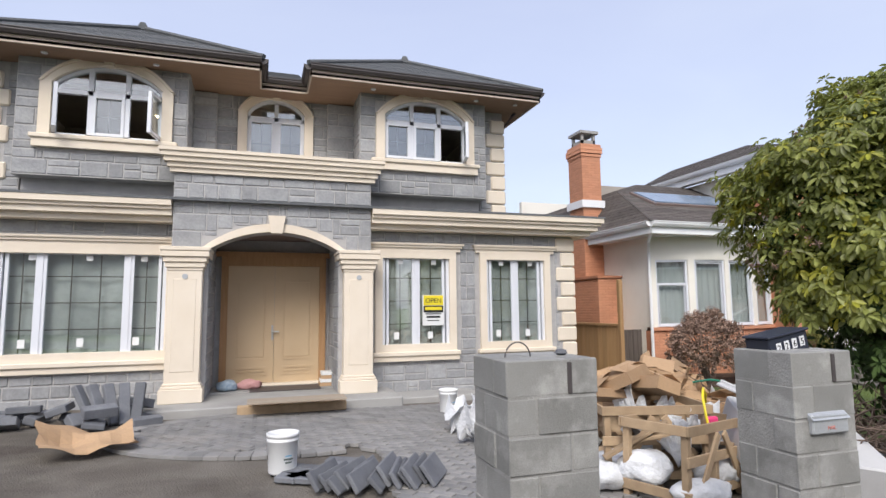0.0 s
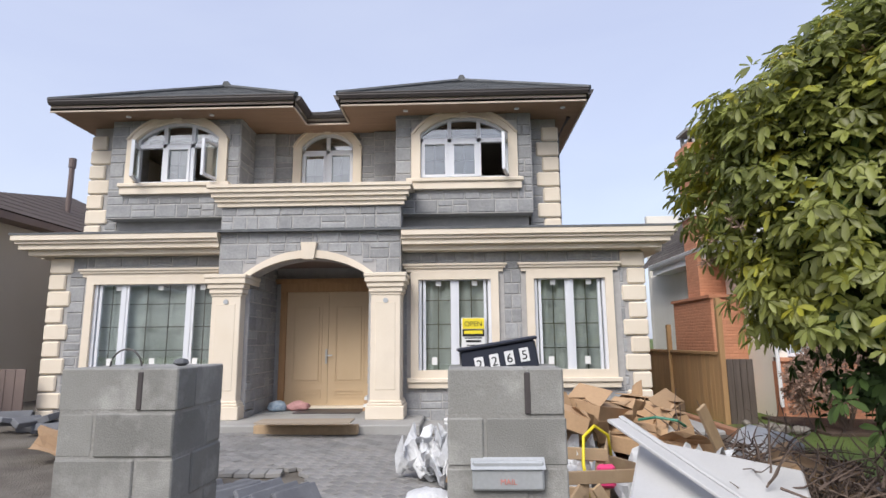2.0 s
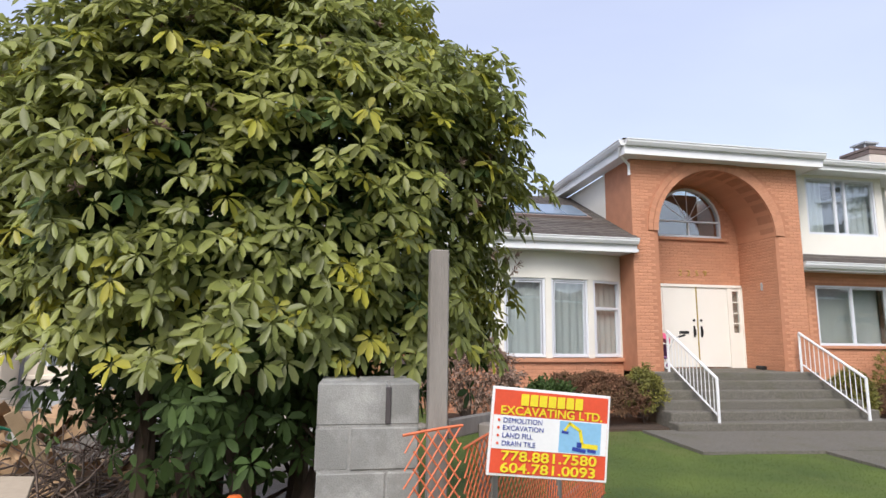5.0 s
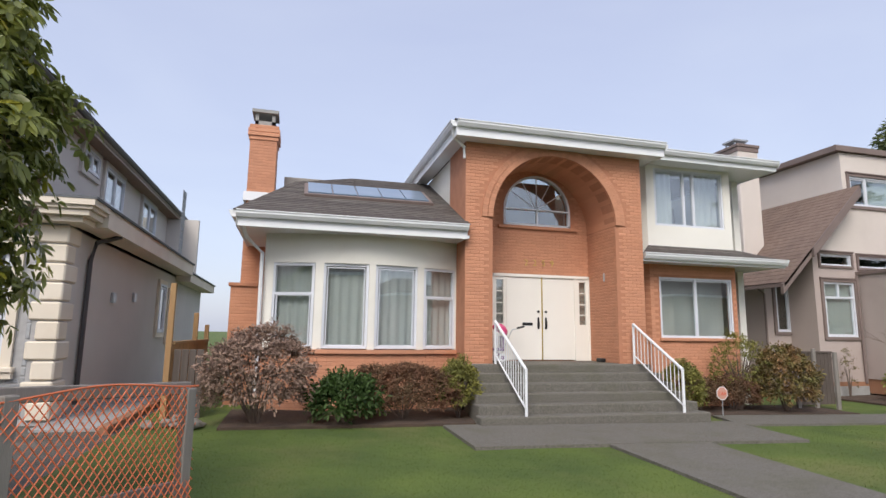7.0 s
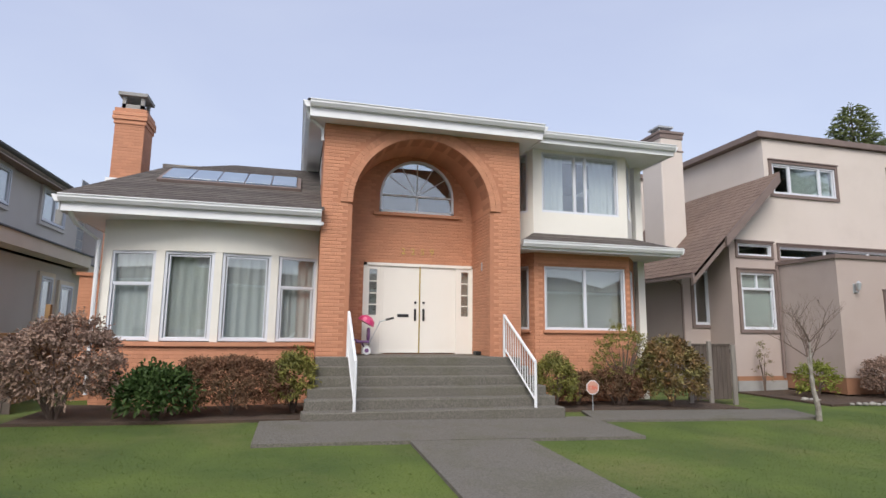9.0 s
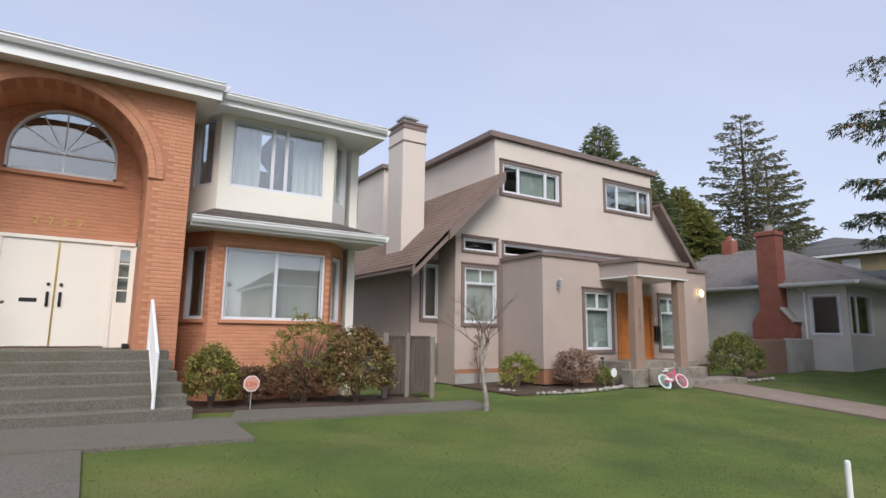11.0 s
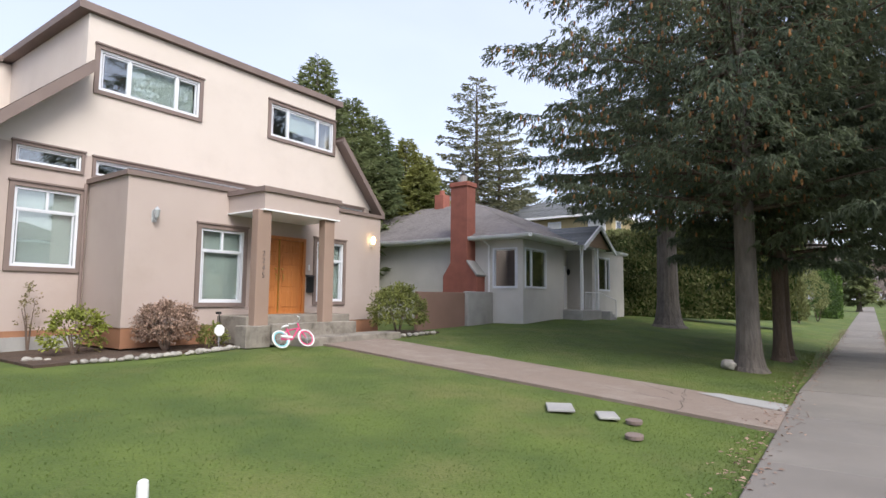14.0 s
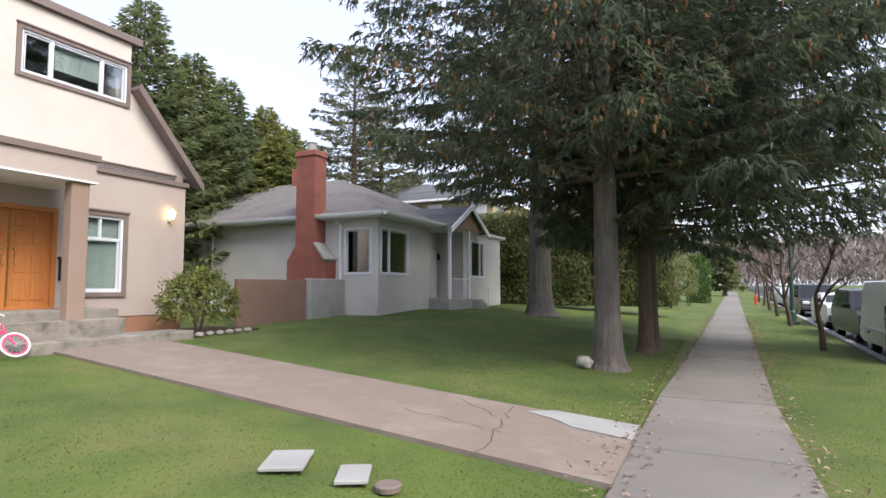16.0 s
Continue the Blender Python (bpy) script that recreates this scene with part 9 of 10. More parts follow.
# cut brush
br = Geo()
for k in range(620):
    p = Vector((4.5 + rc.uniform(-0.45, 0.75), 4.2 + rc.uniform(-0.5, 1.6), gz(4.4, 4.2) + rc.uniform(0.02, 0.7)))
    d = Vector((rc.uniform(-1, 1), rc.uniform(-1, 1), rc.uniform(-0.25, 0.55))).normalized()
    pts = [p]
    for q in range(4):
        d = (d + Vector((rc.uniform(-1, 1), rc.uniform(-1, 1), rc.uniform(-1, 1))) * 0.3).normalized()
        pts.append(pts[-1] + d * rc.uniform(0.07, 0.16))
    br.tube(pts, [0.009, 0.007, 0.006, 0.004, 0.003], 4, False)
tagged(solo("brush_heap", br, TWIG, "heap of cut brown twigs beside the bush", "brush"), kind="stuff")
mpw = Matrix.Translation((4.84, 3.05, 0.28)) @ Matrix.Rotation(radians(-6), 4, "Z") @ Matrix.Rotation(radians(-24), 4, "X")
solo("plywood_sheet", Geo().bevbox(-0.32, 0.32, -0.01, 0.01, -0.42, 0.55, 0.003, mpw), PLY, "weathered plywood sheet leaning against the bush", "plywood")

# traffic cone
cn = thing("traffic_cone", "orange traffic cone with a white band", "cone", (6.18, 2.75, gz(6.2, 2.75)))
mc = Matrix.Translation((6.18, 2.75, gz(6.2, 2.75) + 0.32))
part("base", Geo().bevbox(6.0, 6.36, 2.57, 2.93, gz(6.2, 2.7) + 0.28, gz(6.2, 2.7) + 0.33, 0.015), ORANGE, cn)
part("body", Geo().lathe([(0.14, 0), (0.035, 0.68), (0.025, 0.69)], 20, mc), ORANGE, cn, smooth=True)
part("band", Geo().lathe([(0.0885, 0.35), (0.068, 0.48)], 20, mc), WPLAST, cn, "white reflective band", smooth=True)
solo("spoil_mound", Geo().lathe([(0.55, -0.05), (0.45, 0.2), (0.2, 0.285), (0.02, 0.29)], 16, Matrix.Translation((6.18, 2.8, gz(6.2, 2.75)))), SOIL, "low mound of soil at the bush foot", "soil mound")

# fence rail, post, orange net and the printed board
po = thing("fence_post", "weathered timber fence post beside the block pillar", "post", (7.05, 2.8, gz(7, 2.8)))
part("post", Geo().bevbox(7.005, 7.095, 2.76, 2.84, gz(7, 2.8) - 0.2, 1.88, 0.006), GREYWOOD, po)
nf = thing("site_fence", "low weathered timber fence with orange plastic netting", "fence", (8.2, 2.8, gz(8, 2.8)))
FA, FB = Vector((7.1, 2.83, 0)), Vector((8.78, 4.95, 0))
FDIR = (FB - FA).normalized()
FLEN = (FB - FA).length
MF = Matrix.Translation(FA) @ Matrix.Rotation(math.atan2(FDIR.y, FDIR.x), 4, "Z")
for zz, hh in ((1.0, 0.09), (0.32, 0.08)):
    part("rail", Geo().bevbox(0.0, FLEN, -0.02, 0.02, 0, hh, 0.006, MF @ Matrix.Translation((0, 0, zz - 0.01)) @ Matrix.Rotation(0.045, 4, "Y")), GREYWOOD, nf)
for u in (0.35, 1.45, FLEN - 0.06):
    q = FA + FDIR * u
    part("post", Geo().bevbox(-0.04, 0.04, -0.1, -0.022, gz(q.x, q.y) - 0.1, 1.04 - 0.045 * u, 0.006, MF @ Matrix.Translation((u, 0, 0))), GREYWOOD, nf)


def netting(p0, p1, z0, z1, cell=0.055):
    g = Geo()
    p0, p1 = Vector((*p0, 0)), Vector((*p1, 0))
    L_ = (p1 - p0).length
    d = (p1 - p0).normalized()
    nn = Vector((d.y, -d.x, 0))
    H = z1 - z0
    def at(u, z):
        o = 0.03 * noise.noise(Vector((u * 2, z * 3, 0)))
        s = 0.03 * math.sin(u * 4)
        q = p0 + d * u + nn * o
        return Vector((q.x, q.y, z + s * (z - z0) / H))
    n = int((L_ + H) / cell)
    for sgn in (1, -1):
        for k in range(-int(H / cell) - 1, int(L_ / cell) + int(H / cell) + 1):
            pts = []
            for j in range(13):
                z = z0 + H * j / 12
                u = k * cell + sgn * (z - z0) * 0.75
                if 0 <= u <= L_:
                    pts.append(at(u, z))
            if len(pts) > 1:
                g.tube(pts, 0.0042, 4, False)
    g.tube([at(L_ * k / 20, z1) for k in range(21)], 0.007, 5)
    return g


part("netting", netting((6.88, 2.66), (7.16, 2.74), 0.15, 1.04), MESHO, nf, "orange plastic safety netting")
part("netting", netting((7.17, 2.77), (8.86, 4.90), 0.15, 0.96), MESHO, nf, "orange plastic safety netting")

bd = thing("excavation_sign", "printed red, white and yellow excavating company board", "sign", (7.53, 2.6, 1.0))
mb_ = Matrix.Translation((7.535, 2.62, 1.04)) @ Matrix.Rotation(radians(5.2), 4, "Y")
part("board", Geo().bevbox(-0.28, 0.28, 0.0, 0.006, -0.19, 0.19, 0.002, mb_), WPLAST, bd)
part("red_panel", Geo().box(-0.268, 0.268, -0.003, -0.001, -0.178, 0.178, mb_), RED, bd)
part("white_panel", Geo().box(-0.268, 0.266, -0.006, -0.004, -0.075, 0.068, mb_), WPLAST, bd)
part("picture", Geo().box(0.04, 0.238, -0.0075, -0.0065, -0.071, 0.064, mb_), SKYB, bd, "printed blue picture of an excavator")


def print_bar(g, x0, z0, x1, z1, w):
    """A printed stroke from one point of the sign's face to another."""
    L_, a_ = math.hypot(x1 - x0, z1 - z0), math.atan2(z1 - z0, x1 - x0)
    g.box(0, L_, -0.0098, -0.0085, -w / 2, w / 2, mb_ @ Matrix.Translation((x0, 0, z0)) @ Matrix.Rotation(-a_, 4, "Y"))
    return g


pm = print_bar(Geo(), 0.062, 0.022, 0.088, 0.058, 0.010)
print_bar(pm, 0.084, 0.058, 0.138, 0.026, 0.013)
print_bar(pm, 0.136, 0.030, 0.150, -0.030, 0.015)
print_bar(pm, 0.148, -0.036, 0.224, -0.040, 0.020)
part("picture_machine", pm, YELLOW, bd)
pt = print_bar(Geo(), 0.104, -0.052, 0.168, -0.060, 0.016)
print_bar(pt, 0.176, -0.055, 0.216, -0.059, 0.014)
print_bar(pt, 0.050, 0.018, 0.082, 0.014, 0.012)
print_bar(pt, 0.124, -0.034, 0.146, -0.034, 0.022)
part("picture_tracks", pt, BLUE, bd, "printed dark tracks and bucket")
# the firm's name as plain yellow blocks
for k in range(7):
    part("name_block", Geo().box(-0.148 + 0.0425 * k, -0.112 + 0.0425 * k, -0.0095, -0.0082, 0.116, 0.166, mb_), YELLOW, bd)
for s_, x_, z_, h_, m_, al, wd in (("EXCAVATING LTD.", 0.0, 0.074, 0.037, YELLOW, "CENTER", 1.1), ("DEMOLITION", -0.225, 0.038, 0.022, BLUE, "LEFT", 1.0), ("EXCAVATION", -0.225, 0.006, 0.022, BLUE, "LEFT", 1.0), ("LAND FILL", -0.225, -0.026, 0.022, BLUE, "LEFT", 1.0), ("DRAIN TILE", -0.225, -0.06, 0.022, BLUE, "LEFT", 1.0), ("778.881.7580", 0.0, -0.121, 0.042, YELLOW, "CENTER", 1.42), ("604.781.0093", 0.0, -0.171, 0.042, YELLOW, "CENTER", 1.42)):
    text_on("lettering", s_, x_, -0.009, z_, h_, m_, bd, m=mb_, align=al, depth=0.0008, bold=0.022 if m_ is YELLOW else 0.0, wide=wd)
for k in range(4):
    part("bullet", Geo().tube([mb_ @ Vector((-0.243, -0.006, 0.047 - 0.033 * k)), mb_ @ Vector((-0.243, -0.009, 0.047 - 0.033 * k))], 0.006, 8), RED, bd)

# side yard path between the houses
solo("side_path", Geo().bevbox(5.74, 6.72, 10.3, 16.5, -0.42, -0.15, 0.02), CONC, "pale concrete path along the stuccoed side wall", "path", kind="structure")
solo("path_kerb", Geo().bevbox(6.74, 6.9, 10.0, 16.3, -0.42, -0.1, 0.015), PLINTH, "low rust-brown kerb beside the side path", "kerb", kind="structure")

# cedar fence between the two yards
cf = thing("wood_fence", "new cedar board fence between the yards", "fence", (7.0, 10.5, -0.2))
for k in range(23):
    yy = 11.64 + 0.19 * k
    part("board", Geo().bevbox(7.35, 7.38, yy, yy + 0.185, gz(7.3, yy) - 0.05, 1.08, 0.004), FENCE, cf)
part("cap_rail", Geo().bevbox(7.31, 7.42, 11.62, 16.0, 1.08, 1.14, 0.006), FENCE, cf)
for yy, zt in ((11.57, 2.2), (14.3, 1.75), (16.05, 1.5)):
    part("post", Geo().bevbox(7.28, 7.38, yy - 0.05, yy + 0.05, gz(7.3, yy) - 0.1, zt, 0.006), FENCE, cf)
df = thing("wood_fence", "short dark stained gate panel beside the cedar fence", "fence", (7.7, 11.5, -0.2))
for k in range(4):
    part("board", Geo().bevbox(7.42 + 0.13 * k, 7.54 + 0.13 * k, 11.6, 11.63, gz(7.6, 11.6) - 0.05, 1.0, 0.004), DARKWOOD, df)
lf = thing("wood_fence", "dark weathered fence beside the neighbouring house", "fence", (-7, 10.6, 0))
for k in range(12):
    part("board", Geo().bevbox(-8.1 + 0.19 * k, -7.92 + 0.19 * k, 10.6, 10.63, -0.05, 0.95, 0.004), TRIM_B, lf)

# gate between the brick and the taupe house
gt = thing("wood_gate", "dark weathered wooden gate with grey posts", "gate", (22.6, 12, -0.4))
for xx, w in ((21.85, 0.06), (22.43, 0.05), (23.12, 0.06)):
    part("post", Geo().bevbox(xx - w, xx + w, 11.93, 11.995, gz(xx, 12) - 0.1, 1.1 if xx != 23.12 else 1.02, 0.008), GREYWOOD, gt)
for k in range(9):
    xx = 21.92 + 0.128 * k
    part("board", Geo().bevbox(xx, xx + 0.12, 12.0, 12.02, -0.3, 0.99, 0.004), DARKWOOD, gt)
part("cap_rail", Geo().bevbox(21.9, 23.07, 11.98, 12.04, 0.99, 1.04, 0.006), DARKWOOD, gt)
part("rail", Geo().bevbox(21.85, 23.1, 12.02, 12.05, 0.82, 0.9, 0.004), DARKWOOD, gt)
part("rail", Geo().bevbox(21.85, 23.1, 12.02, 12.05, -0.1, -0.02, 0.004), DARKWOOD, gt)

# small signs on stakes
def yard_sign(x, y, r, mat_, label, text="", zc=0.55):
    z = gz(x, y)
    t = thing("yard_sign", label, "sign", (x, y, z))
    part("stake", Geo().tube([(x, y, z - 0.05), (x, y, z + zc)], 0.009, 6), STEEL, t)
    part("plate", Geo().prism([(x + r * math.cos(math.pi / 8 + math.pi / 4 * k), z + zc + r * math.sin(math.pi / 8 + math.pi / 4 * k)) for k in range(8)], "y", y - 0.014, y - 0.01), mat_, t)
    if text:
        part("rim", Geo().prism([(x + r * 1.12 * math.cos(math.pi / 8 + math.pi / 4 * k), z + zc + r * 1.12 * math.sin(math.pi / 8 + math.pi / 4 * k)) for k in range(8)], "y", y - 0.0095, y - 0.006), WPLAST, t)
        text_on("initials", text, x, y - 0.016, z + zc - 0.04, 0.075, RED, t, depth=0.001)
    return t


SIGNP = mat("faded_pink_sign", (0.62, 0.32, 0.24), None, 3, 0.6)
ys = yard_sign(18.6, 10.85, 0.135, SIGNP, "small octagonal alarm sign on a stake", "CBA", 0.48)
yard_sign(28.62, 11.15, 0.13, WPLAST, "small white octagonal sign on a stake", "", 0.42)
solo("solar_light", Geo().tube([(29.25, 12.0, -0.3), (29.15, 12.02, 0.42)], 0.012, 6).bevbox(29.08, 29.2, 11.98, 12.06, 0.4, 0.46, 0.01), BLACK, "small black garden light on a stake", "garden light")
solo("white_stake", Geo().tube([(23.12, 3.2, gz(23.1, 3.2) - 0.1), (23.12, 3.2, -0.235)], 0.032, 14).lathe([(0.032, -0.24), (0.028, -0.215), (0.012, -0.205)], 14, Matrix.Translation((23.12, 3.2, 0))), WPLAST, "white plastic marker stake in the lawn", "stake", smooth=False)
for (x, y, w, d), lb in (((28.75, 3.2, 0.50, 0.36), "grey concrete utility cover in the lawn"), ((28.78, 2.55, 0.40, 0.26), "pale utility cover in the lawn")):
    solo("utility_cover", Geo().bevbox(-w / 2, w / 2, -d / 2, d / 2, 0, 0.035, 0.008, Matrix.Translation((x, y, gz(x, y) - 0.005)) @ Matrix.Rotation(0.5, 4, "Z")), CONC, lb, "utility cover")
for x, y in ((28.7, 2.18), (27.95, 1.95)):
    solo("drain_cap", Geo().lathe([(0.10, 0), (0.105, 0.04), (0.09, 0.05), (0.02, 0.05)], 14, Matrix.Translation((x, y, gz(x, y) - 0.01))), TRIM_B, "round rusty drain cap in the lawn", "drain cap")
rg = random.Random(8)
for k in range(30):
    u = k / 29
    x, y = 25.4 + 4.0 * u, 11.25 - 0.35 * math.sin(u * 3) + rg.uniform(-0.05, 0.05) + (0.9 if k < 3 else 0) * (1 - u)
    r = rg.uniform(0.04, 0.075)
    sack(x, y, gz(x, y) - 0.03, r * 1.3, r, r * 0.8, ROCK, "rounded pale edging stone of the flower bed", 300 + k, "stone", "edging_stone")
sack(36.15, 2.25, gz(36, 2.2) - 0.05, 0.17, 0.15, 0.14, ROCK, "white painted rock beside the spruce trunk", 350, "stone", "rock")
for k in range(14):
    x, y = rg.uniform(7.3, 8.1), rg.uniform(10.3, 11.4)
    sack(x, y, gz(x, y) - 0.03, rg.uniform(0.06, 0.14), rg.uniform(0.06, 0.12), rg.uniform(0.05, 0.08), STEPST, "grey rubble stone along the fence", 360 + k, "stone", "rubble_stone")
for k in range(8):
    x, y = 33.4 + 0.28 * k, 10.35 + rg.uniform(-0.05, 0.05)
    sack(x, y, gz(x, y) - 0.03, 0.1, 0.08, 0.06, ROCK, "rounded pale edging stone of the flower bed", 380 + k, "stone", "edging_stone")

# fallen leaves along the sidewalk
rl = np.random.default_rng(6)
n = 2600
fx = rl.uniform(24, 60, n)
sd = rl.choice([0.78, -0.86], n)
fy = sd + rl.normal(size=n) * 0.14
fy = fy + np.array([drift(v) for v in fx])
fz = np.array([gz(a, b) for a, b in zip(fx, fy)]) + 0.022
me = leaves_mesh("fallen_leaves", np.stack([fx, fy, fz], 1), np.stack([rl.normal(size=n), rl.normal(size=n), np.abs(rl.normal(size=n)) * 0.15], 1), np.array([[0, 0, 1.0]]) + rl.normal(size=(n, 3)) * 0.2, rl.uniform(0.03, 0.08, n), rl.uniform(0.015, 0.04, n), DRYFLOWER)
tagged(new("fallen_leaves", me), "brown fallen leaves along the sidewalk edges", "leaves", kind="stuff")

# ---- toys and porch things ----
def bike(x, y, z, rot, lay):
    t = thing("child_bicycle", "pink and white child's bicycle with pale blue tyres", "bicycle", (x, y, z))
    m = Matrix.Translation((x, y, z)) @ Matrix.Rotation(rot, 4, "Z") @ Matrix.Rotation(lay, 4, "X")
    T = lambda pts: [m @ Vector(p) for p in pts]
    R = 0.2
    for i, cx_ in enumerate((-0.33, 0.33)):
        circ = [(cx_ + R * math.cos(a), 0, R + R * math.sin(a)) for a in np.linspace(0, 2 * math.pi, 25)]
        w = part("wheel", Geo().tube(T(circ), 0.017, 8), WPLAST, t, "white tyre")
        rim = [(cx_ + 0.165 * math.cos(a), 0, R + 0.165 * math.sin(a)) for a in np.linspace(0, 2 * math.pi, 25)]
        part("rim", Geo().tube(T(rim), 0.014, 6), CYAN if i == 0 else PINK, w)
        sp = Geo()
        for k in range(12):
            a = math.pi * 2 * k / 12
            sp.tube(T([(cx_, 0, R), (cx_ + 0.16 * math.cos(a), 0, R + 0.16 * math.sin(a))]), 0.003, 4)
        part("spokes", sp, STEEL, w)
    fr = Geo().tube(T([(-0.33, 0, R), (-0.05, 0, 0.18), (0.2, 0, 0.45)]), 0.018, 8).tube(T([(-0.05, 0, 0.18), (-0.13, 0, 0.46)]), 0.018, 8).tube(T([(-0.33, 0, R), (-0.12, 0, 0.4)]), 0.012, 6).tube(T([(0.33, 0, R), (0.22, 0, 0.42), (0.2, 0, 0.58)]), 0.016, 8).tube(T([(-0.12, 0, 0.4), (0.2, 0, 0.45)]), 0.016, 8)
    part("frame", fr, PINK, t)
    part("handlebar", Geo().tube(T([(0.1, -0.2, 0.66), (0.18, -0.17, 0.64), (0.2, 0, 0.58), (0.18, 0.17, 0.64), (0.1, 0.2, 0.66)]), 0.013, 8), WPLAST, t)
    part("seat", Geo().lathe([(0.02, 0), (0.09, 0.01), (0.08, 0.05), (0.02, 0.06)], 12, m @ Matrix.Translation((-0.15, 0, 0.46))), WPLAST, t)
    part("guard", Geo().tube(T([(-0.33, -0.03, R + 0.06), (-0.05, -0.03, 0.22)]), 0.03, 8), WPLAST, t)
    return t


bike(29.8, 10.0, gz(30.1, 10.0) + 0.03, radians(-6), radians(-28))


def toy_stroller(x, y, z):
    t = thing("toy_trike", "pink and purple push tricycle standing on the landing", "tricycle", (x, y, z))
    for a, b, r in ((0.0, -0.14, 0.09), (0.0, 0.14, 0.09), (-0.45, 0, 0.13)):
        w = part("wheel", Geo().tube([(x + a, y + b - 0.025, z + r), (x + a, y + b + 0.025, z + r)], r, 16), BLACK if r > 0.1 else WPLAST, t)
        part("hub", Geo().tube([(x + a, y + b - 0.03, z + r), (x + a, y + b - 0.026, z + r)], r * 0.5, 12), PURPLE, w)
    part("frame", Geo().tube([(x - 0.45, y, z + 0.13), (x - 0.4, y, z + 0.4), (x - 0.1, y, z + 0.25), (x, y, z + 0.12)], 0.02, 8), PURPLE, t)
    part("seat", Geo().bevbox(x - 0.22, x + 0.06, y - 0.13, y + 0.13, z + 0.24, z + 0.30, 0.02).bevbox(x + 0.02, x + 0.07, y - 0.13, y + 0.13, z + 0.3, z + 0.58, 0.02), PURPLE, t)
    part("canopy", Geo().lathe([(0.2, 0), (0.17, 0.1), (0.08, 0.16), (0.01, 0.17)], 14, Matrix.Translation((x - 0.02, y, z + 0.68)) @ Matrix.Rotation(0.5, 4, "Y")), PINK, t)
    part("push_handle", Geo().tube([(x + 0.05, y, z + 0.2), (x + 0.3, y, z + 0.72), (x + 0.55, y, z + 0.78)], 0.013, 8), STEEL, t)
    part("grip", Geo().tube([(x + 0.42, y, z + 0.755), (x + 0.6, y, z + 0.8)], 0.024, 8), BLACK, t)
    return t


toy_stroller(14.1, 12.55, 0.745)
for k, x in enumerate((16.55, 16.72, 16.95)):
    solo("shoe", Geo().bevbox(x, x + 0.12, 12.3, 12.56, 0.74, 0.80 + 0.03 * (k == 0), 0.02), BLACK if k < 2 else BLUE, "dark shoe lying on the landing", "shoe", "shoes at the door")

# ---- the street ----
def wheel(t, x, y, z, r, w=0.22):
    a = part("tyre", Geo().tube([(x, y - w / 2, z + r), (x, y + w / 2, z + r)], r, 24), RUBBER, t)
    part("rim", Geo().tube([(x, y - w / 2 - 0.006, z + r), (x, y + w / 2 + 0.006, z + r)], r * 0.62, 18), STEEL, a)


def vehicle(x, y, prof, glass_z, width, paint, label, cat, L_, wheel_r=0.33, name="car", fx=(0.8, 0.8)):
    """A parked vehicle heading away (-x is its nose): side profile pushed across, with windows, lamps and wheels."""
    z = gz(x + L_ / 2, y)
    t = thing(name, label, cat, (x + L_ / 2, y, z), "parked vehicles along the kerb")
    g = Geo()
    n = len(prof)
    rows_ = []
    for v, inset in ((-1, 0.10), (-0.93, 0.02), (0.93, 0.02), (1, 0.10)):
        row = []
        for px, pz in prof:
            tum = max(0, (pz - glass_z[0])) * 0.16
            row.append((x + px, y + v * (width / 2 - tum), z + pz - (inset * 0.4 if pz > glass_z[0] else 0)))
        rows_.append(row)
    for row in rows_:
        g.v += row
    for k in range(3):
        g.f += [(k * n + i, k * n + (i + 1) % n, (k + 1) * n + (i + 1) % n, (k + 1) * n + i) for i in range(n)]
    g.f += [tuple(range(n)), tuple(range(3 * n, 4 * n))[::-1]]
    part("body", g, paint, t)
    return t, z


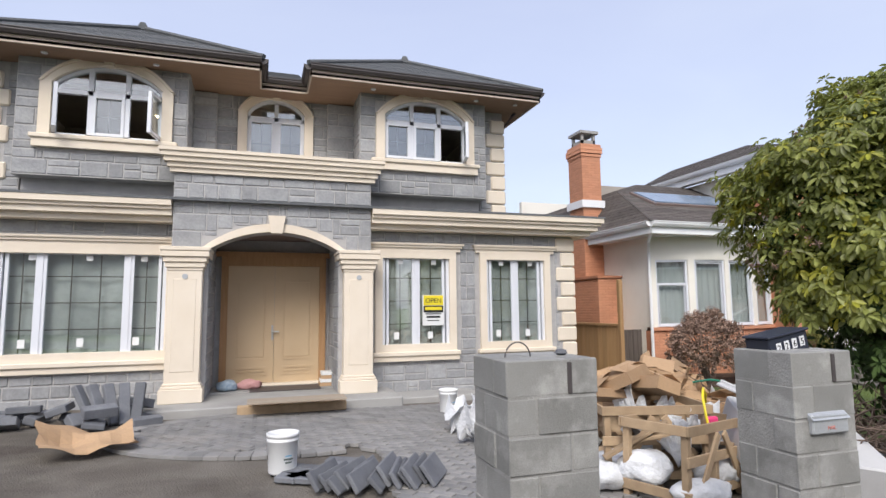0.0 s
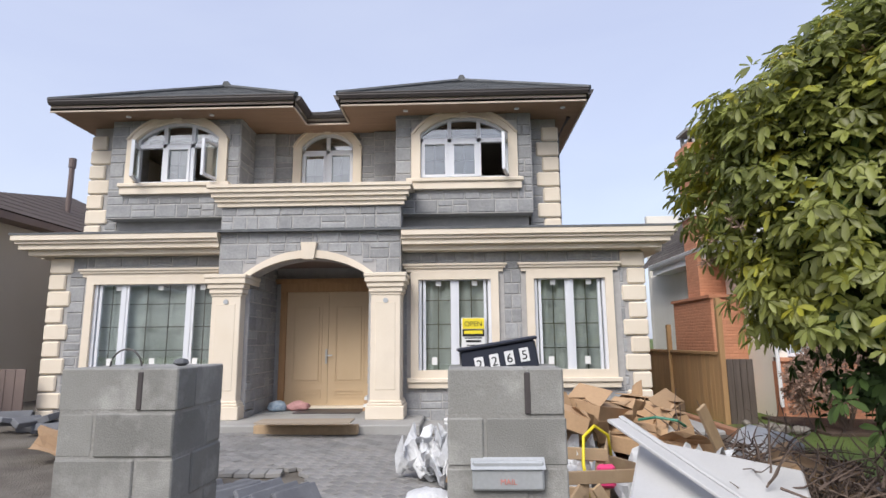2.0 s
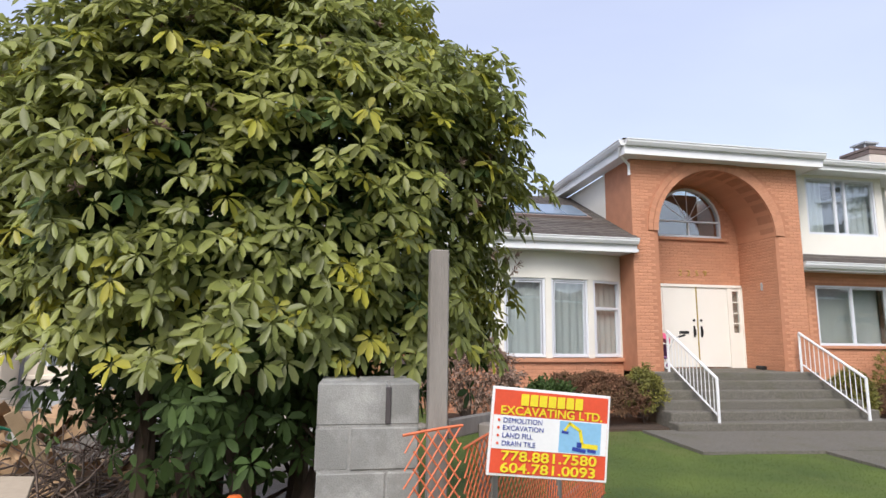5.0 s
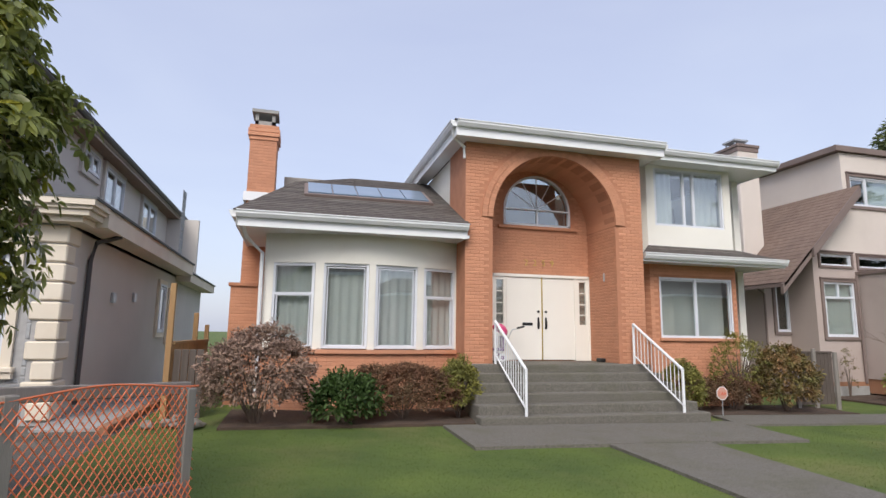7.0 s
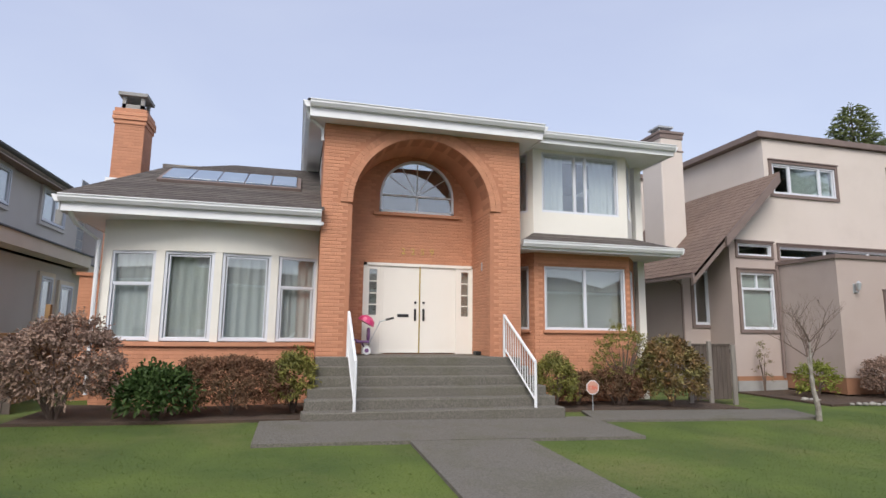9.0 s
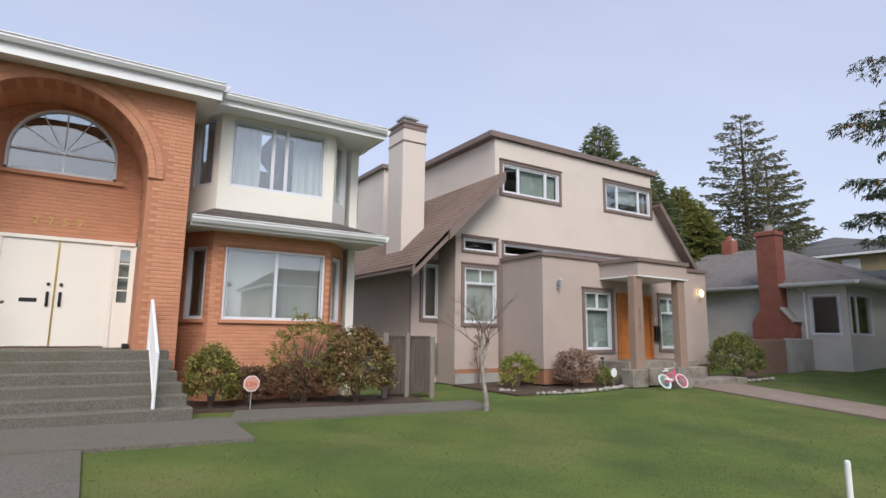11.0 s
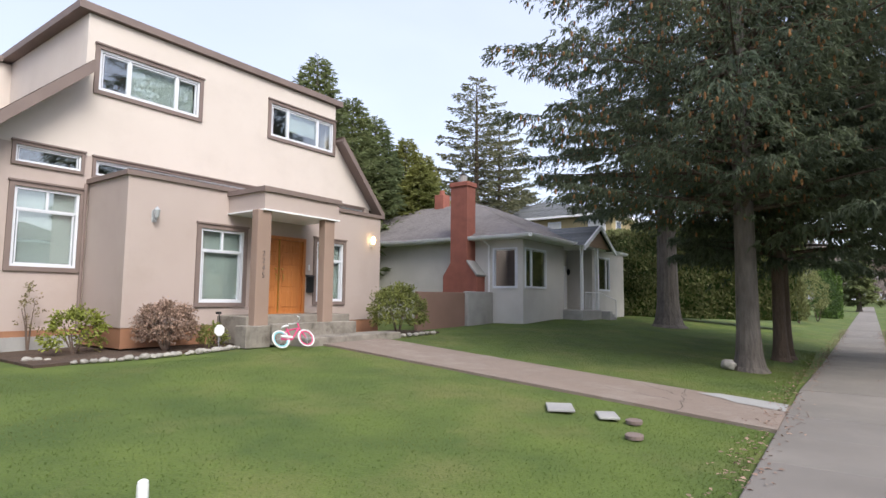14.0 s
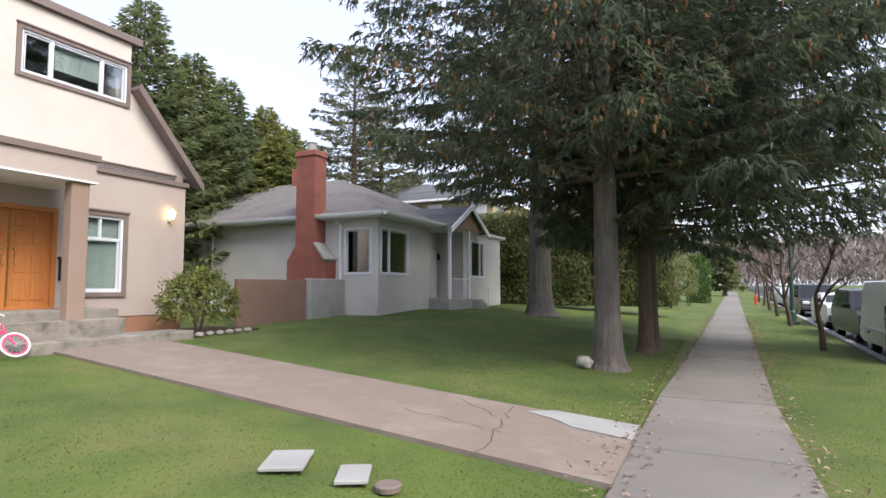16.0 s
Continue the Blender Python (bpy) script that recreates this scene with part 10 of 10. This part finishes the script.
def van(x, y):
    prof = [(0.0, 0.45), (0.05, 0.95), (0.5, 1.12), (1.15, 1.9), (1.5, 1.98), (4.6, 1.98), (4.75, 1.8), (4.8, 0.45), (4.4, 0.3), (0.3, 0.3)]
    t, z = vehicle(x, y, prof, (1.1, 1.9), 1.84, CARW, "white delivery van parked at the kerb", "van", 4.8, name="van")
    for s in (1,):
        yy = y + 0.93
        part("side_window", Geo().add([(x + 0.95, yy - 0.03, z + 1.15), (x + 1.95, yy - 0.03, z + 1.15), (x + 1.95, yy - 0.125, z + 1.72), (x + 1.3, yy - 0.125, z + 1.72)], [(0, 1, 2, 3)]), CGLASS, t)
        part("door_seam", Geo().box(x + 2.02, x + 2.035, yy - 0.01, yy + 0.004, z + 0.4, z + 1.1), BLACK, t)
        part("door_handle", Geo().bevbox(x + 1.8, x + 1.98, yy - 0.01, yy + 0.03, z + 1.0, z + 1.05, 0.006), BLACK, t)
        part("side_moulding", Geo().bevbox(x + 0.9, x + 4.6, yy - 0.02, yy + 0.02, z + 0.62, z + 0.72, 0.008), STEEL, t)
    part("windscreen", Geo().add([(x + 0.5, y - 0.8, z + 1.14), (x + 0.5, y + 0.8, z + 1.14), (x + 1.1, y + 0.7, z + 1.83), (x + 1.1, y - 0.7, z + 1.83)], [(0, 1, 2, 3)]), CGLASS, t)
    part("bumper", Geo().bevbox(x - 0.06, x + 0.15, y - 0.9, y + 0.9, z + 0.32, z + 0.58, 0.03), GUTTER_D, t)
    part("mirror", Geo().bevbox(x + 0.95, x + 1.1, y + 0.9, y + 1.14, z + 1.14, z + 1.38, 0.03), BLACK, t)
    for s in (-0.68, 0.68):
        part("headlight", Geo().bevbox(x - 0.02, x + 0.08, y + s - 0.16, y + s + 0.16, z + 0.68, z + 0.86, 0.02), GLASS, t)
    for wx in (0.85, 3.75):
        wheel(t, x + wx, y + 0.80, z, 0.33)
        wheel(t, x + wx, y - 0.80, z, 0.33)


def suv(x, y, paint, label, h=1.75, L_=4.5, cat="suv"):
    prof = [(0.0, 0.5), (0.04, 0.9), (0.25, 1.0), (1.15, 1.06), (1.75, h - 0.06), (2.1, h), (L_ - 0.5, h), (L_ - 0.1, 1.05), (L_, 0.9), (L_ - 0.02, 0.4), (L_ - 0.4, 0.28), (0.3, 0.28)]
    t, z = vehicle(x, y, prof, (1.05, h), 1.82, paint, label, cat, L_, name="car")
    part("windscreen", Geo().add([(x + 1.17, y - 0.78, z + 1.1), (x + 1.17, y + 0.78, z + 1.1), (x + 1.68, y + 0.66, z + h - 0.1), (x + 1.68, y - 0.66, z + h - 0.1)], [(0, 1, 2, 3)]), CGLASS, t)
    for a, b in ((1.6, 2.5), (2.56, 3.5)):
        part("side_window", Geo().add([(x + a + (0.0 if a > 2 else -0.1), y + 0.905, z + 1.08), (x + b, y + 0.905, z + 1.08), (x + b, y + 0.83, z + h - 0.12), (x + a + (0 if a > 2 else 0.28), y + 0.83, z + h - 0.12)], [(0, 1, 2, 3)]), CGLASS, t)
    part("bumper", Geo().bevbox(x - 0.08, x + 0.15, y - 0.88, y + 0.88, z + 0.35, z + 0.6, 0.04), GUTTER_D, t)
    part("grille", Geo().bevbox(x - 0.03, x + 0.05, y - 0.45, y + 0.45, z + 0.66, z + 0.86, 0.02), STEEL, t)
    for s in (-0.66, 0.66):
        part("headlight", Geo().bevbox(x - 0.02, x + 0.1, y + s - 0.17, y + s + 0.17, z + 0.68, z + 0.86, 0.03), WPLAST, t)
    part("mirror", Geo().bevbox(x + 1.5, x + 1.62, y + 0.88, y + 1.06, z + 1.08, z + 1.22, 0.02), BLACK, t)
    for wx in (0.85, L_ - 0.85):
        wheel(t, x + wx, y + 0.78, z, 0.36)
        wheel(t, x + wx, y - 0.78, z, 0.36)


YR = lambda x: -4.55 + drift(x)
van(40.2, YR(42))
suv(46.0, YR(48), CARD_D, "black sport utility vehicle parked at the kerb", 1.72)
suv(52.4, YR(54), CARW, "white hatchback parked at the kerb", 1.48, 4.2, "car")
suv(62.5, YR(64), CARD_D, "dark pickup-sized vehicle parked at the kerb", 1.85, 4.9)
suv(69.5, YR(71), CARS, "silver car parked at the kerb", 1.5, 4.4, "car")
suv(76.5, YR(78), CARW, "white car parked at the kerb", 1.5, 4.4, "car")
suv(84, YR(86), CARS, "silver car parked at the kerb", 1.5, 4.4, "car")
suv(70, YR(71) - 5.2, CARW, "white car parked across the street", 1.5, 4.4, "car")
suv(92, YR(93), CARD_D, "dark car parked at the kerb", 1.5, 4.4, "car")

lp = thing("street_lamp", "dark green steel street lamp pole on the verge", "street lamp", (53.6, -2.95 + drift(53.6), gz(53, -2.9)))
lx, ly, lz = 53.6, -3.15, gz(53.6, -2.9)
part("pole", Geo().tube([(lx, ly, lz), (lx, ly, lz + 9)], [0.09, 0.06], 12), GREENP, lp)
part("base", Geo().bevbox(lx - 0.24, lx + 0.24, ly - 0.24, ly + 0.24, lz, lz + 0.1, 0.02).lathe([(0.15, 0.1), (0.15, 0.5), (0.1, 0.6)], 12, Matrix.Translation((lx, ly, lz))), GREENP, lp)
hy = thing("fire_hydrant", "red fire hydrant on the verge", "hydrant", (78, -1.9 + drift(78), gz(78, -2)))
hx, hyy, hz = 78, -1.9 + drift(78), gz(78, -2)
part("barrel", Geo().lathe([(0.16, 0), (0.16, 0.06), (0.11, 0.08), (0.11, 0.55), (0.14, 0.58), (0.12, 0.7), (0.03, 0.78)], 14, Matrix.Translation((hx, hyy, hz))), RED, hy)
part("outlet", Geo().tube([(hx - 0.2, hyy, hz + 0.42), (hx + 0.2, hyy, hz + 0.42)], 0.06, 10), RED, hy)
stx = thing("stop_sign", "red octagonal stop sign seen from afar across the street", "sign", (70, -11.5, gz(70, -11)))
part("pole", Geo().tube([(70, -11.5, gz(70, -11)), (70, -11.5, 2.2)], 0.03, 8), STEEL, stx)
part("plate", Geo().prism([(-11.5 + 0.38 * math.cos(math.pi / 8 + math.pi / 4 * k), 2.3 + 0.38 * math.sin(math.pi / 8 + math.pi / 4 * k)) for k in range(8)], "x", 69.95, 69.97), RED, stx)

# worn patches and cracks at the street end of the brown walkway
def crack(pts, w, label):
    g = Geo()
    n = len(pts)
    left = [(x, y + w * 0.5, gz(x, y) + 0.0245) for x, y in pts]
    right = [(x + w * 0.4, y - w * 0.5, gz(x, y) + 0.0245) for x, y in pts]
    g.add(left + right, [(k, n + k, n + k + 1, k + 1) for k in range(n - 1)])
    return tagged(part("crack", g, CRACK), label, "crack", kind="structure")


CRACK = mat("crack_shadow_soil", (0.07, 0.055, 0.045), None, 20, 0.98)
rk = random.Random(8)
for (xa, ya), (xb, yb), n in (((29.75, 1.9), (31.9, 2.25), 14), ((30.6, 1.95), (30.9, 3.3), 10), ((30.9, 2.1), (31.5, 0.8), 10), ((31.2, 2.2), (31.9, 3.1), 8)):
    crack([(xa + (xb - xa) * k / n + rk.uniform(-0.05, 0.05), ya + (yb - ya) * k / n + rk.uniform(-0.05, 0.05)) for k in range(n + 1)], 0.012, "jagged crack across the brown walkway")
pat = [(31.15, 0.74), (31.86, 0.74), (31.98, 1.75), (31.7, 2.05), (31.5, 1.6), (31.3, 1.4)]
tagged(part("repair_patch", Geo().add([(x, y, gz(x, y) + 0.028) for x, y in pat], [tuple(range(6))]), CONC), "pale concrete repair patch at the sidewalk", "concrete patch", kind="structure")
